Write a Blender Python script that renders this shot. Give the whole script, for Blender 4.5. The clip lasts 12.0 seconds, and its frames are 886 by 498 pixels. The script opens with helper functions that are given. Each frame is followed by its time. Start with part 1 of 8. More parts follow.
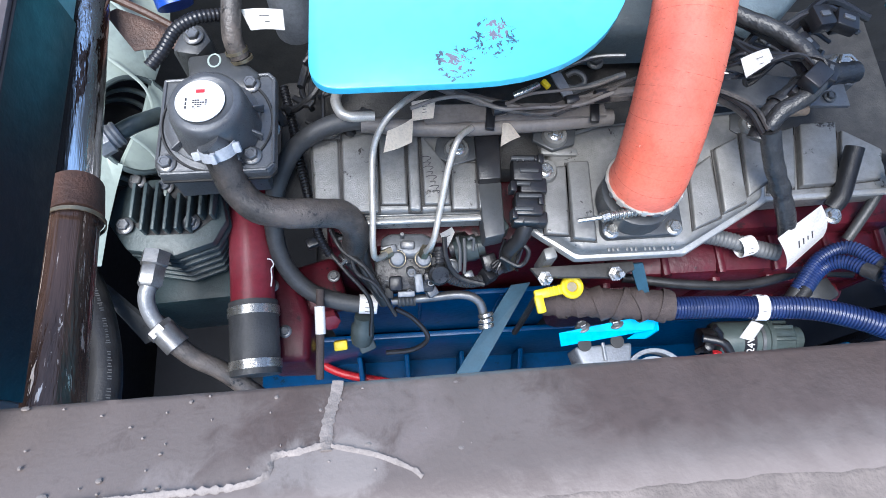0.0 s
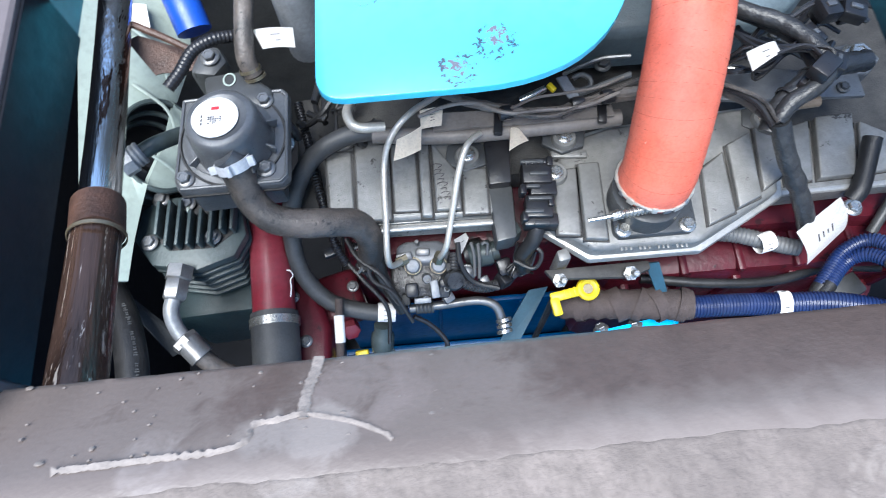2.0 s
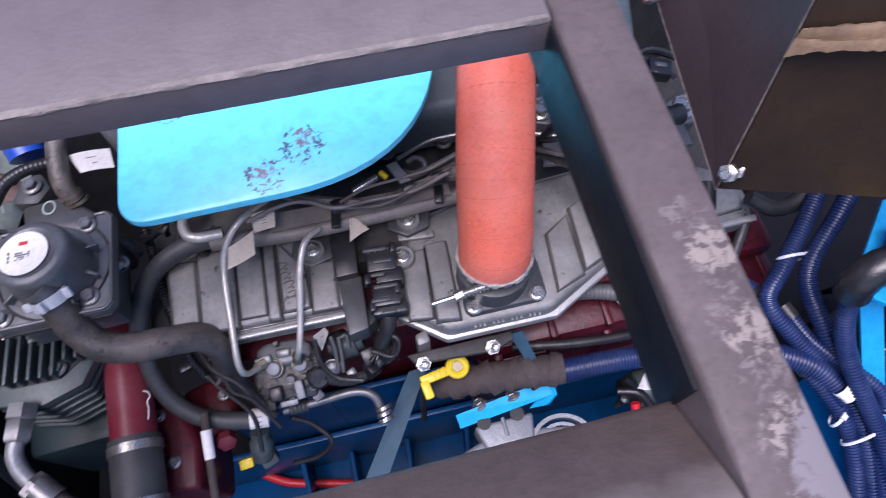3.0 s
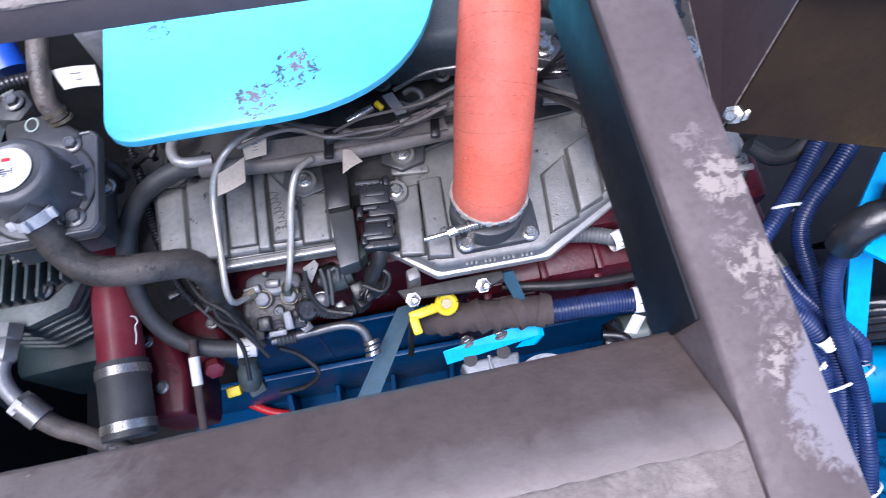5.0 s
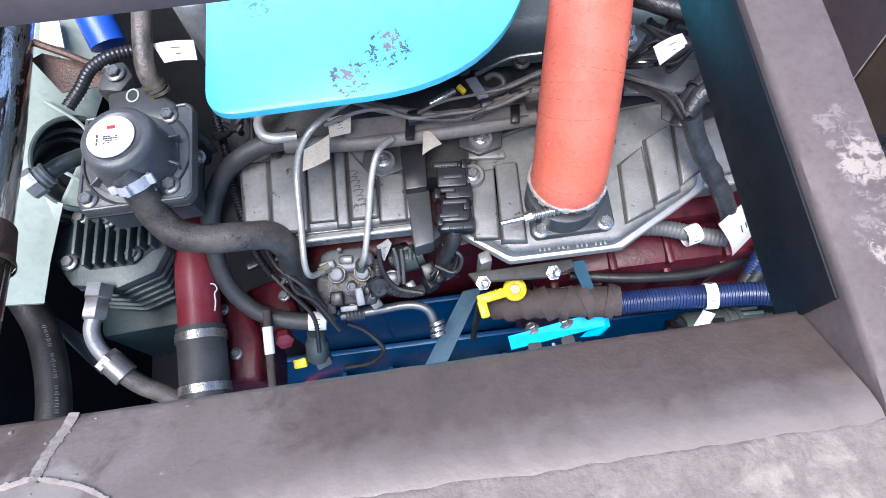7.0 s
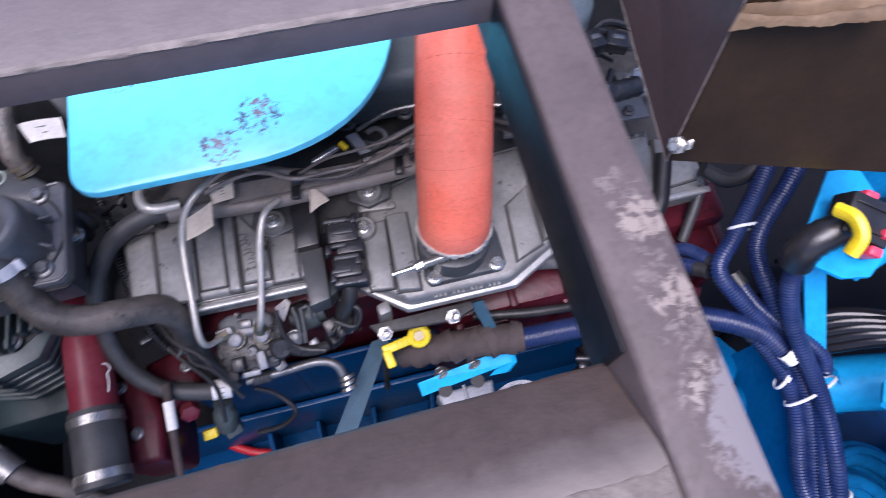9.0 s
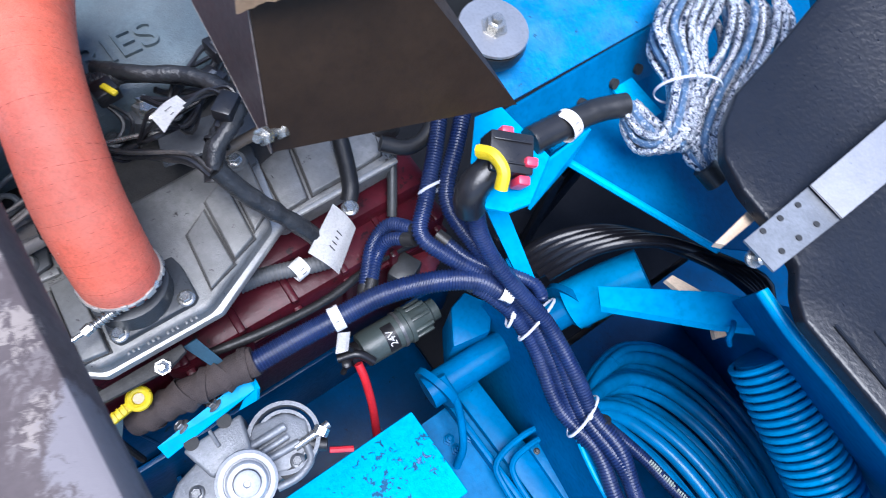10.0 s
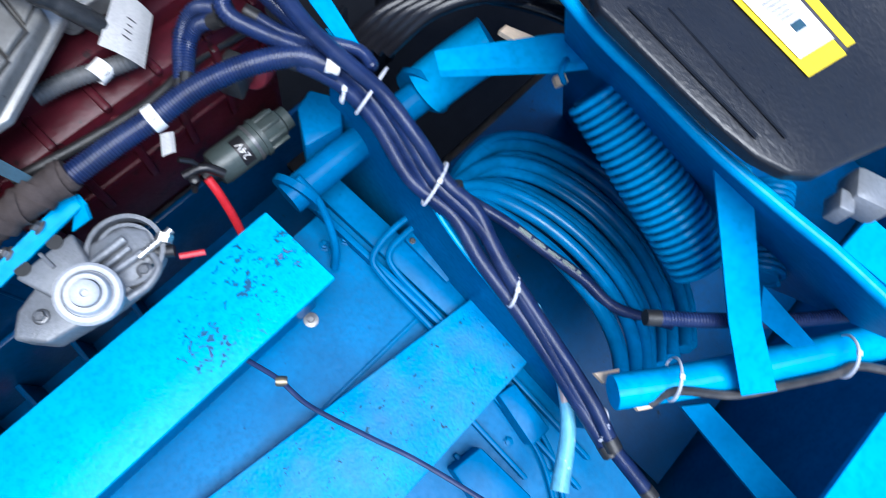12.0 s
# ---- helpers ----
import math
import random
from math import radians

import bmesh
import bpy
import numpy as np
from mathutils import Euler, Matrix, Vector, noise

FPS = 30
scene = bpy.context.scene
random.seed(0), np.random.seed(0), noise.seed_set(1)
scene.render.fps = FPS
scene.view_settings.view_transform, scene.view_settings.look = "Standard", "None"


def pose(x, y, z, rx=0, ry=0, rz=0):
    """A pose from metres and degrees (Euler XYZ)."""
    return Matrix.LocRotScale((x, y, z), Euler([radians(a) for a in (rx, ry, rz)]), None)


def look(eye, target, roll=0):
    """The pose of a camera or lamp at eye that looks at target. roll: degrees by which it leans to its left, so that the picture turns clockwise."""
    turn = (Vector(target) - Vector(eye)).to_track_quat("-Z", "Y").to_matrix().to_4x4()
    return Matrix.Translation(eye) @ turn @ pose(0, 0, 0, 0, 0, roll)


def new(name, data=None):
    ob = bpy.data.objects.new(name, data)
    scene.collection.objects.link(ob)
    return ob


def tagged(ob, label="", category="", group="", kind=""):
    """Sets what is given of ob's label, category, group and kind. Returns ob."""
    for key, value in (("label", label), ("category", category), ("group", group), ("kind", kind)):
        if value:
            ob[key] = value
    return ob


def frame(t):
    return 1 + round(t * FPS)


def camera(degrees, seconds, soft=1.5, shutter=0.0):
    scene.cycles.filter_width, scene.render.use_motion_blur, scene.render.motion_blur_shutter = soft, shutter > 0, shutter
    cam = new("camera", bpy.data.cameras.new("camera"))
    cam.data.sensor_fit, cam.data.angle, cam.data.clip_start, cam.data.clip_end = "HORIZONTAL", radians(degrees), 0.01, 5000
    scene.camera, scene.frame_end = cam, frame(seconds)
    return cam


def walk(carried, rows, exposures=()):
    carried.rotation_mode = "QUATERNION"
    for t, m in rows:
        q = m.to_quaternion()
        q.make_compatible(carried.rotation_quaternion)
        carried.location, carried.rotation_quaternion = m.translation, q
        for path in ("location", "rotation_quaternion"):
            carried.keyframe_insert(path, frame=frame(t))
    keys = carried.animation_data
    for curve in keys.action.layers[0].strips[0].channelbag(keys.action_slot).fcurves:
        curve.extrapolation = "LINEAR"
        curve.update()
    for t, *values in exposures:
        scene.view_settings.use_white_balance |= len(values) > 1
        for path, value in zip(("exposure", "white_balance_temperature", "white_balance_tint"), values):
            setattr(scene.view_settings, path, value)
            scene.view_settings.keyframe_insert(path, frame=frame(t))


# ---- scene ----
cam = camera(70.0, 12.0, soft=0.55, shutter=0.35)
PATH = [
    (0, (0.014, 0.008, 1.76), (0.15, 0.645, -0.131), 8.6),
    (0.5, (0.009, 0.016, 1.748), (0.093, 0.665, -0.142), 4.0),
    (1, (-0.006, -0.008, 1.745), (-0.043, 0.591, -0.163), -3.5),
    (1.5, (0.008, -0.014, 1.753), (-0.028, 0.617, -0.144), -4.4),
    (2, (0.038, -0.014, 1.765), (0.074, 0.686, -0.108), -1.9),
    (2.5, (0.110, 0.001, 1.771), (0.159, 0.768, -0.075), -4.0),
    (3, (0.190, 0.012, 1.770), (0.368, 0.846, -0.040), -1.0),
    (3.2, (0.203, 0.012, 1.772), (0.419, 0.857, -0.028), 0.3),
    (4.8, (0.195, 0.011, 1.764), (0.417, 0.722, -0.092), 4.7),
    (5, (0.184, 0.007, 1.758), (0.362, 0.675, -0.119), 3.9),
    (5.5, (0.171, 0.002, 1.757), (0.305, 0.67, -0.123), 2.0),
    (6, (0.158, -0.001, 1.759), (0.252, 0.67, -0.123), -0.2),
    (6.5, (0.15, -0.001, 1.761), (0.218, 0.675, -0.12), -1.7),
    (6.7, (0.148, 0.0, 1.762), (0.207, 0.665, -0.123), -2.5),
    (8.3, (0.113, -0.01, 1.771), (0.095, 0.699, -0.098), -6.7),
    (8.5, (0.115, 0.002, 1.773), (0.195, 0.724, -0.091), -1.9),
    (8.7, (0.158, 0.005, 1.785), (0.289, 0.73, -0.074), -0.1),
    (9, (0.201, 0.005, 1.777), (0.452, 0.737, -0.068), 5.1),
    (9.5, (0.311, -0.039, 1.774), (0.83, 0.692, -0.014), 10.6),
    (10, (0.392, -0.072, 1.771), (1.061, 0.477, -0.033), 16.7),
    (10.5, (0.405, -0.087, 1.766), (1.064, 0.434, -0.049), 16.2),
    (11, (0.404, -0.085, 1.77), (1.041, 0.47, -0.042), 13.9),
    (11.5, (0.397, -0.168, 1.743), (1.031, 0.18, -0.122), 22.0),
    (12, (0.424, -0.269, 1.712), (1.011, -0.12, -0.194), 30.9),
]
EXPOSURE = ((0.0, 1.82), (1.0, 1.97), (2.0, 1.92), (2.5, 1.66), (3.0, 1.08), (3.2, 1.08), (4.8, 1.5), (5.5, 1.85), (6.7, 1.88), (8.5, 1.8), (9.0, 1.25), (9.5, 1.1), (10.2, 1.54), (11.2, 1.58), (12.0, 1.32))
TINT = ((0.0, 5850.0, 10.0), (1.0, 5850.0, 7.0), (2.0, 5850.0, 7.0), (2.5, 5900.0, 12.0), (3.0, 5950.0, 30.0), (3.2, 5950.0, 30.0), (4.8, 5700.0, 22.0), (5.0, 5750.0, 21.0), (5.5, 5950.0, 17.0), (6.7, 6000.0, 13.0), (8.5, 6000.0, 15.0), (9.0, 5950.0, 28.0), (9.5, 5800.0, 26.0), (10.2, 5550.0, 11.0), (12.0, 5550.0, 9.0))


def at_time(rows, t):
    """The values of the rows, run evenly from row to row, at the time t."""
    for a, b in zip(rows, rows[1:]):
        if a[0] <= t <= b[0]:
            k = (t - a[0]) / (b[0] - a[0])
            return tuple(p + (q - p) * k for p, q in zip(a[1:], b[1:]))


walk(cam, [(t, look(eye, target, roll)) for t, eye, target, roll in PATH],
     [(t, *at_time(EXPOSURE, t), *at_time(TINT, t)) for t in sorted({r[0] for r in EXPOSURE + TINT})])

# ---- world and light ----
world = bpy.data.worlds.new("sky")
scene.world = world
world.use_nodes = True
wn = world.node_tree.nodes
sky = wn.new("ShaderNodeTexSky")
sky.sky_type = "NISHITA"
sky.sun_disc = False
sky.sun_elevation = radians(73)
sky.sun_rotation = radians(221)
world.node_tree.links.new(sky.outputs[0], wn["Background"].inputs[0])
wn["Background"].inputs[1].default_value = 0.098
sun_data = bpy.data.lights.new("sun", "SUN")
sun_data.energy = 3.0
sun_data.angle = radians(42)
sun_data.color = (1.0, 0.955, 0.89)
sun = new("sun", sun_data)
sun.matrix_world = look((-0.45, -0.55, 4.1), (0.2, 0.2, 0.8))


# ---- helpers ----
def V(*a):
    return Vector(a[0] if len(a) == 1 else a)


def thing(name, label, category, at=(0, 0, 0), group="", kind=""):
    ob = new(name)
    ob.empty_display_size = 0.02
    ob.location = at
    return tagged(ob, label, category, group, kind)


def world_of(ob):
    return ob.matrix_basis if ob.parent is None else world_of(ob.parent) @ ob.matrix_parent_inverse @ ob.matrix_basis


def mesh_of(bm, name, mat, angle=40):
    bmesh.ops.recalc_face_normals(bm, faces=bm.faces)
    me = bpy.data.meshes.new(name)
    bm.to_mesh(me)
    bm.free()
    for p in me.polygons:
        p.use_smooth = True
    me.set_sharp_from_angle(angle=radians(angle))
    if mat:
        me.materials.append(mat)
    return me


def attach(ob, parent):
    ob.parent = parent
    ob.matrix_parent_inverse = world_of(parent).inverted()
    return ob


def part(name, bm, mat, parent, label="", angle=40):
    ob = new(name, mesh_of(bm, name, mat, angle))
    attach(ob, parent)
    if label:
        ob["label"] = label
    return ob


def single(name, bm, mat, label, category, group="", kind="", angle=40):
    return tagged(new(name, mesh_of(bm, name, mat, angle)), label, category, group, kind)


def placed(name, me, m, parent, label=""):
    ob = new(name, me)
    ob.matrix_basis = m
    attach(ob, parent)
    if label:
        ob["label"] = label
    return ob


def frame_to(z, x=(1, 0, 0)):
    """A turn whose z axis is z and whose x axis lies near x."""
    z = V(z).normalized()
    x = V(x)
    x = x - z * x.dot(z)
    if x.length < 1e-4:
        x = V(0, 1, 0) - z * z.y
    x.normalize()
    return Matrix((x, z.cross(x), z)).transposed()


def put(bm, verts, at, rot=None):
    if rot is not None:
        bmesh.ops.rotate(bm, verts=verts, cent=(0, 0, 0), matrix=rot)
    bmesh.ops.translate(bm, verts=verts, vec=at)


def box(bm, at, size, rot=None, bevel=0.0, segs=2):
    r = bmesh.ops.create_cube(bm, size=1)
    vs = r["verts"]
    bmesh.ops.scale(bm, vec=size, verts=vs)
    if bevel:
        es = list({e for v in vs for e in v.link_edges})
        b = bmesh.ops.bevel(bm, geom=es, offset=bevel, segments=segs, affect="EDGES", profile=0.5)
        vs = list({v for f in b["faces"] for v in f.verts} | {v for v in vs if v.is_valid})
    put(bm, vs, at, rot)
    return bm


def turn(rx=0, ry=0, rz=0):
    return Euler((radians(rx), radians(ry), radians(rz))).to_matrix()


def lathe(bm, profile, at=(0, 0, 0), axis=(0, 0, 1), seg=20, closed=True):
    """profile: (radius, height) pairs along the axis."""
    rot = frame_to(axis)
    rings = []
    for r, h in profile:
        rings.append([bm.verts.new(V(at) + rot @ V(r * math.cos(2 * math.pi * i / seg), r * math.sin(2 * math.pi * i / seg), h)) for i in range(seg)])
    for a, b in zip(rings, rings[1:]):
        for i in range(seg):
            bm.faces.new((a[i], a[(i + 1) % seg], b[(i + 1) % seg], b[i]))
    if closed:
        bm.faces.new(list(reversed(rings[0])))
        bm.faces.new(rings[-1])
    return bm


def curve_points(pts, step):
    """Catmull-Rom through pts, resampled at even steps."""
    pts = [V(p) for p in pts]
    p = [2 * pts[0] - pts[1]] + pts + [2 * pts[-1] - pts[-2]]
    dense = []
    for i in range(1, len(p) - 2):
        for k in range(16):
            t = k / 16
            a, b, c, d = p[i - 1], p[i], p[i + 1], p[i + 2]
            dense.append(0.5 * (2 * b + (c - a) * t + (2 * a - 5 * b + 4 * c - d) * t * t + (3 * b - a - 3 * c + d) * t ** 3))
    dense.append(pts[-1])
    total = sum((b - a).length for a, b in zip(dense, dense[1:]))
    n = max(2, round(total / step))
    out, acc, i = [dense[0]], 0.0, 0
    for k in range(1, n):
        goal = total * k / n
        while i < len(dense) - 2 and acc + (dense[i + 1] - dense[i]).length < goal:
            acc += (dense[i + 1] - dense[i]).length
            i += 1
        seg = dense[i + 1] - dense[i]
        out.append(dense[i] + seg * ((goal - acc) / max(seg.length, 1e-9)))
    out.append(dense[-1])
    return out


def tube(bm, pts, r, seg=12, step=0.008, shape=None, flat=1.0, caps=True):
    """A tube along pts. shape(i, n): factor on the radius, ring by ring. flat: squash across."""
    line = curve_points(pts, step)
    n = len(line)
    rings = []
    side = None
    for i, p in enumerate(line):
        d = (line[min(i + 1, n - 1)] - line[max(i - 1, 0)]).normalized()
        if side is None:
            side = V(0, 0, 1).cross(d)
            if side.length < 0.1:
                side = V(1, 0, 0)
        side = (side - d * side.dot(d)).normalized()
        up = d.cross(side)
        q = r * (shape(i, n) if shape else 1.0)
        rings.append([bm.verts.new(p + side * q * math.cos(2 * math.pi * k / seg) + up * q * flat * math.sin(2 * math.pi * k / seg)) for k in range(seg)])
    for a, b in zip(rings, rings[1:]):
        for k in range(seg):
            bm.faces.new((a[k], a[(k + 1) % seg], b[(k + 1) % seg], b[k]))
    if caps:
        bm.faces.new(list(reversed(rings[0])))
        bm.faces.new(rings[-1])
    return bm


def ribbed(bm, pts, r, pitch=0.0042, seg=10, depth=0.13):
    """Corrugated conduit."""
    wave = (1.0, 1.0, 1.0 - depth, 1.0 - depth)
    return tube(bm, pts, r, seg, pitch / 4, lambda i, n: wave[i % 4])


def slab(bm, outline, z0, z1, bevel=0.0, segs=2):
    """An upright prism on an outline of (x, y, ...) points."""
    low = [bm.verts.new((p[0], p[1], z0)) for p in outline]
    f = bm.faces.new(low)
    ext = bmesh.ops.extrude_face_region(bm, geom=[f])
    top = [g for g in ext["geom"] if isinstance(g, bmesh.types.BMVert)]
    bmesh.ops.translate(bm, verts=top, vec=(0, 0, z1 - z0))
    if bevel:
        es = [e for e in {e for v in top for e in v.link_edges}]
        bmesh.ops.bevel(bm, geom=es, offset=bevel, segments=segs, affect="EDGES", profile=0.5)
    return bm


def plane_sheet(bm, corners, thick):
    """A flat sheet of some thickness on four or more corners."""
    cs = [V(c) for c in corners]
    n = (cs[1] - cs[0]).cross(cs[2] - cs[0]).normalized() * thick
    a = [bm.verts.new(c) for c in cs]
    b = [bm.verts.new(c - n) for c in cs]
    bm.faces.new(a)
    bm.faces.new(list(reversed(b)))
    for i in range(len(a)):
        j = (i + 1) % len(a)
        bm.faces.new((a[i], b[i], b[j], a[j]))
    return bm


def curtain(bm, line, run, low, thick):
    """A plate that hangs from a line down to a height, leaning out in x."""
    rows = []
    for p in line:
        rows.append([bm.verts.new(q) for q in ((p[0], p[1], p[2]), (p[0] + run, p[1], low), (p[0] + run + thick, p[1], low), (p[0] + thick, p[1], p[2]))])
    for r, s in zip(rows, rows[1:]):
        for k in range(4):
            bm.faces.new((r[k], r[(k + 1) % 4], s[(k + 1) % 4], s[k]))
    bm.faces.new(rows[0])
    bm.faces.new(list(reversed(rows[-1])))
    return bm


def ring_path(at, axis, r, n=24, sx=1.0):
    rot = frame_to(axis)
    return [V(at) + rot @ V(sx * r * math.cos(2 * math.pi * k / n), r * math.sin(2 * math.pi * k / n), 0) for k in range(n + 1)]


def band(bm, at, axis, r, width, thick=0.0012, seg=24):
    return lathe(bm, [(r, -width / 2), (r + thick, -width / 2), (r + thick, width / 2), (r, width / 2), (r, -width / 2)], at, axis, seg, closed=False)


# ---- materials ----
def link(nt, a, b):
    nt.links.new(a, b)


def mat(name, base, rough=0.5, metal=0.0, var=0.2, scale=30.0, bump=0.15, bump_scale=300.0, wear=None, wear_scale=25.0, wear_cut=0.62,
        wear_metal=None, coat=0.0, dust=0.0, dust_color=(0.34, 0.30, 0.26), spots=(), spot_scale=120.0, spot_soft=0.02, spec=0.5, axis=None, top_pale=None):
    m = bpy.data.materials.new(name)
    m.use_nodes = True
    nt = m.node_tree
    b = nt.nodes["Principled BSDF"]
    co = nt.nodes.new("ShaderNodeTexCoord").outputs["Object"]

    if axis:
        # coordinates drawn out along an axis, for streaks
        ax = V(axis).normalized()
        sx = ax.cross(V(1, 0, 0)).normalized()
        sy = ax.cross(sx)
        comb = nt.nodes.new("ShaderNodeCombineXYZ")
        for k, d in enumerate((sx, sy, ax * 0.035)):
            dot = nt.nodes.new("ShaderNodeVectorMath")
            dot.operation = "DOT_PRODUCT"
            dot.inputs[1].default_value = d
            link(nt, co, dot.inputs[0])
            link(nt, dot.outputs["Value"], comb.inputs[k])
        co = comb.outputs[0]

    def noise_tex(s, detail=4.0, rgh=0.6, dist=0.0):
        n = nt.nodes.new("ShaderNodeTexNoise")
        n.inputs["Scale"].default_value = s
        n.inputs["Detail"].default_value = detail
        n.inputs["Roughness"].default_value = rgh
        n.inputs["Distortion"].default_value = dist
        link(nt, co, n.inputs["Vector"])
        return n.outputs["Fac"]

    def ramp(x, lo, hi):
        r = nt.nodes.new("ShaderNodeMapRange")
        r.inputs["From Min"].default_value = lo
        r.inputs["From Max"].default_value = hi
        link(nt, x, r.inputs["Value"])
        return r.outputs["Result"]

    def mix(f, a, c):
        x = nt.nodes.new("ShaderNodeMix")
        x.data_type = "RGBA"
        if isinstance(f, float):
            x.inputs["Factor"].default_value = f
        else:
            link(nt, f, x.inputs["Factor"])
        for sock, val in ((x.inputs["A"], a), (x.inputs["B"], c)):
            if isinstance(val, tuple):
                sock.default_value = (*val, 1)
            else:
                link(nt, val, sock)
        return x.outputs["Result"]

    def times(a, k):
        x = nt.nodes.new("ShaderNodeMath")
        x.operation = "MULTIPLY"
        link(nt, a, x.inputs[0])
        if isinstance(k, float):
            x.inputs[1].default_value = k
        else:
            link(nt, k, x.inputs[1])
        return x.outputs[0]

    dark = tuple(c * (1 - var) for c in base)
    light = tuple(min(1.0, c * (1 + var)) for c in base)
    coarse = noise_tex(scale, 5.0, 0.65)
    fine = noise_tex(scale * 9, 3.0, 0.6)
    col = mix(ramp(coarse, 0.3, 0.7), dark, light)
    col = mix(times(ramp(fine, 0.45, 0.72), 0.5), col, tuple(c * 0.62 for c in base))
    rgh = nt.nodes.new("ShaderNodeMapRange")
    rgh.inputs["To Min"].default_value = max(0.03, rough - 0.12)
    rgh.inputs["To Max"].default_value = min(1.0, rough + 0.12)
    link(nt, fine, rgh.inputs["Value"])
    rough_out = rgh.outputs["Result"]
    metal_out = None
    if dust:
        col = mix(times(ramp(noise_tex(scale * 0.55, 6.0, 0.7), 0.42, 0.72), dust), col, dust_color)
    if wear:
        w = ramp(noise_tex(wear_scale, 7.0, 0.72, 0.3), wear_cut, wear_cut + 0.025)
        col = mix(w, col, wear)
        if wear_metal is not None:
            metal_out = times(w, wear_metal)
    if top_pale:
        # dust, scuffs and painted light: paler towards the upper faces, with a ragged limit
        colour, low, high = top_pale
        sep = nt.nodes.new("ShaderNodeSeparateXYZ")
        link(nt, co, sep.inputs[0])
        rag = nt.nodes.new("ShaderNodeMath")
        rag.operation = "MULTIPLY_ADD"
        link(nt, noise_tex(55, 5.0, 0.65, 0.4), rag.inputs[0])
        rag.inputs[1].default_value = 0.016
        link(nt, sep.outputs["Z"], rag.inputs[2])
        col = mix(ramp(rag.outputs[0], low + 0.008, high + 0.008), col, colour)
    for at, radius, colour, cut in spots:
        d = nt.nodes.new("ShaderNodeVectorMath")
        d.operation = "DISTANCE"
        link(nt, co, d.inputs[0])
        d.inputs[1].default_value = at
        near = ramp(d.outputs["Value"], radius, radius * 0.35)
        patch = times(near, noise_tex(spot_scale, 5.0, 0.7, 0.6))
        col = mix(ramp(patch, cut, cut + spot_soft), col, colour)
    link(nt, col, b.inputs["Base Color"])
    link(nt, rough_out, b.inputs["Roughness"])
    if metal_out is not None:
        link(nt, metal_out, b.inputs["Metallic"])
    else:
        b.inputs["Metallic"].default_value = metal
    b.inputs["Specular IOR Level"].default_value = spec
    b.inputs["Coat Weight"].default_value = coat
    b.inputs["Coat Roughness"].default_value = 0.15
    if bump:
        bp = nt.nodes.new("ShaderNodeBump")
        bp.inputs["Strength"].default_value = min(1.0, bump * 1.4)
        bp.inputs["Distance"].default_value = 0.002
        link(nt, noise_tex(bump_scale, 4.0, 0.6), bp.inputs["Height"])
        link(nt, bp.outputs["Normal"], b.inputs["Normal"])
    return m


# Chassis blue in lit and shaded tones: CYAN, M_BAR between, BLUE.
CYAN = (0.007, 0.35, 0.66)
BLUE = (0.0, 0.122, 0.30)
M_BEAM = mat("primed_steel", (0.095, 0.078, 0.079), 0.45, var=0.12, scale=8, bump=0.08, dust=0.35, dust_color=(0.13, 0.112, 0.116), wear=(0.24, 0.205, 0.19), wear_scale=90, wear_cut=0.745)
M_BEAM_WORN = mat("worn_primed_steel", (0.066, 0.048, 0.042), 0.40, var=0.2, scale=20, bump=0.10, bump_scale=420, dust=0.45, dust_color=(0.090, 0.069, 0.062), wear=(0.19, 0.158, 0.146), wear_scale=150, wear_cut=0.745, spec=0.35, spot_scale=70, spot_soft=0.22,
                  top_pale=((0.140, 0.118, 0.108), 1.5135, 1.5262),
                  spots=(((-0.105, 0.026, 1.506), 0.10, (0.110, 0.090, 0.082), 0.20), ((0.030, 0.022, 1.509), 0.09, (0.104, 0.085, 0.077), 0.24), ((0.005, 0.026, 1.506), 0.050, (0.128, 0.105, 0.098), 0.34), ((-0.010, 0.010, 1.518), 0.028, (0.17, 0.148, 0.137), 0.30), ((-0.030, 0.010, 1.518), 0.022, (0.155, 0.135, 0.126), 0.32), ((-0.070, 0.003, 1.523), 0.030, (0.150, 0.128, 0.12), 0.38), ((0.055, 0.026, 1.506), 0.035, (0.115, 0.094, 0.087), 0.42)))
# paler than the chamfer for dust and for light on the top face
M_BEAM_TOP = mat("rough_dusty_lit_primer", (0.132, 0.111, 0.100), 0.7, var=0.28, scale=34, bump=0.55, bump_scale=200, dust=0.6, dust_color=(0.098, 0.082, 0.076), wear=(0.215, 0.187, 0.168), wear_scale=60, wear_cut=0.70, spec=0.25,
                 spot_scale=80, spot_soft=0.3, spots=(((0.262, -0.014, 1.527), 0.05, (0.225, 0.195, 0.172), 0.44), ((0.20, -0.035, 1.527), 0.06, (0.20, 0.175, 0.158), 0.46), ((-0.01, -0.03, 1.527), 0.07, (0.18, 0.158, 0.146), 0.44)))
M_BEAM_PATCH = mat("patchy_primed_steel", (0.084, 0.066, 0.065), 0.5, var=0.22, scale=24, bump=0.07, dust=0.5, dust_color=(0.100, 0.083, 0.084), wear=(0.18, 0.152, 0.142), wear_scale=80, wear_cut=0.73, spec=0.22, spot_scale=200, spot_soft=0.10,
                   spots=tuple(((0.320 + 0.004 * (k % 2), 0.115 - 0.024 * k, 1.527), 0.028, (0.135, 0.114, 0.110), 0.48) for k in range(6)) + tuple(((0.325, 0.098 - 0.038 * k, 1.527), 0.024, (0.225, 0.190, 0.168), 0.43) for k in range(3)) + tuple(((0.315, -0.10 - 0.05 * k, 1.527), 0.085, (0.21, 0.192, 0.20), 0.22) for k in range(6)) + (((0.348, 0.005, 1.520), 0.045, (0.165, 0.150, 0.157), 0.20),))
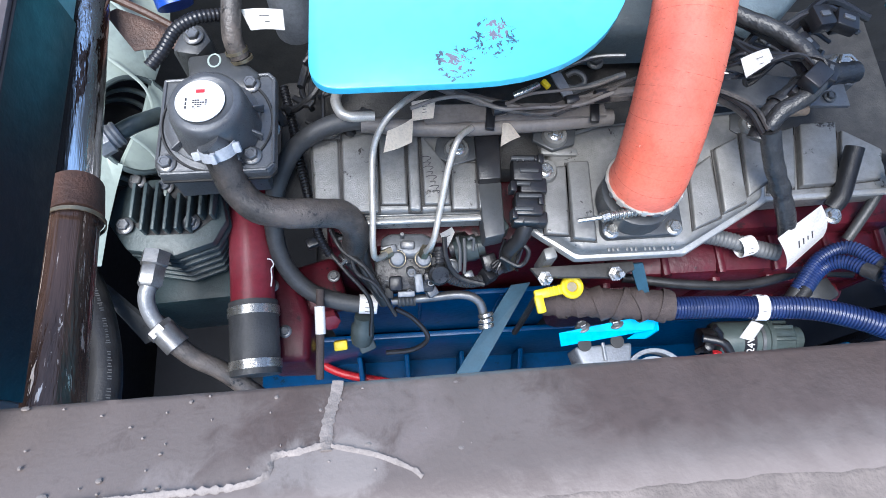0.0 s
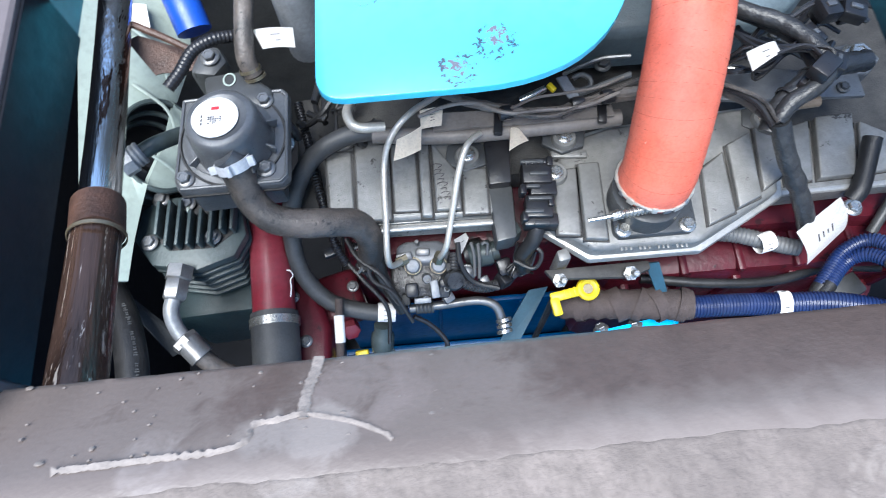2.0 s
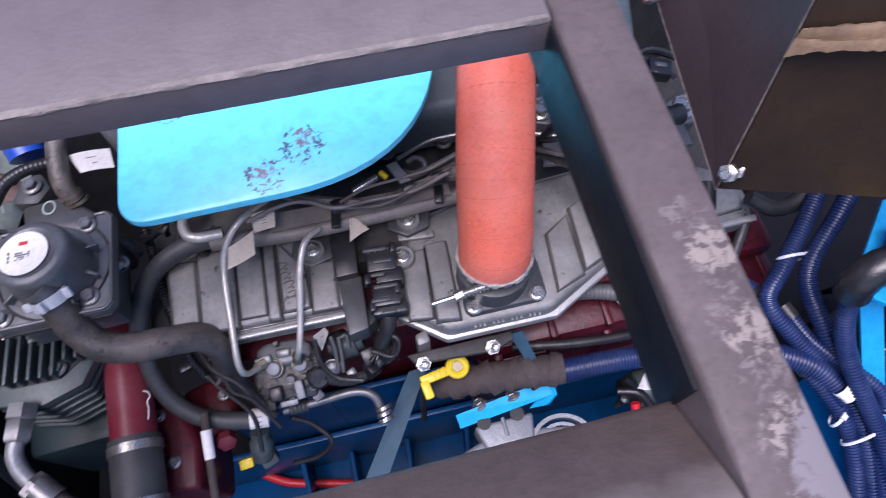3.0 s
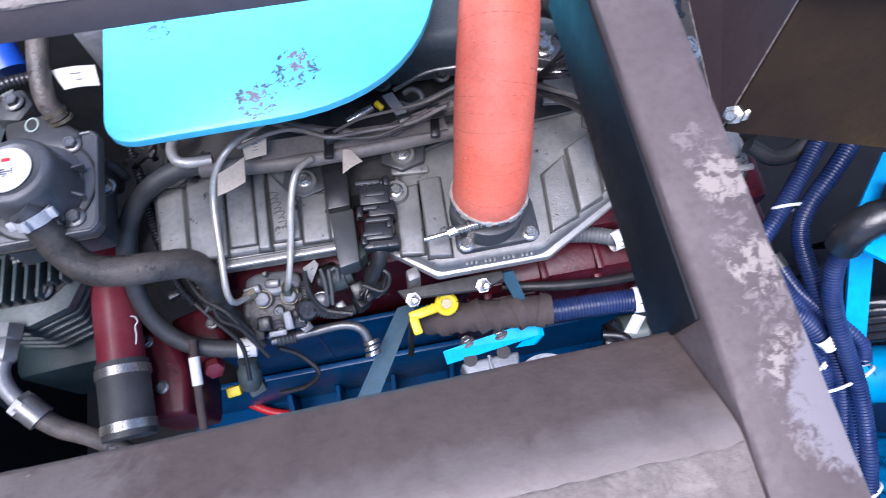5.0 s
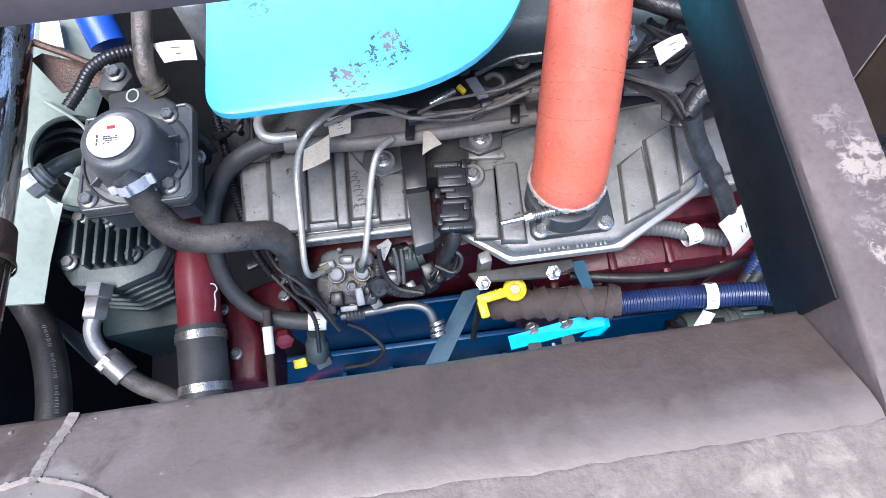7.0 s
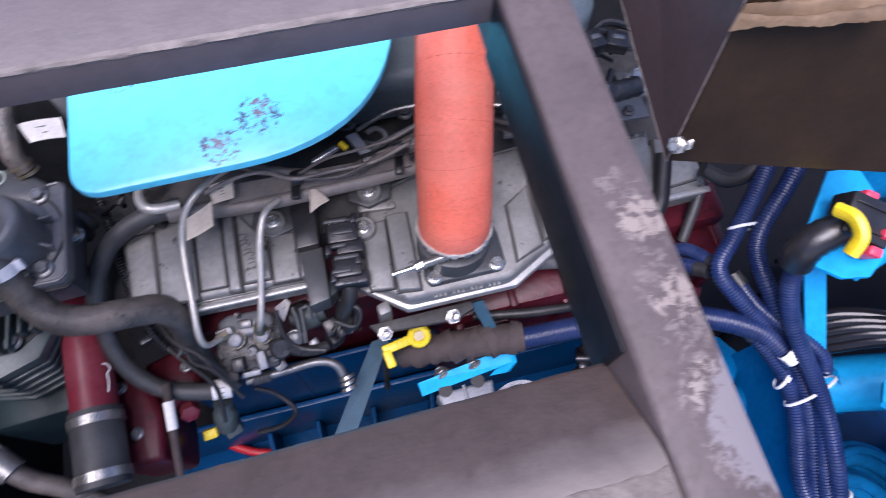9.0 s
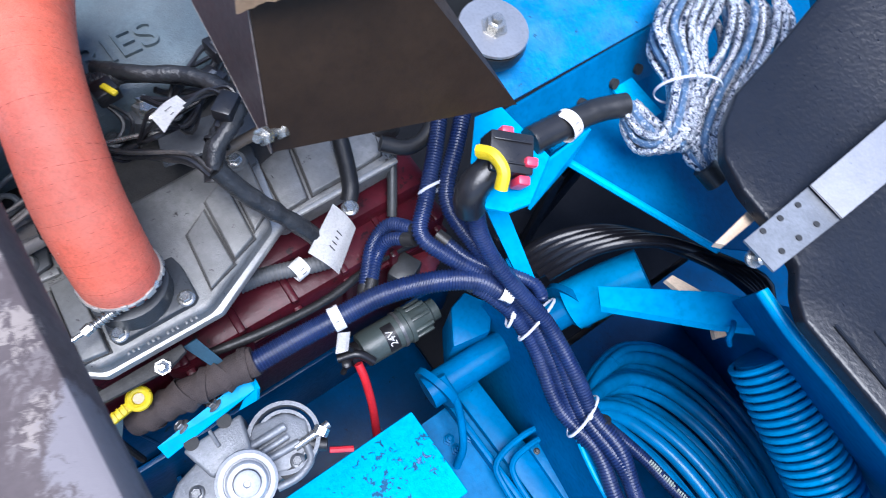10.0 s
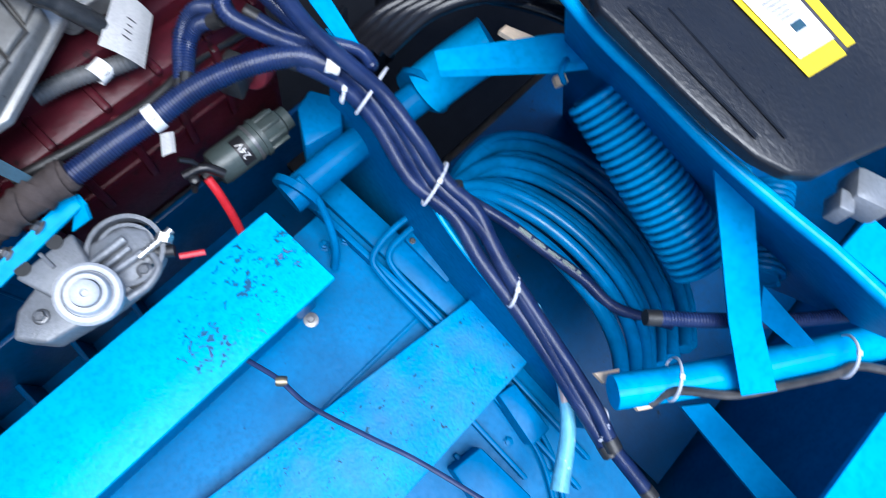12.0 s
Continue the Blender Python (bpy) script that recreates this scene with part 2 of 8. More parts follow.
M_BROWN = mat("brown_primer_sheet", (0.024, 0.0145, 0.0085), 0.40, var=0.3, scale=14, bump=0.08, bump_scale=420, dust=0.25, dust_color=(0.036, 0.024, 0.015), wear=(0.30, 0.25, 0.2), wear_scale=190, wear_cut=0.735, spec=0.22)
# Lighter copy of the brown primer, for the face towards the sky.
M_PRIMER = mat("sky_lit_brown_primer", (0.034, 0.027, 0.029), 0.42, var=0.2, scale=16, bump=0.05, bump_scale=500, dust=0.3, dust_color=(0.05, 0.04, 0.042), wear=(0.26, 0.22, 0.20), wear_scale=170, wear_cut=0.74, spec=0.4)
M_WELD = mat("weld_filler", (0.168, 0.145, 0.132), 0.7, var=0.3, scale=60, bump=0.5, bump_scale=160)
M_BLUE = mat("shaded_blue_paint", BLUE, 0.4, var=0.18, scale=12, bump=0.12, bump_scale=120, dust=0.4, dust_color=(0.0, 0.062, 0.185), wear=(0.002, 0.045, 0.12), wear_scale=70, wear_cut=0.675, spec=0.12)
M_CYAN = mat("lit_cyan_paint", CYAN, 0.4, var=0.1, scale=9, bump=0.05, bump_scale=90, spec=0.15, wear=(0.004, 0.12, 0.3), wear_scale=50, wear_cut=0.71)
M_CYANLID = mat("cyan_lid_paint", (0.115, 0.65, 0.86), 0.34, var=0.06, scale=7, bump=0.04, bump_scale=90, coat=0.45, wear=(0.05, 0.09, 0.14), wear_scale=70, wear_cut=0.735,
                spot_scale=135,
                spots=(((0.126, 0.432, 1.200), 0.062, (0.03, 0.06, 0.10), 0.52), ((0.081, 0.400, 1.200), 0.054, (0.03, 0.06, 0.10), 0.52), ((0.126, 0.439, 1.200), 0.034, (0.15, 0.13, 0.17), 0.50), ((0.080, 0.403, 1.200), 0.030, (0.14, 0.13, 0.17), 0.50), ((-0.014, 0.507, 1.200), 0.04, (0.06, 0.14, 0.20), 0.53)))
M_BAR = mat("half_lit_blue_paint", (0.004, 0.27, 0.56), 0.36, var=0.14, scale=9, bump=0.06, bump_scale=90, spec=0.2, wear=(0.004, 0.10, 0.26), wear_scale=50, wear_cut=0.70)
M_PEEL = mat("peeling_cyan_paint", CYAN, 0.4, var=0.1, scale=14, bump=0.25, bump_scale=160, wear=(0.015, 0.075, 0.16), wear_scale=95, wear_cut=0.665, spec=0.15,
             spot_scale=75,
             spots=(((0.474, -0.017, 0.775), 0.10, (0.012, 0.07, 0.14), 0.54), ((0.474, -0.017, 0.775), 0.085, (0.11, 0.19, 0.34), 0.60), ((0.364, -0.060, 0.775), 0.09, (0.012, 0.07, 0.14), 0.54), ((0.364, -0.060, 0.775), 0.075, (0.11, 0.17, 0.32), 0.60), ((0.544, -0.037, 0.775), 0.08, (0.012, 0.07, 0.14), 0.53), ((0.544, -0.037, 0.775), 0.066, (0.11, 0.17, 0.32), 0.58), ((0.429, -0.044, 0.775), 0.19, (0.010, 0.09, 0.18), 0.60)))
M_PEEL2 = mat("blistered_cyan_paint", (0.005, 0.22, 0.50), 0.45, var=0.2, scale=20, bump=0.6, bump_scale=160, wear=(0.012, 0.06, 0.10), wear_scale=75, wear_cut=0.61, dust=0.4, dust_color=(0.09, 0.17, 0.18), spec=0.15)
M_RED = mat("dark_red_block_paint", (0.062, 0.006, 0.012), 0.34, var=0.3, scale=16, bump=0.2, bump_scale=110, dust=0.12, dust_color=(0.085, 0.03, 0.032), wear=(0.018, 0.006, 0.008), wear_scale=38, wear_cut=0.58, spec=0.25)
M_REDPIPE = mat("red_enamel", (0.19, 0.02, 0.032), 0.34, var=0.22, scale=14, bump=0.1, dust=0.65, dust_color=(0.25, 0.085, 0.10))
M_ALU = mat("cast_aluminium", (0.232, 0.229, 0.218), 0.42, metal=0.4, var=0.3, scale=14, bump=0.22, bump_scale=600, dust=0.65, dust_color=(0.125, 0.121, 0.110), wear=(0.040, 0.037, 0.034), wear_scale=40, wear_cut=0.615)
# Grime tone that also paints the dark of deep gaps round the engine.
M_GRIMESHADE = mat("grime_and_shade", (0.030, 0.028, 0.026), 0.6, var=0.4, scale=60, bump=0.3, dust=0.4, dust_color=(0.09, 0.085, 0.075))
M_SLATE = mat("slate_grey_casting", (0.092, 0.097, 0.105), 0.32, metal=0.2, var=0.22, scale=26, bump=0.16, bump_scale=700, dust=0.3, dust_color=(0.17, 0.165, 0.155), wear=(0.03, 0.03, 0.032), wear_scale=55, wear_cut=0.66)
M_ALUEDGE = mat("machined_aluminium", (0.42, 0.41, 0.385), 0.38, metal=0.55, var=0.15, scale=50, bump=0.15)
M_STEEL = mat("zinc_plated_steel", (0.42, 0.41, 0.38), 0.28, metal=0.85, var=0.2, scale=60, bump=0.1)
M_PIPE = mat("plated_steel_pipe", (0.56, 0.535, 0.48), 0.36, metal=0.45, var=0.18, scale=60, bump=0.15, dust=0.3, dust_color=(0.34, 0.31, 0.26))
M_TAN = mat("tan_painted_tube", (0.17, 0.125, 0.085), 0.5, var=0.2, scale=40, bump=0.1)
M_BRASS = mat("dull_brass", (0.24, 0.205, 0.135), 0.42, metal=0.8, var=0.3, scale=60, bump=0.1, dust=0.3)
STRUT_AXIS = V((-0.240, 0.049, 1.270)) - V((-0.320, 0.432, 1.130))
# Lengthwise streaks put the strut's reflections and scratches into its colour.
M_CHROME = mat("polished_steel_tube", (0.74, 0.73, 0.72), 0.16, metal=1.0, var=0.35, scale=70, bump=1.0, bump_scale=95, wear=(0.10, 0.06, 0.045), wear_scale=80, wear_cut=0.56, axis=STRUT_AXIS)
M_BARREL = mat("streaked_brown_barrel", (0.075, 0.045, 0.034), 0.2, metal=0.5, var=0.6, scale=60, bump=1.0, bump_scale=110, wear=(0.66, 0.56, 0.48), wear_scale=170, wear_cut=0.585, axis=STRUT_AXIS)
M_FROST = mat("frosted_blue_paint", (0.004, 0.15, 0.36), 0.5, var=0.25, scale=24, bump=0.5, bump_scale=140, dust=0.65, dust_color=(0.06, 0.20, 0.31), wear=(0.012, 0.05, 0.09), wear_scale=70, wear_cut=0.62, spec=0.2)
M_KNOB = mat("pale_grey_plastic", (0.52, 0.53, 0.55), 0.4, var=0.08, scale=30, bump=0.05, dust=0.2, dust_color=(0.3, 0.3, 0.3))
M_BRONZE = mat("oily_grey_casting", (0.052, 0.052, 0.053), 0.3, metal=0.55, var=0.4, scale=50, bump=0.3, dust=0.25, dust_color=(0.10, 0.09, 0.08), wear=(0.012, 0.011, 0.011), wear_scale=70, wear_cut=0.54)
M_CRANK = mat("dark_teal_casting", (0.017, 0.031, 0.035), 0.4, var=0.25, scale=20, bump=0.12, dust=0.2, dust_color=(0.03, 0.045, 0.048), spec=0.2)
M_PAPER = mat("cream_paper", (0.88, 0.79, 0.67), 0.7, var=0.08, scale=40, bump=0.1, dust=0.15)
M_BRAIDBLUE = mat("oversprayed_braid", (0.10, 0.18, 0.30), 0.32, metal=0.6, var=0.4, scale=60, bump=0.9, bump_scale=600, wear=(0.6, 0.62, 0.66), wear_scale=150, wear_cut=0.56)
M_RUST = mat("rusty_steel", (0.060, 0.030, 0.020), 0.5, var=0.4, scale=40, bump=0.5)
M_PUMP = mat("grey_die_cast", (0.22, 0.23, 0.245), 0.42, metal=0.35, var=0.2, scale=24, bump=0.25, dust=0.4, dust_color=(0.13, 0.13, 0.13), wear=(0.06, 0.065, 0.07), wear_scale=60, wear_cut=0.68)
M_DARKGREY = mat("dark_grey_casting", (0.05, 0.053, 0.056), 0.4, metal=0.2, var=0.25, scale=22, bump=0.12, bump_scale=700, dust=0.2, dust_color=(0.12, 0.115, 0.105), wear=(0.018, 0.018, 0.018), wear_scale=40, wear_cut=0.64)
M_GREENGREY = mat("green_grey_casting", (0.047, 0.064, 0.066), 0.38, metal=0.1, var=0.3, scale=20, bump=0.15, dust=0.3, dust_color=(0.125, 0.135, 0.13), wear=(0.016, 0.022, 0.023), wear_scale=50, wear_cut=0.66, spec=0.4)
M_COVER = mat("grey_blue_cover", (0.092, 0.120, 0.133), 0.42, var=0.2, scale=14, bump=0.3, dust=0.35, dust_color=(0.13, 0.135, 0.13))
M_RUBBER = mat("black_rubber", (0.012, 0.012, 0.013), 0.42, var=0.25, scale=40, bump=0.2, dust=0.2, dust_color=(0.09, 0.085, 0.08))
M_DUSTYRUB = mat("dusty_grey_rubber", (0.040, 0.037, 0.035), 0.42, var=0.35, scale=26, bump=0.4, dust=0.75, dust_color=(0.19, 0.155, 0.13), wear=(0.014, 0.013, 0.013), wear_scale=22, wear_cut=0.58)
M_HOSE = mat("matt_black_hose", (0.036, 0.037, 0.039), 0.5, var=0.25, scale=30, bump=0.2, dust=0.4, dust_color=(0.11, 0.11, 0.105))
M_PLASTIC = mat("black_plastic", (0.011, 0.011, 0.013), 0.32, var=0.2, scale=30, bump=0.1, dust=0.15, dust_color=(0.09, 0.085, 0.08))
M_GLOSS = mat("glossy_black_rubber", (0.006, 0.006, 0.008), 0.2, var=0.2, scale=30, bump=0.05, dust=0.08, dust_color=(0.04, 0.04, 0.045), spec=0.35)
M_TAPEBLACK = mat("black_loom_tape", (0.020, 0.021, 0.023), 0.34, var=0.35, scale=40, bump=0.8, bump_scale=130, dust=0.35, dust_color=(0.085, 0.082, 0.078))
M_TAPE = mat("brown_cloth_tape", (0.055, 0.04, 0.036), 0.75, var=0.3, scale=50, bump=0.5, bump_scale=700, dust=0.3, dust_color=(0.12, 0.09, 0.08))
M_BLUECOND = mat("navy_conduit_plastic", (0.008, 0.019, 0.075), 0.34, var=0.3, scale=30, bump=0.05, dust=0.4, dust_color=(0.05, 0.068, 0.14))
M_GREYCOND = mat("dark_conduit_plastic", (0.022, 0.023, 0.026), 0.4, var=0.25, scale=30, bump=0.05, dust=0.2)
M_GREYHOSE = mat("grey_cable_sleeve", (0.075, 0.08, 0.085), 0.5, var=0.25, scale=30, bump=0.05, dust=0.2)
M_NUT = mat("dull_steel_nut", (0.17, 0.175, 0.18), 0.36, metal=0.6, var=0.3, scale=60, bump=0.1, dust=0.25)
M_TEAL = mat("dark_teal_paint", (0.012, 0.055, 0.088), 0.6, var=0.2, scale=30, bump=0.1)
M_STARTER = mat("grey_green_motor_paint", (0.055, 0.075, 0.072), 0.38, var=0.2, scale=24, bump=0.12, dust=0.2, dust_color=(0.12, 0.12, 0.11))
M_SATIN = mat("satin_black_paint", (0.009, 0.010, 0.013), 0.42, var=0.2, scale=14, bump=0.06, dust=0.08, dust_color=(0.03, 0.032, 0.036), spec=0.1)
M_ORANGE = mat("orange_silicone_hose", (0.72, 0.145, 0.085), 0.48, var=0.12, scale=30, bump=0.25, bump_scale=420, dust=0.4, dust_color=(0.66, 0.24, 0.165), wear=(0.70, 0.33, 0.25), wear_scale=90, wear_cut=0.69)
M_WRAP = mat("orange_wrap_edge", (0.50, 0.085, 0.05), 0.6, var=0.3, scale=60, bump=0.1)
M_YELLOW = mat("yellow_plastic", (0.78, 0.58, 0.01), 0.4, var=0.08, scale=40, bump=0.05)
M_PINK = mat("pink_plastic_lock", (0.72, 0.05, 0.10), 0.4, var=0.1, scale=40, bump=0.05)
M_WHITE = mat("white_paper_label", (0.78, 0.76, 0.73), 0.6, var=0.06, scale=40, bump=0.05, dust=0.12)
M_CREAM = mat("cream_foam", (0.74, 0.56, 0.38), 0.8, var=0.08, scale=40, bump=0.2)
M_TIE = mat("clear_nylon_tie", (0.52, 0.54, 0.60), 0.35, var=0.05, scale=40, bump=0.0)
M_INK = mat("dark_ink", (0.04, 0.035, 0.04), 0.6, var=0.1, scale=40, bump=0.0)
M_FAN = mat("greenish_white_fan_plastic", (0.27, 0.32, 0.29), 0.45, var=0.12, scale=8, bump=0.05, dust=0.3, dust_color=(0.25, 0.28, 0.25))
M_BLACKSHEET = mat("grained_black_moulding", (0.008, 0.009, 0.013), 0.32, var=0.2, scale=12, bump=0.30, bump_scale=170, dust=0.05, dust_color=(0.04, 0.042, 0.048), spec=0.46)
M_STAINLESS = mat("brushed_stainless", (0.50, 0.485, 0.47), 0.34, metal=0.85, var=0.1, scale=30, bump=0.05)
M_BRAID = mat("silver_braid", (0.60, 0.61, 0.64), 0.28, metal=0.85, var=0.35, scale=60, bump=0.9, bump_scale=600, wear=(0.012, 0.03, 0.07), wear_scale=190, wear_cut=0.53)
M_SPRAYED = mat("oversprayed_rubber", (0.003, 0.15, 0.37), 0.34, var=0.4, scale=7, bump=0.1, wear=(0.004, 0.045, 0.12), wear_scale=6, wear_cut=0.65)
M_RAIL = mat("dusty_brown_steel", (0.165, 0.147, 0.134), 0.55, metal=0.2, var=0.25, scale=24, bump=0.15, dust=0.55, dust_color=(0.25, 0.222, 0.20), wear=(0.05, 0.046, 0.043), wear_scale=50, wear_cut=0.66)
M_GROUND = mat("concrete_ground", (0.24, 0.23, 0.22), 0.85, var=0.2, scale=2, bump=0.4, bump_scale=80)
M_REDCABLE = mat("red_cable_sheath", (0.55, 0.02, 0.03), 0.4, var=0.1, scale=40, bump=0.05)
# Whitish patches paint the lever's highlights into its colour.
M_LEVER = mat("pale_blue_lever_paint", (0.12, 0.36, 0.52), 0.36, var=0.3, scale=30, bump=0.2, wear=(0.45, 0.55, 0.62), wear_scale=70, wear_cut=0.62)
M_PINKMETAL = mat("bare_worn_metal", (0.45, 0.36, 0.37), 0.5, metal=0.4, var=0.25, scale=60, bump=0.2)
# Darker copy of the chassis blue: stains, plus the deep bay's shade.
M_RAILBLUE = mat("stained_shaded_blue_paint", (0.0, 0.052, 0.165), 0.34, var=0.3, scale=9, bump=0.12, bump_scale=120, dust=0.6, dust_color=(0.0, 0.038, 0.11), wear=(0.004, 0.016, 0.035), wear_scale=24, wear_cut=0.64, spec=0.3)
# Black for gaskets; also paints the shade in slots, holes and fin gaps.
M_GASKETGAP = mat("black_gasket_and_gap", (0.02, 0.02, 0.02), 0.6, var=0.1, scale=40, bump=0.1)
M_CARD = mat("creased_tan_cloth", (0.30, 0.205, 0.125), 0.6, var=0.35, scale=22, bump=0.2)

# ---- shared bolts ----
def bolt_mesh(name, head, washer, material, height=0.006):
    bm = bmesh.new()
    lathe(bm, [(washer * 0.5, 0), (washer, 0), (washer, 0.0012), (washer * 0.9, 0.0022), (head, 0.003)], seg=18)
    lathe(bm, [(head * 1.0, 0.002), (head * 1.0, 0.002 + height * 0.85), (head * 0.86, 0.002 + height), (head * 0.6, 0.002 + height), (head * 0.52, 0.0012 + height)], seg=6)
    return mesh_of(bm, name, material, 30)


BOLT = bolt_mesh("bolt", 0.0072, 0.0105, M_STEEL)
BOLT_GREY = bolt_mesh("bolt", 0.0072, 0.0105, M_NUT)
BOLT_DARK = bolt_mesh("bolt", 0.0068, 0.0098, M_DARKGREY)


def bolt(at, parent, axis=(0, 0, 1), me=None, size=1.0):
    rot = (frame_to(axis) @ turn(0, 0, (at[0] * 7000) % 60)).to_4x4()
    return placed("bolt", me or BOLT, Matrix.Translation(at) @ rot @ Matrix.Scale(size, 4), parent)


def zip_tie(at, axis, r, sx=1.0):
    bm = bmesh.new()
    pts = ring_path(at, axis, r, 20, sx)
    tube(bm, pts, 0.0022, 6, 0.004, flat=0.5)
    rot = frame_to(axis)
    box(bm, V(at) + rot @ V(0, r + 0.001, 0), (0.008, 0.005, 0.007), rot, 0.001)
    single("cable_tie", bm, M_TIE, "clear white nylon cable tie cinched round the conduits", "cable tie", "cable ties")


def wrap_label(name, at, axis, r, width, label, parent=None, lines=3):
    """A paper sleeve round a hose, with grey bars of small print."""
    t = thing(name, label, "label", at)
    bm = bmesh.new()
    band(bm, at, axis, r, width, 0.001)
    part("sleeve", bm, M_WHITE, t)
    rot = frame_to(axis)
    bm = bmesh.new()
    for k in range(lines):
        a = 0.5 + k * 0.5
        for s in (-1, 1, 3):
            ang = a * s
            d = V(math.cos(ang), math.sin(ang), 0)
            box(bm, V(at) + rot @ (d * (r + 0.0013)), (0.0006, r * 0.07, width * 0.35), rot @ turn(0, 0, math.degrees(ang)))
    part("print", bm, M_INK, t)
    return t


def text_mesh(name, body, size, depth, material):
    cu = bpy.data.curves.new(name, "FONT")
    cu.body, cu.size, cu.extrude, cu.align_x, cu.align_y = body, size, depth, "CENTER", "CENTER"
    tmp = bpy.data.objects.new(name, cu)
    scene.collection.objects.link(tmp)
    me = bpy.data.meshes.new_from_object(tmp.evaluated_get(bpy.context.evaluated_depsgraph_get()))
    bpy.data.objects.remove(tmp)
    me.materials.clear()
    me.materials.append(material)
    return me

# ---- setting ----
bm = bmesh.new()
bmesh.ops.create_grid(bm, x_segments=8, y_segments=8, size=400)
single("ground", bm, M_GROUND, "grey concrete ground under the vehicle", "ground", kind="structure")

# hatch frame of primed steel
frame_t = thing("hatch_frame", "dark brown primed steel hatch frame with worn edges above the engine", "frame", (0.07, 0.1, 1.52))


def extruded(bm, prof, a, b, along="x", rough=0.0, n=1, seed=0, skew=0.0):
    """A bar of the profile prof, from a to b along x or y, with some unevenness."""
    rings = []
    for k in range(n + 1):
        s = a + (b - a) * k / n
        ring = []
        for j, (p, z) in enumerate(prof):
            q = V(s, p + skew * s, z) if along == "x" else V(p, s, z)
            ring.append(bm.verts.new(q + V(0, noise.noise(V(s * 60, j * 3.1, seed)), noise.noise(V(s * 75, j * 2.3, seed + 5))) * rough))
        rings.append(ring)
    for r, q in zip(rings, rings[1:]):
        for i in range(len(prof)):
            j = (i + 1) % len(prof)
            bm.faces.new((r[i], r[j], q[j], q[i]))
    bm.faces.new(list(reversed(rings[0])))
    bm.faces.new(rings[-1])
    return bm


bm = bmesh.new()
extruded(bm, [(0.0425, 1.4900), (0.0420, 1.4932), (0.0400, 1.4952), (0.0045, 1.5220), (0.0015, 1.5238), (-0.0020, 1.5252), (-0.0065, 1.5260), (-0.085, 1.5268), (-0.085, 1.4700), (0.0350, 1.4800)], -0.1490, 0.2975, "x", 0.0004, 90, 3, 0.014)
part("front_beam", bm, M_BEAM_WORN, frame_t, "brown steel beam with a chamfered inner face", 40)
# rough dusty crust on the top face, with a ragged front edge
bm = bmesh.new()
nx, ny = 160, 34
grid = []
for i in range(nx + 1):
    x = -0.1485 + 0.4455 * i / nx
    lip = -0.0062 + 0.014 * x + 0.0014 * noise.noise(V(x * 32, 3, 0)) + 0.0008 * noise.noise(V(x * 140, 7, 0))
    col = []
    for j in range(ny + 1):
        v = j / ny
        y = lip + (-0.084 - lip) * v ** 1.3
        h = 0.0010 * max(0.0, noise.noise(V(x * 48, y * 48, 1)) + 0.25) + 0.0007 * noise.noise(V(x * 150, y * 150, 4))
        col.append(bm.verts.new((x, y, 1.5257 if j == 0 else 1.5262 + (0.0 if j == ny or i in (0, nx) else min(1.0, j / 7) * (0.0006 + max(-0.0004, h))))))
    grid.append(col)
for r, q in zip(grid, grid[1:]):
    for j in range(ny):
        bm.faces.new((r[j], q[j], q[j + 1], r[j + 1]))
part("top_crust", bm, M_BEAM_TOP, frame_t, "pale dusty crust on the top face, its light painted in", 80)
bm = bmesh.new()
extruded(bm, [(-0.0075, 1.5264), (-0.05, 1.5264), (-0.085, 1.5264), (-0.085, 1.5220), (-0.0075, 1.5220)], -0.56, -0.1492, "x")
part("cover_sheet", bm, M_BEAM, frame_t, "flat primed cover sheet beside the hatch")
bm = bmesh.new()
extruded(bm, [(-0.1510, 1.4750), (-0.1510, 1.5250), (-0.1526, 1.5266), (-0.29, 1.5272), (-0.29, 1.4750)], -0.0070, 0.36, "y")
part("side_beam", bm, M_BEAM, frame_t)
bm = bmesh.new()
extruded(bm, [(0.2985, 1.4750), (0.2985, 1.5236), (0.2992, 1.5258), (0.3012, 1.5270), (0.3310, 1.5272), (0.3342, 1.5258), (0.3352, 1.5232), (0.3352, 1.4990), (0.3320, 1.4750)], -0.45, 0.44, "y", 0.0004, 120, 9)
part("side_beam", bm, M_BEAM_PATCH, frame_t, "steel side beam with pale worn paint patches")
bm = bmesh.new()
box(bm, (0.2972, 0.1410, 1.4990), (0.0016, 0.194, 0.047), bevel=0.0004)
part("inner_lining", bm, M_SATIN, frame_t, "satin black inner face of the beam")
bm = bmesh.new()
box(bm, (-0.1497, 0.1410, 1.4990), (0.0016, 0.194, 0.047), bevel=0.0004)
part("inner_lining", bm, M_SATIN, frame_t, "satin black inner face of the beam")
bm = bmesh.new()
extruded(bm, [(0.2405, 1.5022), (0.2382, 1.5232), (0.2388, 1.5256), (0.2415, 1.5270), (0.36, 1.5280), (0.36, 1.5235), (0.2460, 1.5220), (0.2440, 1.5024)], -0.1485, 0.2970, "x", 0.0003, 60, 21)
part("rear_panel", bm, M_BEAM, frame_t, "wide grey-brown folded steel panel")
bm = bmesh.new()
extruded(bm, [(0.2382, 1.5248), (0.2378, 1.5262), (0.2390, 1.5277), (0.2414, 1.5277), (0.2418, 1.5266)], -0.1480, 0.2960, "x", 0.0007, 120, 25)
part("burred_edge", bm, M_WELD, frame_t, "pale burred edge along the fold")
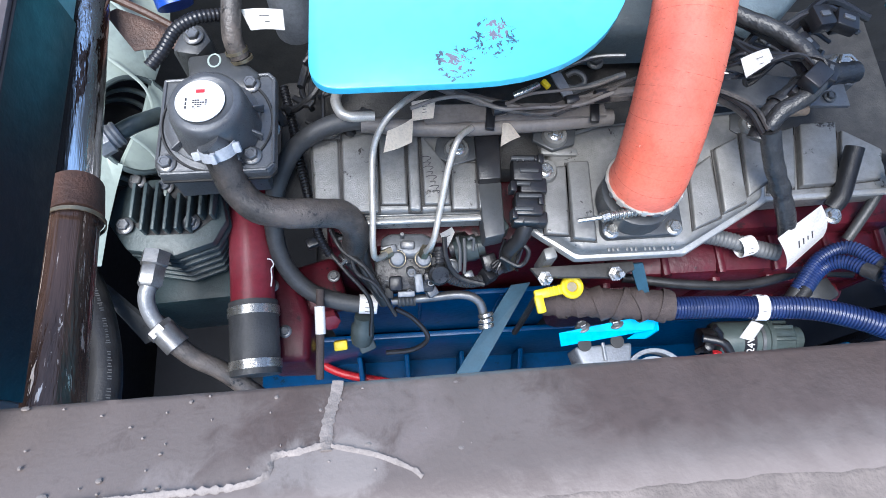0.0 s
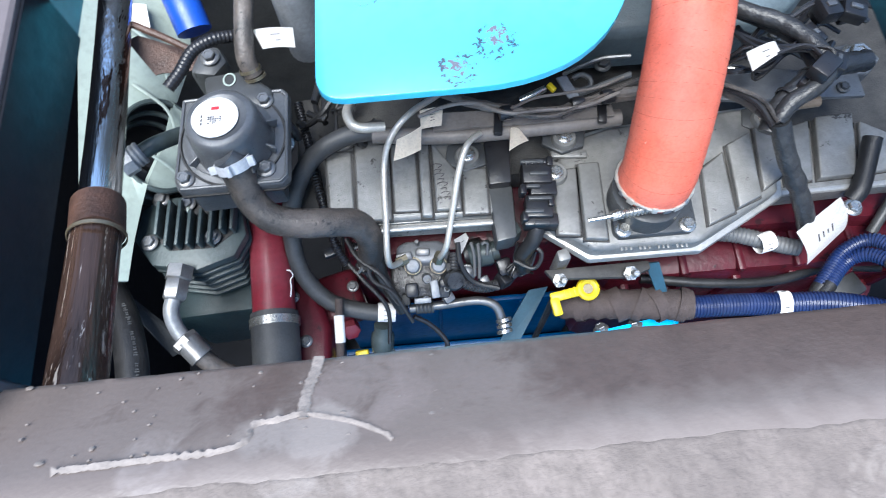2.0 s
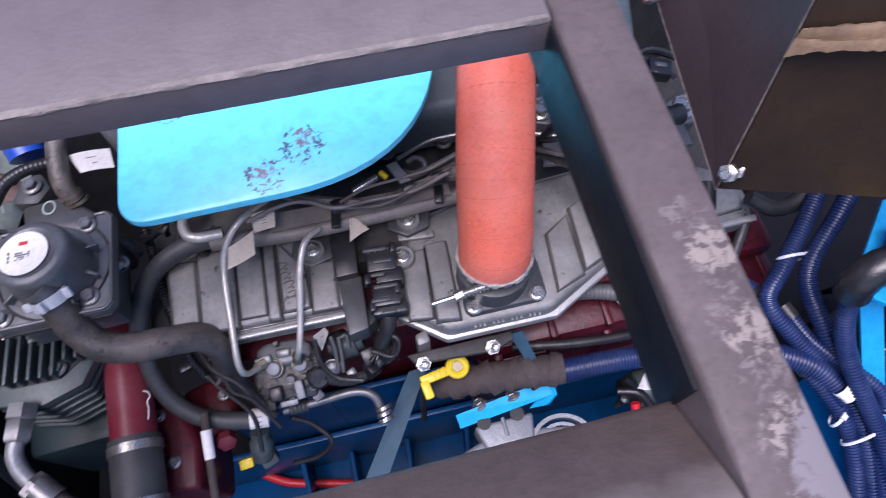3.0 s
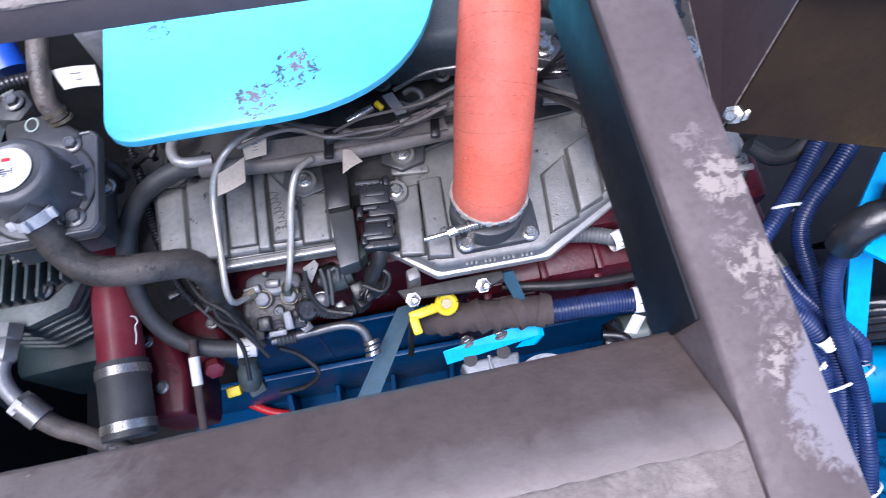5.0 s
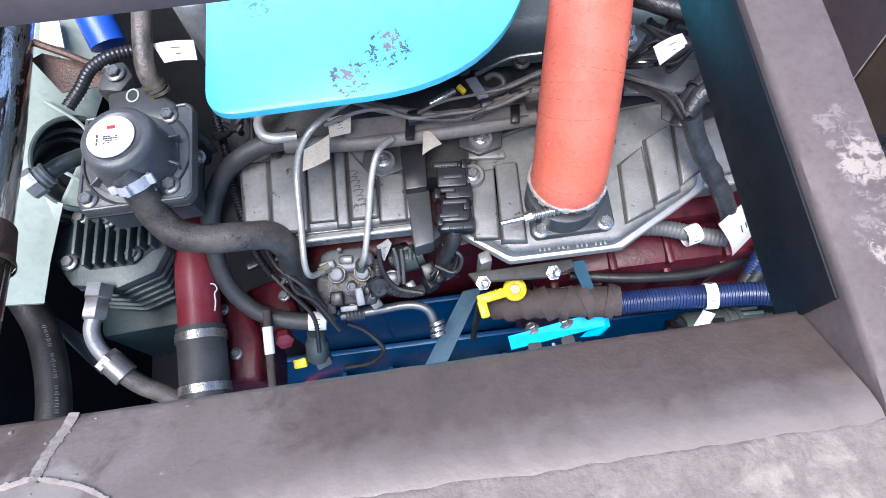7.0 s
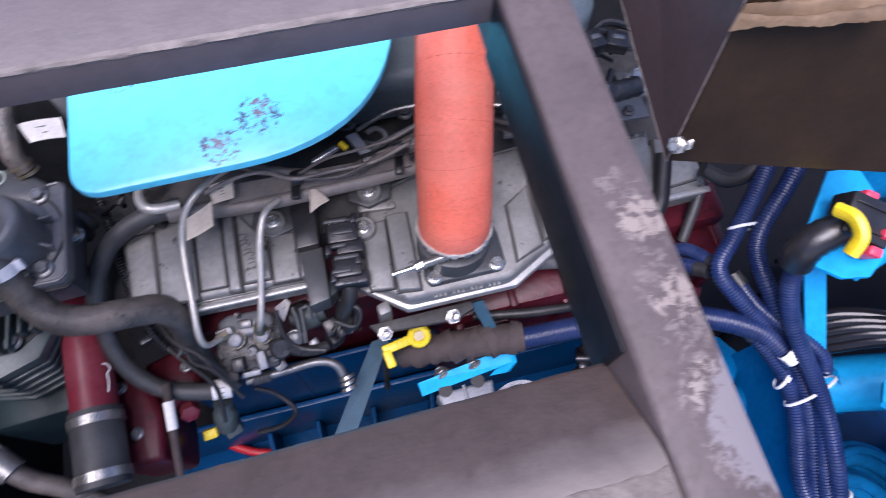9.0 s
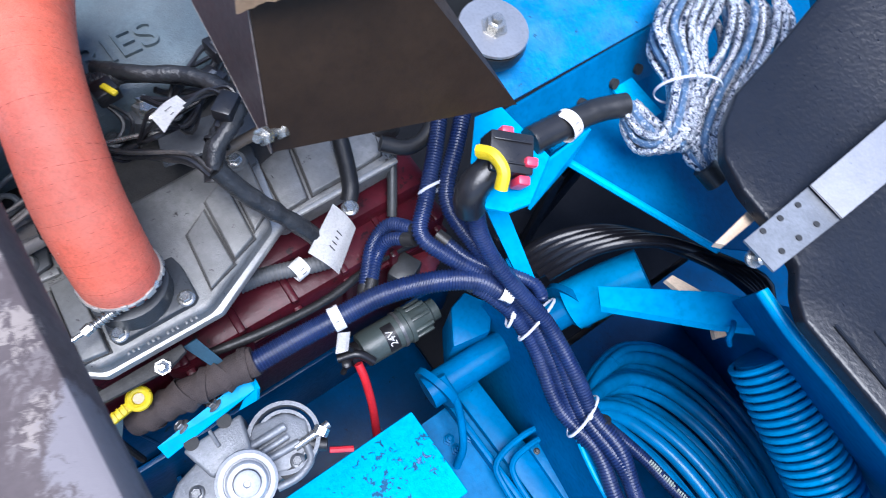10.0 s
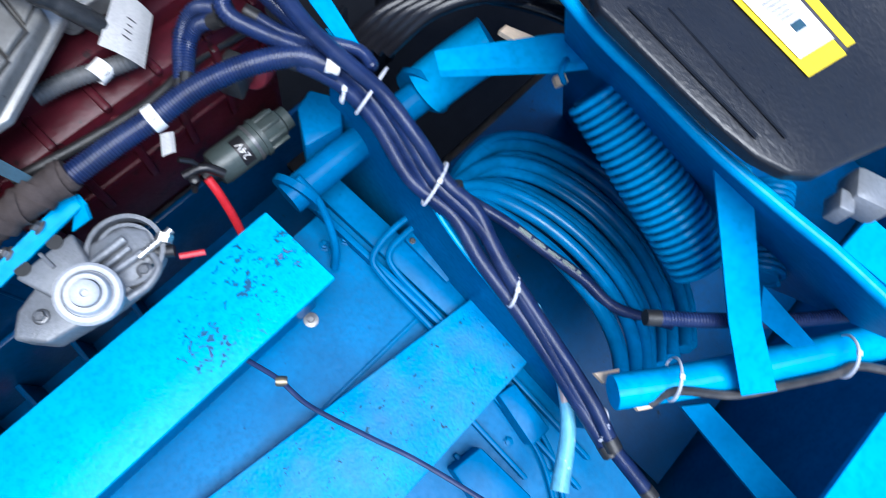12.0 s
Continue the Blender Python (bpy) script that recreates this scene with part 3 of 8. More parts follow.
# the pale weld filler that forks like a root
for pts, r, seed, amp in (([(-0.0140, 0.0425, 1.4945), (-0.0145, 0.0370, 1.4980), (-0.0160, 0.0300, 1.5032), (-0.0170, 0.0225, 1.5088), (-0.0165, 0.0150, 1.5146)], 0.0029, 2, 0.7),
                          ([(-0.0170, 0.0170, 1.5130), (-0.0270, 0.0150, 1.5145), (-0.0350, 0.0140, 1.5152), (-0.0370, 0.0075, 1.5202), (-0.0480, 0.0045, 1.5225), (-0.0680, 0.0040, 1.5229), (-0.0880, 0.0032, 1.5234), (-0.1060, 0.0026, 1.5238)], 0.0015, 5, 1.2),
                          ([(-0.0150, 0.0165, 1.5134), (-0.0070, 0.0145, 1.5150), (0.0020, 0.0120, 1.5168), (0.0090, 0.0090, 1.5190), (0.0150, 0.0060, 1.5213), (0.0180, 0.0035, 1.5232)], 0.0013, 9, 1.2)):
    bm = bmesh.new()
    tube(bm, pts, r, 8, 0.0012, lambda i, n: max(0.12, 0.8 + 0.7 * amp * noise.noise(V(i * 0.55, seed, 2))), flat=0.16)
    part("weld_seam", bm, M_WELD, frame_t, "pale crusty weld seam")
# paint specks on the beams
rng = random.Random(4)
SPECKS = []
for k in range(4):
    bm = bmesh.new()
    r = 0.0004 + 0.00022 * k
    lathe(bm, [(r, -0.0003), (r * 0.9, 0.0002), (r * 0.4, 0.0004)], seg=7)
    SPECKS.append(mesh_of(bm, "paint_speck", M_WELD))
tilt = frame_to((0, 0.603, 0.798)).to_4x4()
for k in range(150):
    s = rng.random()
    x = rng.uniform(-0.145, 0.29) if k % 3 else rng.gauss(0.20, 0.035)
    x = min(0.29, max(-0.145, x))
    at = Matrix.Translation((x, 0.0400 - 0.0355 * s, 1.4952 + 0.0268 * s))
    placed("paint_speck", SPECKS[min(3, int(rng.random() ** 4 * 4))], at @ tilt @ Matrix.Diagonal((rng.uniform(0.8, 1.8), 1, 1, 1)), frame_t)

# gusset box of brown sheet beside the hatch
gus = thing("gusset_box", "dark brown primed sheet steel gusset hanging beside the hatch", "sheet metal", (0.55, 0.26, 1.2))
bm = bmesh.new()
plane_sheet(bm, [(0.505, 0.252, 1.258), (0.795, 0.217, 1.178), (0.575, 0.375, 1.56), (0.547, 0.337, 1.56)], -0.003)
part("front_plate", bm, M_BROWN, gus)
bm = bmesh.new()
plane_sheet(bm, [(0.503, 0.251, 1.257), (0.547, 0.337, 1.56), (0.62, 0.95, 1.60), (0.555, 0.80, 1.305)], 0.003)
part("side_plate", bm, M_PRIMER, gus, "primed side plate, purple-brown from sky light put in its colour")
# pale line on the sheet's edges: chips and a painted highlight
bm = bmesh.new()
tube(bm, [(0.503, 0.2505, 1.256), (0.525, 0.294, 1.408), (0.547, 0.337, 1.561)], 0.0006, 6, 0.004, lambda i, n: 0.9 + 0.8 * noise.noise(V(i * 0.6, 3, 3)))
part("bare_edge", bm, M_WELD, gus, "pale chipped edge of the fold with a painted highlight")
bm = bmesh.new()
tube(bm, [(0.503, 0.2505, 1.2562), (0.529, 0.525, 1.280), (0.555, 0.800, 1.304)], 0.0006, 6, 0.004, lambda i, n: 0.9 + 0.8 * noise.noise(V(i * 0.6, 5, 3)))
part("bare_edge", bm, M_WELD, gus)
bm = bmesh.new()
tube(bm, [V(0.503, 0.474, 1.287), V(0.533, 0.469, 1.277)], 0.0044, 12, 0.0015, lambda i, n: 1.0 if i % 2 else 0.9)
lathe(bm, [(0.006, -0.005), (0.0085, -0.004), (0.0085, 0.004), (0.0065, 0.005)], (0.514, 0.472, 1.283), (-1, 0.2, 0.3), 6)
part("stud", bm, M_STEEL, gus, "zinc plated stud and nut")
bm = bmesh.new()
s0, s1 = V(0.4900, 0.2426, 1.2995), V(0.5467, 0.2724, 1.2483)
tube(bm, [s0, s1], 0.0044, 12, 0.0015, lambda i, n: 1.0 if i % 2 else 0.9)
sd = s1 - s0
for f in (0.16, 0.5):
    lathe(bm, [(0.006, -0.005), (0.0085, -0.004), (0.0085, 0.004), (0.0065, 0.005)], s0.lerp(s1, f), sd, 6)
part("stud", bm, M_STEEL, gus, "zinc plated threaded stud with nuts")

# tilt strut along the left side
strut = thing("tilt_strut", "polished steel strut with a rusty collar beside the fan", "strut", (-0.29, 0.26, 1.17))
bm = bmesh.new()
tube(bm, [(-0.353, 0.635, 1.100), (-0.328, 0.437, 1.130), (-0.296, 0.267, 1.180)], 0.0205, 24, 0.02)
part("rod", bm, M_CHROME, strut)
bm = bmesh.new()
tube(bm, [(-0.296, 0.257, 1.180), (-0.274, 0.148, 1.220), (-0.247, 0.052, 1.270)], 0.0235, 24, 0.02)
part("barrel", bm, M_BARREL, strut, "brown scratched barrel with reflections painted as pale streaks")
bm = bmesh.new()
tube(bm, [(-0.300, 0.286, 1.175), (-0.291, 0.247, 1.187)], 0.026, 24, 0.01)
part("collar", bm, M_RUST, strut, "rusty steel collar")
# thin red strip that paints a reflection on the barrel
bm = bmesh.new()
tube(bm, [(-0.278, 0.191, 1.226), (-0.270, 0.158, 1.236), (-0.263, 0.130, 1.245)], 0.0042, 8, 0.006, lambda i, n: math.sin(math.pi * min(1, (i + 1) / n)) * 0.9 + 0.12, flat=0.35)
part("red_reflection", bm, M_RED, strut, "red reflection streak painted on the barrel")
bm = bmesh.new()
band(bm, (-0.290, 0.244, 1.188), (0.12, -1, 0.2), 0.0262, 0.004)
part("retaining_ring", bm, M_BRASS, strut)

# ---- engine ----
eng = thing("engine_block", "dark red painted diesel engine block below the intake", "engine", (0.3, 0.4, 0.3))
bm = bmesh.new()
box(bm, (0.34, 0.49, 0.645), (0.86, 0.38, 0.53), bevel=0.02)
box(bm, (0.53, 0.29, 0.70), (0.48, 0.09, 0.36), bevel=0.02)
part("block", bm, M_RED, eng)
bm = bmesh.new()
for k in range(6):
    x = 0.32 + k * 0.085
    box(bm, (x, 0.25, 0.76), (0.014, 0.03, 0.20), bevel=0.005)
    box(bm, (x, 0.29, 0.878), (0.012, 0.09, 0.014), bevel=0.004)
for z in (0.82, 0.72):
    box(bm, (0.53, 0.25, z), (0.48, 0.02, 0.014), bevel=0.004)
part("casting_ribs", bm, M_RED, eng)
bm = bmesh.new()
box(bm, (0.34, 0.52, 0.935), (0.86, 0.26, 0.05), bevel=0.01)
part("cylinder_head", bm, M_GRIMESHADE, eng, "grimy cylinder head, darkened for the shade of deep gaps")
bm = bmesh.new()
slab(bm, [(0.02, 0.545), (0.50, 0.545), (0.56, 0.565), (0.62, 0.62), (0.64, 0.70), (0.64, 0.90), (0.0, 0.90), (0.0, 0.57)], 0.98, 1.06, 0.02, 3)
cover = part("valve_cover", bm, M_COVER, eng, "grey-blue cast valve cover with raised lettering")
me = text_mesh("lettering", "SERIES", 0.062, 0.003, M_COVER)
placed("lettering", me, Matrix.Translation((0.424, 0.618, 1.062)) @ turn(0, 0, 4).to_4x4(), cover)
for k in range(7):
    bolt((0.05 + k * 0.085, 0.535 if k < 6 else 0.56, 1.0), eng, me=BOLT_DARK, size=1.3)

# intake manifold: two ribbed castings
man = thing("intake_manifold", "ribbed cast aluminium intake manifold, dusty, on the engine side", "manifold", (0.3, 0.3, 0.95))
bm = bmesh.new()
slab(bm, [(-0.097, 0.441, 0.985), (-0.065, 0.313, 0.985), (0.132, 0.310, 0.985), (0.143, 0.445, 0.985), (-0.046, 0.459, 0.985)], 0.955, 0.985, 0.003)
slab(bm, [(-0.081, 0.421, 1.000), (-0.054, 0.318, 1.000), (0.128, 0.315, 1.000), (0.138, 0.429, 1.000), (-0.043, 0.443, 1.000)], 0.985, 1.003, 0.006, 3)
part("front_casting", bm, M_ALU, man)
bm = bmesh.new()
tube(bm, [(-0.061, 0.309, 0.99), (0.131, 0.308, 0.99)], 0.0040, 8, 0.02, flat=0.80)
tube(bm, [(-0.050, 0.319, 0.99), (0.128, 0.317, 0.99)], 0.0025, 8, 0.02, flat=0.80)
part("machined_rim", bm, M_ALUEDGE, man, "bright machined lower rim")
flange = [(0.186, 0.295, 0.975), (0.245, 0.249, 0.975), (0.395, 0.249, 0.975), (0.523, 0.318, 0.975), (0.543, 0.430, 0.975), (0.539, 0.465, 0.975), (0.298, 0.447, 0.975), (0.221, 0.429, 0.975)]
bm = bmesh.new()
slab(bm, flange, 0.962, 0.975, 0.003)
part("flange", bm, M_ALUEDGE, man, "bright machined flange edge")
body = [(0.195, 0.294, 0.990), (0.247, 0.254, 0.990), (0.386, 0.254, 0.990), (0.506, 0.317, 0.990), (0.525, 0.419, 0.990), (0.519, 0.449, 0.990), (0.298, 0.433, 0.990), (0.225, 0.413, 0.990)]
bm = bmesh.new()
slab(bm, body, 0.974, 1.0, 0.008, 3)
part("rear_casting", bm, M_ALU, man)
tail = [(0.487, 0.410, 0.965), (0.519, 0.323, 0.965), (0.714, 0.330, 0.965), (0.720, 0.379, 0.965), (0.637, 0.435, 0.965)]
bm = bmesh.new()
slab(bm, tail, 0.93, 0.968, 0.008, 3)
part("rear_extension", bm, M_ALU, man)
bm = bmesh.new()
tube(bm, [(0.516, 0.326, 0.965), (0.716, 0.33, 0.965)], 0.0050, 8, 0.02, flat=0.80)
tube(bm, [(0.540, 0.338, 0.965), (0.709, 0.348, 0.965)], 0.0030, 8, 0.02, flat=0.80)
part("machined_rim", bm, M_ALUEDGE, man)

# raised panels and ribs of the castings, with grime and painted shade in the grooves
for outline, z0, h in (([(-0.094, 0.421), (-0.062, 0.420), (-0.060, 0.319), (-0.089, 0.320)], 1.000, 0.007), ([(-0.054, 0.428), (-0.011, 0.426), (-0.012, 0.317), (-0.053, 0.319)], 1.000, 0.010),
                       ([(-0.005, 0.426), (0.025, 0.425), (0.025, 0.327), (-0.005, 0.328)], 1.000, 0.007), ([(0.033, 0.426), (0.043, 0.426), (0.042, 0.316), (0.031, 0.317)], 1.000, 0.013),
                       ([(0.051, 0.424), (0.081, 0.372), (0.080, 0.324), (0.050, 0.325)], 1.000, 0.010), ([(0.089, 0.380), (0.118, 0.379), (0.116, 0.316), (0.086, 0.317)], 1.000, 0.007),
                       ([(0.209, 0.366), (0.239, 0.370), (0.231, 0.275), (0.204, 0.279)], 0.997, 0.008), ([(0.244, 0.374), (0.269, 0.374), (0.264, 0.265), (0.238, 0.269)], 0.997, 0.013),
                       ([(0.408, 0.353), (0.439, 0.376), (0.436, 0.290), (0.400, 0.274)], 0.997, 0.009), ([(0.449, 0.384), (0.480, 0.401), (0.474, 0.309), (0.443, 0.294)], 0.997, 0.013),
                       ([(0.493, 0.409), (0.522, 0.409), (0.512, 0.338), (0.483, 0.317)], 0.997, 0.009),
                       ([(0.543, 0.417), (0.589, 0.431), (0.569, 0.340), (0.534, 0.336)], 0.964, 0.012), ([(0.600, 0.433), (0.652, 0.436), (0.630, 0.342), (0.580, 0.340)], 0.964, 0.016),
                       ([(0.663, 0.424), (0.712, 0.390), (0.698, 0.348), (0.641, 0.343)], 0.964, 0.012)):
    c = sum((V(p[0], p[1], 0) for p in outline), V(0, 0, 0)) / 4
    outline = [(p[0] + math.copysign(0.0016, p[0] - c.x), p[1] + math.copysign(0.0016, p[1] - c.y)) for p in outline]
    bm = bmesh.new()
    slab(bm, outline, z0, z0 + h, 0.0028, 3)
    part("raised_panel", bm, M_ALU, man)
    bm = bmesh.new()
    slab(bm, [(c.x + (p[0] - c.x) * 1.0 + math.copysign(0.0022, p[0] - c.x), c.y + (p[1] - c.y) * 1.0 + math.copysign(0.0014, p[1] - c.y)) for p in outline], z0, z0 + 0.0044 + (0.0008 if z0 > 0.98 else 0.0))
    part("groove_dark", bm, M_GRIMESHADE, man, "grime and painted groove shade round the raised panel")
bolt((0.613, 0.294, 0.972), man, size=1.2)
for p in ((0.228, 0.411, 1.020), (0.096, 0.398, 1.015), (0.210, 0.363, 1.012), (0.509, 0.421, 1.010), (0.446, 0.547, 1.040)):
    bm = bmesh.new()
    lathe(bm, [(0.019, -0.03), (0.017, -0.004), (0.015, 0)], p, (0, 0, 1), 20)
    part("bolt_boss", bm, M_ALU, man)
    bolt(p, man)
bm = bmesh.new()
box(bm, (0.234, 0.393, 1.002), (0.05, 0.012, 0.008), turn(0, 0, -5), 0.003)
part("stiffener", bm, M_ALU, man)
bm = bmesh.new()
slab(bm, [(0.204, 0.268, 0.940), (0.220, 0.272, 0.940), (0.224, 0.255, 0.940), (0.206, 0.251, 0.940)], 0.9, 0.97, 0.004)
part("foot", bm, M_ALU, man)
bm = bmesh.new()
for k in range(15):
    pa, pb = V((0.282, 0.252, 1.000)), V((0.366, 0.250, 1.000))
    if k % 4 != 3:
        p = pa.lerp(pb, k / 14)
        box(bm, p + V(0, 0, -0.0004), (0.003, 0.0048, 0.0016), turn(0, 0, 5), 0.0005)
part("cast_mark", bm, M_ALU, man, "raised cast marks on the rim")

for q in ((0.096, 0.402, 1.008), (0.229, 0.416, 1.012), (0.510, 0.426, 1.002)):
    bm = bmesh.new()
    slab(bm, [V(q) + V(0.033 * math.cos(radians(20 + 60 * k)), 0.026 * math.sin(radians(20 + 60 * k)), 0) for k in range(6)], q[2] - 0.006, q[2], 0.002)
    part("bracket_pad", bm, M_DARKGREY, man, "dusty grey bracket pad")
# handwriting on the casting
bm = bmesh.new()
for k in range(8):
    o = V((0.053, 0.386, 1.0115)).lerp(V((0.064, 0.338, 1.0115)), k / 7)
    s = (1.3, 0.8, 1.1, 0.7, 1.2, 0.6, 1.0, 0.9)[k]
    tube(bm, [o + V(-0.006 * s, 0.001, 0), o + V(-0.001, 0.003 * s, 0), o + V(0.006 * s, 0.0015, 0), o + V(0.002, -0.002 * s, 0)], 0.0006, 5, 0.002, flat=0.3)
part("chalk_mark", bm, M_INK, man, "dark scribbled paint pen mark")

# rail and clutter above the manifold
rail = thing("fuel_rail", "dusty brown-grey fuel rail with a channel bracket", "fuel rail", (0.132, 0.419, 1.030))
bm = bmesh.new()
tube(bm, [(-0.027, 0.427, 1.035), (0.074, 0.417, 1.035), (0.207, 0.419, 1.035), (0.302, 0.425, 1.035)], 0.011, 14, 0.01)
part("rail_tube", bm, M_RAIL, rail)
bm = bmesh.new()
plane_sheet(bm, [(0.053, 0.441, 1.050), (0.287, 0.436, 1.050), (0.289, 0.417, 1.050), (0.053, 0.415, 1.050)], 0.004)
part("channel", bm, M_RAIL, rail, "dark grey flat channel")
bm = bmesh.new()
box(bm, (0.137, 0.418, 1.055), (0.012, 0.034, 0.008), turn(0, 0, -8), 0.002)
part("clip", bm, M_PLASTIC, rail)
bm = bmesh.new()
box(bm, (0.273, 0.423, 1.055), (0.012, 0.034, 0.008), turn(0, 0, -8), 0.002)
part("clip", bm, M_PLASTIC, rail)

harn = thing("injector_harness", "grey taped injector wiring along the fuel rail", "wiring", (0.172, 0.431, 1.070))
bm = bmesh.new()
tube(bm, [(0.067, 0.468, 1.060), (0.102, 0.443, 1.070), (0.150, 0.424, 1.075), (0.198, 0.414, 1.075), (0.243, 0.425, 1.075), (0.298, 0.436, 1.075), (0.359, 0.448, 1.060)], 0.0065, 8, 0.006, lambda i, n: 1 + 0.25 * noise.noise(V(i * 0.5, 3, 1)))
part("taped_loom", bm, M_RAIL, harn)
bm = bmesh.new()
tube(bm, [(0.231, 0.441, 1.070), (0.246, 0.444, 1.070), (0.276, 0.451, 1.075), (0.311, 0.460, 1.080)], 0.0042, 8, 0.008)
part("branch", bm, M_GREYHOSE, harn)
bm = bmesh.new()
tube(bm, [(0.242, 0.474, 1.060), (0.252, 0.476, 1.065), (0.262, 0.469, 1.065), (0.263, 0.461, 1.060), (0.248, 0.455, 1.060), (0.235, 0.464, 1.055)], 0.0038, 8, 0.005)
part("loop", bm, M_GREYHOSE, harn)
bm = bmesh.new()
tube(bm, [(0.230, 0.482, 1.060), (0.253, 0.485, 1.070), (0.280, 0.491, 1.075), (0.316, 0.488, 1.080)], 0.003, 8, 0.008)
part("steel_line", bm, M_NUT, harn, "thin dull steel line")
bm = bmesh.new()
tube(bm, [(0.166, 0.437, 1.075), (0.182, 0.441, 1.080), (0.198, 0.448, 1.080)], 0.0045, 10, 0.006)
part("steel_stub", bm, M_STEEL, harn)
bm = bmesh.new()
plane_sheet(bm, [(0.213, 0.458, 1.085), (0.226, 0.461, 1.085), (0.241, 0.428, 1.080), (0.228, 0.425, 1.080)], 0.003)
part("strap", bm, M_PUMP, harn, "grey steel strap")
for q in ((0.144, 0.414, 1.085), (0.235, 0.419, 1.085), (0.274, 0.426, 1.085)):
    bm = bmesh.new()
    lathe(bm, [(0.0085, -0.008), (0.0092, -0.004), (0.0092, 0.004), (0.0085, 0.008)], q, (1, 0.1, 0), 12)
    part("tape_ring", bm, M_PLASTIC, harn)
bm = bmesh.new()
box(bm, (0.207, 0.449, 1.080), (0.007, 0.013, 0.007), turn(10, 0, 40), 0.002)
part("connector", bm, M_YELLOW, harn, "small amber connector clip")

# silver injector pipes
inj = thing("injector_pipe", "bent silver steel injector pipe down to the fuel pump", "pipe", (-0.014, 0.330, 1.000), "injector pipes")
bm = bmesh.new()
tube(bm, [(0.063, 0.465, 1.060), (0.023, 0.429, 1.075), (-0.003, 0.405, 1.060), (-0.015, 0.377, 1.035), (-0.018, 0.311, 1.010), (-0.020, 0.273, 0.990), (-0.017, 0.267, 0.965), (-0.004, 0.282, 0.940)], 0.0042, 10, 0.005)
part("pipe", bm, M_PIPE, inj)
bm = bmesh.new()
lathe(bm, [(0.007, -0.008), (0.007, 0.008)], (-0.004, 0.282, 0.940), (1, 0.4, 0), 6)
part("union_nut", bm, M_BRASS, inj)
inj = thing("injector_pipe", "bent silver steel injector pipe down to the fuel pump", "pipe", (0.061, 0.321, 1.000), "injector pipes")
bm = bmesh.new()
tube(bm, [(0.112, 0.408, 1.050), (0.094, 0.388, 1.060), (0.081, 0.360, 1.045), (0.068, 0.315, 1.010), (0.057, 0.279, 0.985), (0.045, 0.277, 0.945)], 0.0042, 10, 0.005)
part("pipe", bm, M_PIPE, inj)
bm = bmesh.new()
lathe(bm, [(0.0075, -0.008), (0.0075, 0.008)], (0.047, 0.278, 0.950), (0.2, 0.3, 1), 6)
part("union_nut", bm, M_BRASS, inj)
bm = bmesh.new()
tube(bm, [(-0.056, 0.483, 1.030), (-0.059, 0.456, 1.045), (-0.047, 0.432, 1.050), (-0.010, 0.432, 1.045)], 0.0068, 10, 0.005)
single("return_pipe", bm, M_PIPE, "short curved silver return pipe under the cyan lid", "pipe")

# paper tags on the pipes
def tag(name, corners, label, bars=3, bow=0.004):
    t = thing(name, label, "label", corners[0])
    cs = [V(c) for c in corners]
    bm = bmesh.new()
    n = (cs[1] - cs[0]).cross(cs[3] - cs[0]).normalized()
    if n.z < 0:
        n = -n
    rows = []
    for i in range(7):
        s = i / 6
        lift = n * bow * math.sin(math.pi * s)
        rows.append([bm.verts.new(cs[0].lerp(cs[1], s) + lift), bm.verts.new(cs[3].lerp(cs[2], s) + lift)])
    fs = []
    for a, b in zip(rows, rows[1:]):
        fs.append(bm.faces.new((a[0], b[0], b[1], a[1])))
    bmesh.ops.solidify(bm, geom=fs, thickness=0.0006)
    part("paper", bm, M_PAPER if name == "pipe_tag" else M_WHITE, t)
    bm = bmesh.new()
    ex, ey = (cs[1] - cs[0]), (cs[3] - cs[0])
    rot = frame_to(n, ex)
    for k in range(bars):
        s = 0.35 + 0.3 * k / max(1, bars - 1)
        p = cs[0] + ex * 0.5 + ey * s + n * (bow + 0.0005)
        box(bm, p, (ex.length * (0.22, 0.12, 0.18)[k % 3], min(0.0016, ey.length * 0.03), 0.0005), rot)
    part("print", bm, M_INK, t)
    return t


tag("pipe_tag", [(0.006, 0.388, 1.085), (0.038, 0.405, 1.085), (0.035, 0.377, 1.075), (-0.000, 0.367, 1.070)], "white paper tag folded round the injector pipe")
tag("pipe_tag", [(0.037, 0.427, 1.085), (0.067, 0.431, 1.085), (0.063, 0.409, 1.075), (0.037, 0.406, 1.075)], "white paper tag stuck to the fuel rail")
tag("pipe_tag", [(0.153, 0.413, 1.050), (0.164, 0.410, 1.050), (0.175, 0.395, 1.045), (0.148, 0.382, 1.045)], "small torn cream paper tag on the manifold", 0)

# control module column between the castings
ecu = thing("sensor_column", "black plastic sensor connectors stacked on a grey bracket", "connector", (0.161, 0.358, 0.980))
bm = bmesh.new()
slab(bm, [(0.120, 0.419, 1.012), (0.154, 0.420, 1.012), (0.150, 0.351, 1.012), (0.120, 0.350, 1.012)], 0.99, 1.018, 0.003)
part("cover_plate", bm, M_PLASTIC, ecu)
bm = bmesh.new()
slab(bm, [(0.120, 0.352, 1.005), (0.152, 0.353, 1.005), (0.150, 0.279, 0.995), (0.123, 0.274, 0.995)], 0.97, 1.004, 0.003)
part("bracket", bm, M_DARKGREY, ecu)
bm = bmesh.new()
box(bm, (0.182, 0.357, 1.020), (0.038, 0.036, 0.03), turn(0, 0, -4), 0.003)
box(bm, (0.188, 0.334, 1.016), (0.034, 0.02, 0.03), turn(0, 0, -4), 0.002)
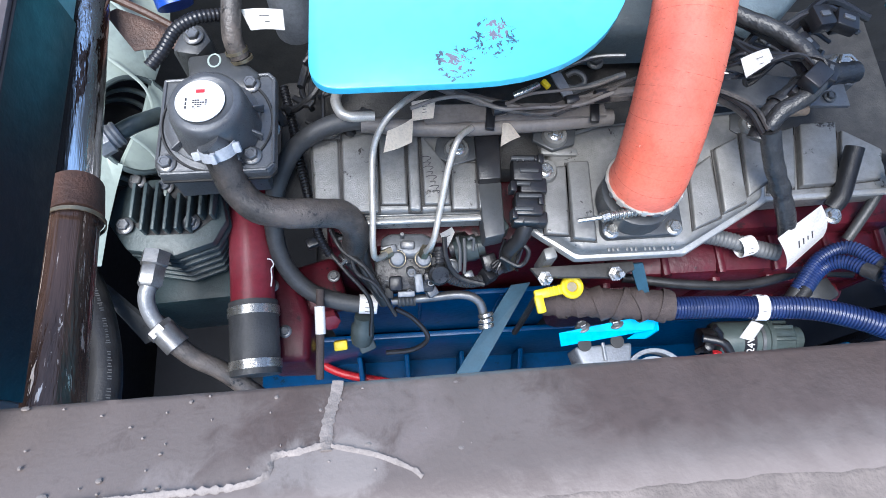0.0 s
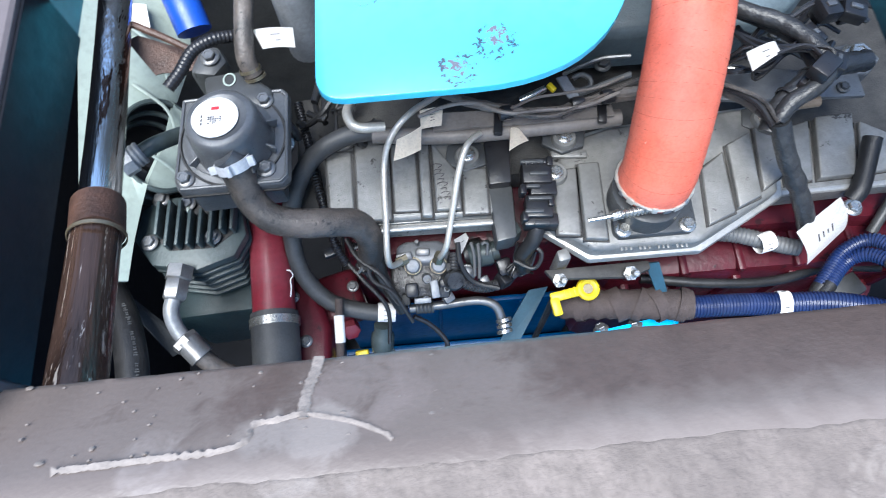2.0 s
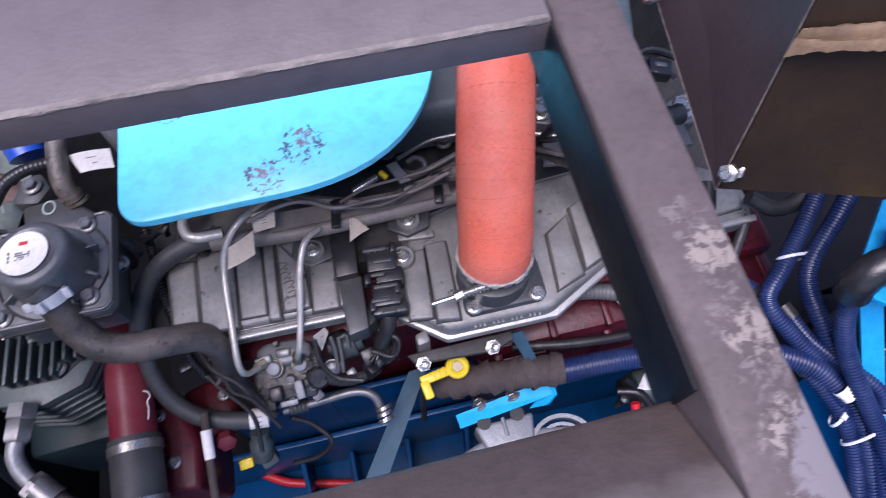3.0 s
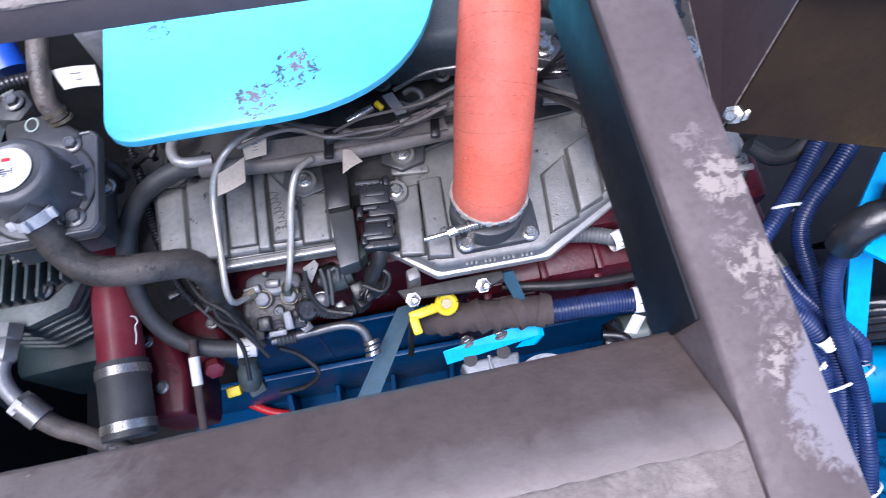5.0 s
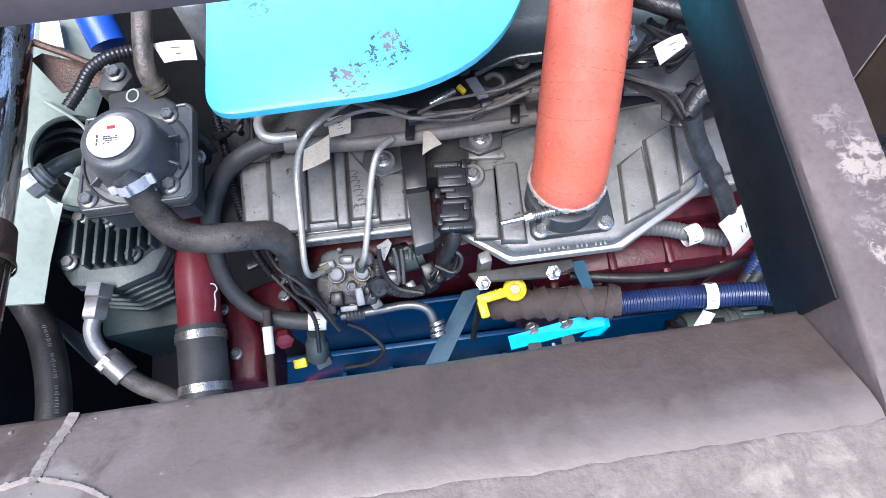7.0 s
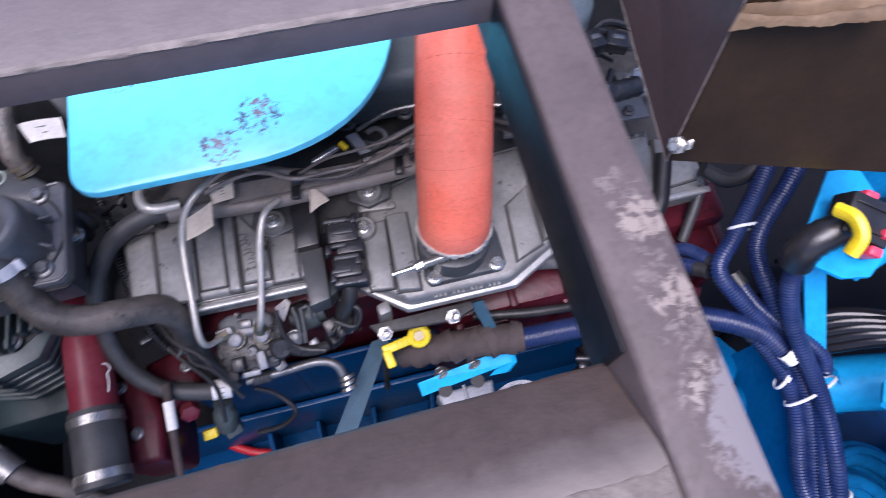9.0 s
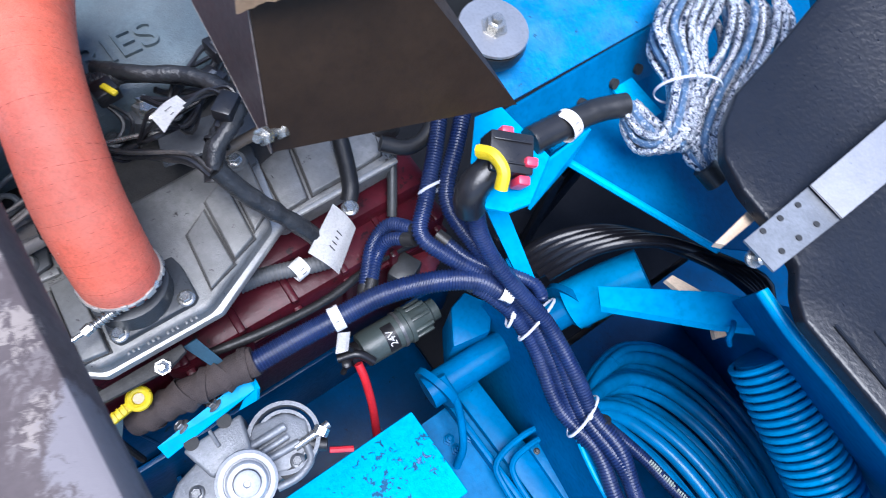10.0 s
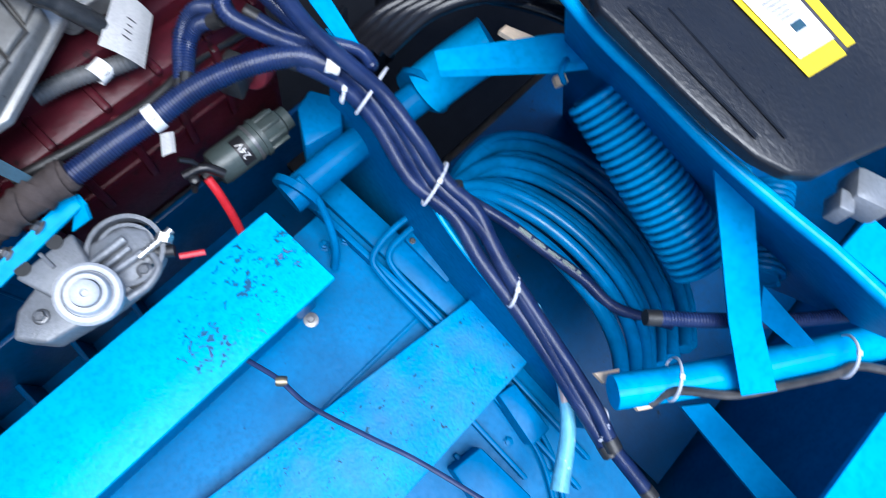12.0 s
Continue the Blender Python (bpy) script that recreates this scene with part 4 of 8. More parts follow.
for k in range(4):
    box(bm, V(0.181, 0.367, 1.036) + V(-0.012 + k * 0.008, 0, 0), (0.004, 0.006, 0.006), None, 0.001)
part("connector", bm, M_PLASTIC, ecu)
bm = bmesh.new()
box(bm, (0.180, 0.310, 1.015), (0.036, 0.032, 0.028), turn(0, 0, -4), 0.004)
box(bm, (0.181, 0.294, 1.010), (0.045, 0.018, 0.024), turn(0, 0, -4), 0.004)
part("connector", bm, M_PLASTIC, ecu)
bm = bmesh.new()
tube(bm, [(0.178, 0.291, 1.005), (0.172, 0.278, 0.990), (0.159, 0.267, 0.960), (0.164, 0.260, 0.930)], 0.010, 10, 0.005, lambda i, n: 1 + 0.1 * (i % 2))
part("cable_boot", bm, M_RUBBER, ecu)
bm = bmesh.new()
slab(bm, [(0.123, 0.318, 0.980), (0.148, 0.323, 0.980), (0.161, 0.295, 0.970), (0.140, 0.280, 0.970), (0.124, 0.292, 0.970)], 0.955, 0.985, 0.004)
part("lower_shield", bm, M_GREENGREY, ecu, "grey-green plastic shield")
for k in range(6):
    bm = bmesh.new()
    q = V((0.176, 0.368, 1.035)).lerp(V((0.171, 0.285, 1.026)), k / 5)
    box(bm, q + V(0.008 * (k % 2), 0, 0.002), (0.030 - 0.006 * (k % 3), 0.005, 0.006), turn(0, 0, -4), 0.0012)
    part("ridge", bm, M_DARKGREY, ecu)
for q in ((0.199, 0.368, 1.030), (0.160, 0.331, 1.030), (0.194, 0.313, 1.026), (0.160, 0.298, 1.020)):
    bm = bmesh.new()
    box(bm, q, (0.008, 0.014, 0.016), turn(0, 8, -4), 0.002)
    part("side_latch", bm, M_PLASTIC, ecu)

# orange charge hose
oh = thing("charge_hose", "orange silicone charge air hose rising from the manifold", "hose", (0.32, 0.30, 1.0))
line_o = [(0.320, 0.318, 1.05), (0.3219, 0.3260, 1.085), (0.33, 0.375, 1.15), (0.349, 0.455, 1.195), (0.37, 0.54, 1.20), (0.40, 0.66, 1.16)]
bm = bmesh.new()
tube(bm, line_o, 0.045, 36, 0.003, lambda i, n: 1.0 + 0.006 * (1 if i % 5 == 0 else 0) + 0.004 * noise.noise(V(i * 0.13, 0, 0)))
part("hose", bm, M_ORANGE, oh)
wl = curve_points(line_o, 0.0075)
for k in range(2, len(wl) - 2, 2):
    rng = random.Random(k)
    d = (wl[k + 1] - wl[k - 1]).normalized() + V(rng.uniform(-0.08, 0.08), rng.uniform(-0.08, 0.08), rng.uniform(-0.08, 0.08))
    bm = bmesh.new()
    tube(bm, ring_path(wl[k], d, 0.0449, 36), 0.0006, 5, 0.012, flat=0.6)
    part("wrap_edge", bm, M_WRAP, oh)
bm = bmesh.new()
lathe(bm, [(0.047, -0.03), (0.047, 0.0), (0.043, 0.002)], (0.3197, 0.3153, 1.035), (0.03, 0.1, 1), 32)
part("stub", bm, M_DARKGREY, oh, "grey metal stub under the hose")
bm = bmesh.new()
tube(bm, ring_path((0.320, 0.319, 1.056), (0.05, 0.2, 1), 0.0462, 48), 0.0020, 6, 0.004, lambda i, n: 1 + 0.5 * noise.noise(V(i * 0.5, 2, 2)), flat=1.4)
clamp = part("clamp_band", bm, M_PIPE, oh, "zinc plated spring clamp")
ring = frame_to((0.05, 0.2, 1))
for k in range(9):
    ang = radians(200 + 19 * k)
    bm = bmesh.new()
    box(bm, V(0.320, 0.319, 1.054) + ring @ V(0.0475 * math.cos(ang), 0.0475 * math.sin(ang), 0.002 * (k % 2)), (0.0035, 0.007 + 0.003 * (k % 3), 0.006 + 0.003 * (k % 2)), ring @ turn(0, 0, math.degrees(ang)), 0.0012)
    part("clamp_lug", bm, M_PIPE if k % 2 else M_NUT, clamp)
bm = bmesh.new()
tube(bm, [(0.232, 0.275, 1.050), (0.267, 0.277, 1.055)], 0.003, 8, 0.01)
tube(bm, [(0.267, 0.277, 1.055), (0.305, 0.280, 1.060)], 0.0062, 12, 0.0012, lambda i, n: 1.0 if i % 4 < 2 else 0.72)
tube(bm, [(0.305, 0.280, 1.060), (0.344, 0.286, 1.062)], 0.0045, 10, 0.01)
lathe(bm, [(0.0065, -0.005), (0.0065, 0.005)], (0.346, 0.287, 1.062), (0.2, -0.6, 0.6), 6)
lathe(bm, [(0.0065, -0.005), (0.0065, 0.005)], (0.265, 0.277, 1.055), (1, 0.25, 0.1), 6)
part("clamp_screw", bm, M_STEEL, oh, "long T-bolt with a spring")
bm = bmesh.new()
slab(bm, [(0.273, 0.273, 1.000), (0.279, 0.264, 1.000), (0.373, 0.265, 1.000), (0.381, 0.271, 1.000), (0.382, 0.316, 1.000), (0.378, 0.335, 1.000), (0.294, 0.338, 1.000), (0.276, 0.314, 1.000)], 1.0, 1.011, 0.003)
part("flange_plate", bm, M_DARKGREY, oh, "dark grey bolted flange plate")
bolt((0.285, 0.274, 1.011), oh, size=1.05)
bolt((0.368, 0.274, 1.011), oh, size=1.05)

# dipstick and its bracket
dip = thing("oil_dipstick", "bright yellow plastic oil dipstick handle with a finger ring", "dipstick", (0.227, 0.228, 0.860))
bm = bmesh.new()
c = V((0.254, 0.230, 0.905))
d = (V((0.207, 0.223, 0.900)) - c).normalized()
pts = ring_path(c, (0, -0.15, 1), 0.0118, 24)
tube(bm, pts, 0.0052, 8, 0.003)
box(bm, c + d * 0.034, (0.042, 0.014, 0.009), frame_to((0, -0.15, 1), d), 0.003)
box(bm, c + d * 0.05 + V(0.002, -0.014, 0), (0.013, 0.026, 0.010), frame_to((0, -0.15, 1), d), 0.003)
part("handle", bm, M_YELLOW, dip)
for k in range(3):
    bm = bmesh.new()
    box(bm, c + d * (0.020 + 0.007 * k) + V(0, 0, 0.005), (0.0022, 0.013, 0.003), frame_to((0, -0.15, 1), d), 0.0008)
    part("grip_ridge", bm, M_YELLOW, dip)
bm = bmesh.new()
lathe(bm, [(0.0085, 0), (0.0085, 0.002)], c + V(0, 0, -0.001), (0, -0.15, 1), 16)
part("ring_web", bm, M_BRASS, dip, "dull brass rivet in the ring")
bm = bmesh.new()
tube(bm, [c + d * 0.05, c + d * 0.055 + V(0, -0.01, -0.05), c + d * 0.06 + V(0, -0.02, -0.16)], 0.005, 8, 0.02)
part("guide_tube", bm, M_RUBBER, dip)
brk = thing("support_bracket", "dark steel support bracket bolted under the manifold", "bracket", (0.265, 0.255, 0.930))
bm = bmesh.new()
slab(bm, [(0.189, 0.250, 0.945), (0.333, 0.252, 0.945), (0.334, 0.240, 0.945), (0.306, 0.230, 0.945), (0.198, 0.236, 0.945)], 0.938, 0.945, 0.002)
part("plate", bm, M_GRIMESHADE, brk)
for q in ((0.208, 0.234, 0.955), (0.302, 0.233, 0.965)):
    bm = bmesh.new()
    lathe(bm, [(0.0105, 0.0), (0.0105, 0.003), (0.008, 0.003), (0.008, 0.011), (0.005, 0.012), (0.005, 0.024), (0.004, 0.025)], V(q) + V(0, 0, -0.012), (0.05, -0.35, 1), 6)
    part("stud_nut", bm, M_STEEL, brk, "zinc plated stud and nut")
bm = bmesh.new()
plane_sheet(bm, [(0.332, 0.253, 0.930), (0.351, 0.254, 0.930), (0.365, 0.218, 0.900), (0.350, 0.217, 0.900)], 0.004)
part("teal_strip", bm, M_TEAL, brk, "teal painted steel strip")

# main harness: brown tape, then navy conduit
h = thing("main_harness", "wiring harness in brown tape and navy corrugated conduit", "wiring", (0.458, 0.186, 0.890))
bm = bmesh.new()
tube(bm, [(0.228, 0.227, 0.840), (0.282, 0.214, 0.870), (0.342, 0.205, 0.885), (0.400, 0.197, 0.893)], 0.0215, 14, 0.006, lambda i, n: 1 + 0.12 * noise.noise(V(i * 0.6, 7, 1)) + 0.03 * (i % 3 == 0))
part("taped_section", bm, M_TAPE, h, "brown cloth tape wrap")
for k, (q, d, r) in enumerate((((0.252, 0.221, 0.852), (1, -0.2, 0.45), 0.0232), ((0.300, 0.211, 0.876), (1, 0.25, 0.3), 0.0238), ((0.330, 0.2065, 0.882), (1, -0.55, 0.1), 0.0236), ((0.352, 0.204, 0.886), (1, 0.35, 0.1), 0.0240), ((0.386, 0.199, 0.891), (1, -0.35, 0.1), 0.0232))):
    bm = bmesh.new()
    band(bm, q, d, r, 0.012 + 0.005 * (k % 2), 0.0014)
    part("tape_wrap", bm, M_TAPE, h)
main_pts = [(0.397, 0.194, 0.893), (0.462, 0.191, 0.897), (0.523, 0.186, 0.900), (0.593, 0.176, 0.915), (0.662, 0.149, 0.930), (0.716, 0.114, 0.935), (0.745, 0.067, 0.925)]
bm = bmesh.new()
ribbed(bm, main_pts, 0.0165, 0.0045, 14, 0.10)
part("conduit", bm, M_BLUECOND, h)
ax = V(main_pts[3]) - V(main_pts[1])
wrap_label("cable_label", (0.523, 0.186, 0.900), ax, 0.0175, 0.016, "white paper sleeve label on the navy conduit")
tag("loose_tag", [(0.515, 0.171, 0.885), (0.531, 0.163, 0.885), (0.515, 0.143, 0.875), (0.497, 0.149, 0.875)], "crumpled white paper tag under the conduit", 0, 0.006)

# starter motor
st = thing("starter_motor", "grey-green cast starter motor with voltage lettering and red cable", "starter motor", (0.62, 0.16, 0.62))
sa = V(0.999, -0.038, 0.0).normalized()
sc = V(0.629, 0.179, 0.66)
bm = bmesh.new()
lathe(bm, [(0.024, -0.068), (0.031, -0.065), (0.033, -0.056), (0.033, 0.024), (0.036, 0.025), (0.036, 0.033), (0.029, 0.034), (0.027, 0.058), (0.025, 0.062), (0.025, 0.074), (0.021, 0.078), (0.021, 0.092)], sc, sa, 28)
part("body", bm, M_STARTER, st)
for k in range(8):
    bm = bmesh.new()
    an = radians(45 * k + 10)
    box(bm, sc + sa * 0.052 + frame_to(sa) @ V(0.029 * math.cos(an), 0.029 * math.sin(an), 0), (0.007, 0.007, 0.040), frame_to(sa), 0.002)
    part("casting_rib", bm, M_STARTER, st)
bm = bmesh.new()
lathe(bm, [(0.018, -0.02), (0.022, -0.018), (0.022, 0.004), (0.018, 0.008)], sc - sa * 0.072, sa, 22)
part("end_cap", bm, M_PLASTIC, st, "black plastic end cap")
bm = bmesh.new()
band(bm, sc + sa * 0.012, sa, 0.0332, 0.006, 0.002, 28)
part("clamp_band", bm, M_NUT, st)
me = text_mesh("lettering", "24V", 0.019, 0.0006, M_WHITE)
for v in me.vertices:
    th = v.co.x / 0.034
    v.co = V(0.034 * math.sin(th), v.co.y, (0.034 + v.co.z) * math.cos(th))
out = V(0.12, -0.45, 0.88)
out = (out - sa * out.dot(sa)).normalized()
placed("lettering", me, Matrix.Translation(sc - sa * 0.012) @ Matrix((-sa.cross(out), -sa, out)).transposed().to_4x4(), st, "white stencilled voltage lettering")
bm = bmesh.new()
lm = Matrix.Translation(sc - sa * 0.012) @ Matrix((-sa.cross(out), -sa, out)).transposed().to_4x4()
rows = []
for k in range(13):
    th = 0.84 * (k / 6 - 1)
    rows.append([bm.verts.new(lm @ V(r * math.sin(th), y, r * math.cos(th))) for r, y in ((0.0325, -0.011), (0.0336, -0.011), (0.0336, 0.011), (0.0325, 0.011))])
for p, q in zip(rows, rows[1:]):
    for k in range(4):
        bm.faces.new((p[k], p[(k + 1) % 4], q[(k + 1) % 4], q[k]))
part("stencil_ground", bm, M_PLASTIC, st, "black painted ground behind the lettering")
bm = bmesh.new()
tube(bm, [(0.538, 0.152, 0.720), (0.536, 0.127, 0.700), (0.528, 0.088, 0.640), (0.510, 0.041, 0.580)], 0.0075, 12, 0.01)
part("positive_cable", bm, M_REDCABLE, st, "thick red battery cable")
bm = bmesh.new()
tube(bm, [(0.513, 0.175, 0.730), (0.544, 0.164, 0.735), (0.562, 0.141, 0.720)], 0.008, 10, 0.01)
tube(bm, [(0.511, 0.157, 0.700), (0.538, 0.172, 0.740), (0.522, 0.188, 0.760)], 0.005, 8, 0.01)
lathe(bm, [(0.009, 0), (0.009, 0.012), (0.006, 0.014)], (0.521, 0.161, 0.720), (0, 0, 1), 6)
part("terminal", bm, M_PLASTIC, st)

# hand primer fuel filter head
fp = thing("fuel_filter_head", "grey die-cast fuel filter head with a round hand primer", "fuel filter", (0.30, 0.06, 0.75))
bm = bmesh.new()
slab(bm, [(0.234, 0.124, 0.835), (0.273, 0.136, 0.835), (0.350, 0.136, 0.835), (0.399, 0.127, 0.835), (0.420, 0.101, 0.835), (0.410, 0.070, 0.835), (0.369, 0.048, 0.835), (0.318, 0.049, 0.835), (0.235, 0.065, 0.835), (0.208, 0.098, 0.835)], 0.79, 0.835, 0.006, 3)
part("head", bm, M_PUMP, fp)
bm = bmesh.new()
slab(bm, [(0.261, 0.154, 0.850), (0.348, 0.156, 0.850), (0.338, 0.102, 0.850), (0.277, 0.101, 0.850)], 0.80, 0.85, 0.005, 3)
part("mount_lug", bm, M_PUMP, fp)
for q in ((0.276, 0.156, 0.851), (0.325, 0.158, 0.851)):
    bm = bmesh.new()
    lathe(bm, [(0.010, -0.002), (0.010, 0.0012), (0.007, 0.0014)], q, (0, 0, 1), 18)
    part("slot", bm, M_GASKETGAP, fp, "black disc that paints a shaded slot")
bm = bmesh.new()
tube(bm, [(0.303, 0.157, 0.852), (0.304, 0.131, 0.852)], 0.0028, 8, 0.01)
part("casting_rib", bm, M_PUMP, fp)
for p, q, r in (((0.337, 0.109, 0.840), (0.389, 0.108, 0.840), 0.0065), ((0.338, 0.094, 0.840), (0.386, 0.094, 0.840), 0.0050), ((0.343, 0.082, 0.840), (0.395, 0.078, 0.840), 0.0060)):
    bm = bmesh.new()
    tube(bm, [p, q], r, 10, 0.01)
    part("casting_rib", bm, M_PUMP, fp)
bm = bmesh.new()
tube(bm, [(0.401, 0.069, 0.835), (0.396, 0.050, 0.835), (0.371, 0.040, 0.835), (0.341, 0.043, 0.835)], 0.006, 10, 0.006)
part("lobe_edge", bm, M_PUMP, fp)
bm = bmesh.new()
slab(bm, [(0.351, 0.055, 0.836), (0.385, 0.056, 0.836), (0.386, 0.044, 0.836), (0.353, 0.046, 0.836)], 0.836, 0.8372)
part("cavity", bm, M_GASKETGAP, fp, "black slab that paints a shaded cavity in the casting")
pc = V((0.314, 0.068, 0.870))
bm = bmesh.new()
lathe(bm, [(0.040, -0.03), (0.040, 0.0), (0.036, 0.004), (0.030, 0.004), (0.029, 0.0)], pc, (0.05, -0.25, 1), 30)
lathe(bm, [(0.027, 0.0), (0.027, 0.016), (0.024, 0.02), (0.018, 0.02), (0.017, 0.014), (0.0165, 0.03), (0.014, 0.032), (0.005, 0.032), (0.004, 0.028)], pc, (0.05, -0.25, 1), 30)
part("primer_knob", bm, M_KNOB, fp, "pale round stepped primer knob")
bm = bmesh.new()
band(bm, V((0.380, 0.096, 0.830)), (0, 0, 1), 0.045, 0.018, 0.006, 32)
part("bowl_rim", bm, M_PUMP, fp)
bm = bmesh.new()
band(bm, V((0.380, 0.097, 0.826)), (0, 0, 1), 0.034, 0.014, 0.005, 32)
part("bowl_rim", bm, M_PUMP, fp)
bm = bmesh.new()
tube(bm, [(0.386, 0.075, 0.840), (0.427, 0.076, 0.840), (0.441, 0.077, 0.840)], 0.006, 10, 0.005)
lathe(bm, [(0.011, -0.006), (0.011, 0.006)], (0.427, 0.074, 0.840), (0.8, 0.5, 0.1), 6)
part("outlet_union", bm, M_STEEL, fp, "zinc plated outlet union")
bm = bmesh.new()
tube(bm, [(0.405, 0.070, 0.830), (0.425, 0.055, 0.830)], 0.009, 10, 0.006)
part("outlet_elbow", bm, M_RUBBER, fp, "black outlet elbow")
bm = bmesh.new()
tube(bm, [(0.424, 0.048, 0.820), (0.453, 0.031, 0.815)], 0.0045, 8, 0.006)
part("signal_lead", bm, M_REDCABLE, fp, "short red lead")
for q in ((0.251, 0.097, 0.836), (0.380, 0.058, 0.836), (0.289, 0.065, 0.836)):
    bolt(q, fp, me=BOLT_GREY)
fb = thing("filter_bracket", "cyan painted steel angle bracket carrying the filter head", "bracket", (0.3, 0.18, 0.82))
bm = bmesh.new()
plane_sheet(bm, [(0.239, 0.174, 0.855), (0.380, 0.193, 0.860), (0.384, 0.184, 0.860), (0.380, 0.171, 0.855), (0.242, 0.156, 0.845)], 0.004)
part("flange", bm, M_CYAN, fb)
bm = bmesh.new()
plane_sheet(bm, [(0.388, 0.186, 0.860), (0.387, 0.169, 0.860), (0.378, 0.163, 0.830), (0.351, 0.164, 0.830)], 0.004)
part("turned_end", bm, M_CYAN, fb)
for q in ((0.276, 0.181, 0.853), (0.325, 0.183, 0.857)):
    bolt(q, fb, me=BOLT_GREY, axis=(-0.3, 0.6, 0.7), size=1.1)

sep = thing("oil_separator", "dark grey oil separator with round cap and square bolted flange", "oil separator", (-0.19, 0.4, 1.05))
fl = [(-0.260, 0.350, 1.095), (-0.254, 0.335, 1.095), (-0.131, 0.336, 1.095), (-0.1235, 0.344, 1.095), (-0.124, 0.460, 1.095), (-0.131, 0.468, 1.095), (-0.257, 0.462, 1.095)]
bm = bmesh.new()
slab(bm, fl, 1.082, 1.095, 0.003)
part("flange", bm, M_SLATE, sep)
bm = bmesh.new()
mid = sum((V(p) for p in fl), V(0, 0, 0)) / len(fl)
for k in range(len(fl)):
    p, q = V(fl[k]), V(fl[(k + 1) % len(fl)])
    p, q = mid + (p - mid) * 0.955, mid + (q - mid) * 0.955
    tube(bm, [p + V(0, 0, 0.0006), q + V(0, 0, 0.0006)], 0.0022, 8, 0.01)
part("rim_bead", bm, M_SLATE, sep, "raised bead round the flange")
bm = bmesh.new()
slab(bm, [mid + (V(p) - mid) * 0.985 - V(0, 0.003, 0) for p in fl], 1.0795, 1.0825)
part("gasket", bm, M_GASKETGAP, sep, "black gasket under the flange")
bm = bmesh.new()
tube(bm, ring_path((-0.191, 0.401, 1.0962), (0, 0, 1), 0.0635, 40), 0.0016, 6, 0.006)
part("groove", bm, M_GASKETGAP, sep, "black ring that paints the shaded groove round the cap")
for ang in (20, 110, 160, 215, 300, 340):
    d = V(math.cos(radians(ang)), math.sin(radians(ang)), 0)
    bm = bmesh.new()
    box(bm, V(-0.190, 0.396, 1.104) + d * 0.050, (0.014, 0.0035, 0.014), turn(0, 18, ang), 0.001)
    part("gusset_rib", bm, M_SLATE, sep)
bm = bmesh.new()
slab(bm, [(-0.264, 0.368, 1.075), (-0.258, 0.352, 1.075), (-0.146, 0.357, 1.075), (-0.146, 0.470, 1.075), (-0.263, 0.466, 1.075)], 1.0, 1.081, 0.003)
part("body", bm, M_SLATE, sep)
bm = bmesh.new()
cc = V((-0.196, 0.404, 1.095))
lathe(bm, [(0.055, 0), (0.055, 0.003), (0.050, 0.006), (0.046, 0.007)], cc, (0, 0, 1), 32)
part("cap_ring", bm, M_SLATE, sep)
bm = bmesh.new()
cap = V((-0.190, 0.397, 1.150))
lathe(bm, [(0.0490, -0.055), (0.0455, -0.045), (0.0440, -0.02), (0.0425, -0.010), (0.0405, -0.004), (0.0370, -0.0008), (0.0315, 0.0), (0.0300, -0.0012)], cap, (-0.02, 0.05, 1), 36)
part("cap", bm, M_SLATE, sep)
bm = bmesh.new()
lathe(bm, [(0.0268, 0.0), (0.0268, 0.001)], cap + V(-0.004, -0.001, 0.0002), (-0.02, 0.05, 1), 32)
lab = part("round_label", bm, M_WHITE, sep, "round white printed label")
bm = bmesh.new()
rng = random.Random(8)
for i in range(6):
    for j in range(6):
        if rng.random() < 0.62:
            box(bm, cap + V(-0.011 + i * 0.0027, -0.014 + j * 0.0027, 0.0014), (0.0022, 0.0018, 0.0004))
for k in range(3):
    box(bm, cap + V(-0.019, -0.009 + k * 0.005, 0.0014), (0.0018, 0.0036, 0.0004))
part("print", bm, M_INK, lab)
bm = bmesh.new()
box(bm, cap + V(-0.004, 0.011, 0.0014), (0.009, 0.004, 0.0005))
part("print", bm, M_REDCABLE, lab)
for q in ((-0.246, 0.350, 1.096), (-0.150, 0.356, 1.096), (-0.154, 0.451, 1.096)):
    bolt(q, sep, me=BOLT_GREY, size=1.1)
bm = bmesh.new()
sp = [(-0.188, 0.356, 1.135), (-0.180, 0.352, 1.120), (-0.181, 0.348, 1.100)]
tube(bm, sp, 0.0155, 16, 0.006)
part("spout", bm, M_SLATE, sep)

bh = thing("breather_hose", "dusty grey-brown rubber breather hose with a spring clip", "hose", (-0.169, 0.328, 1.000))
bm = bmesh.new()
tube(bm, [(-0.184, 0.358, 1.120), (-0.179, 0.343, 1.100), (-0.172, 0.325, 1.075), (-0.152, 0.307, 1.060), (-0.120, 0.302, 1.050), (-0.081, 0.306, 1.035), (-0.055, 0.310, 1.015), (-0.042, 0.302, 0.980), (-0.049, 0.289, 0.930)], 0.0185, 16, 0.006, lambda i, n: 1 + 0.03 * noise.noise(V(i * 0.2, 2, 0)))
part("hose", bm, M_DUSTYRUB, bh)
bm = bmesh.new()
ca = V((-0.182, 0.354, 1.118))
cx = V((-0.179, 0.343, 1.100)) - V((-0.184, 0.358, 1.120))
band(bm, ca, cx, 0.0198, 0.013, 0.0015)
rot = frame_to(cx)
box(bm, ca + rot @ V(0.0, 0.022, 0), (0.006, 0.010, 0.012), rot, 0.001)
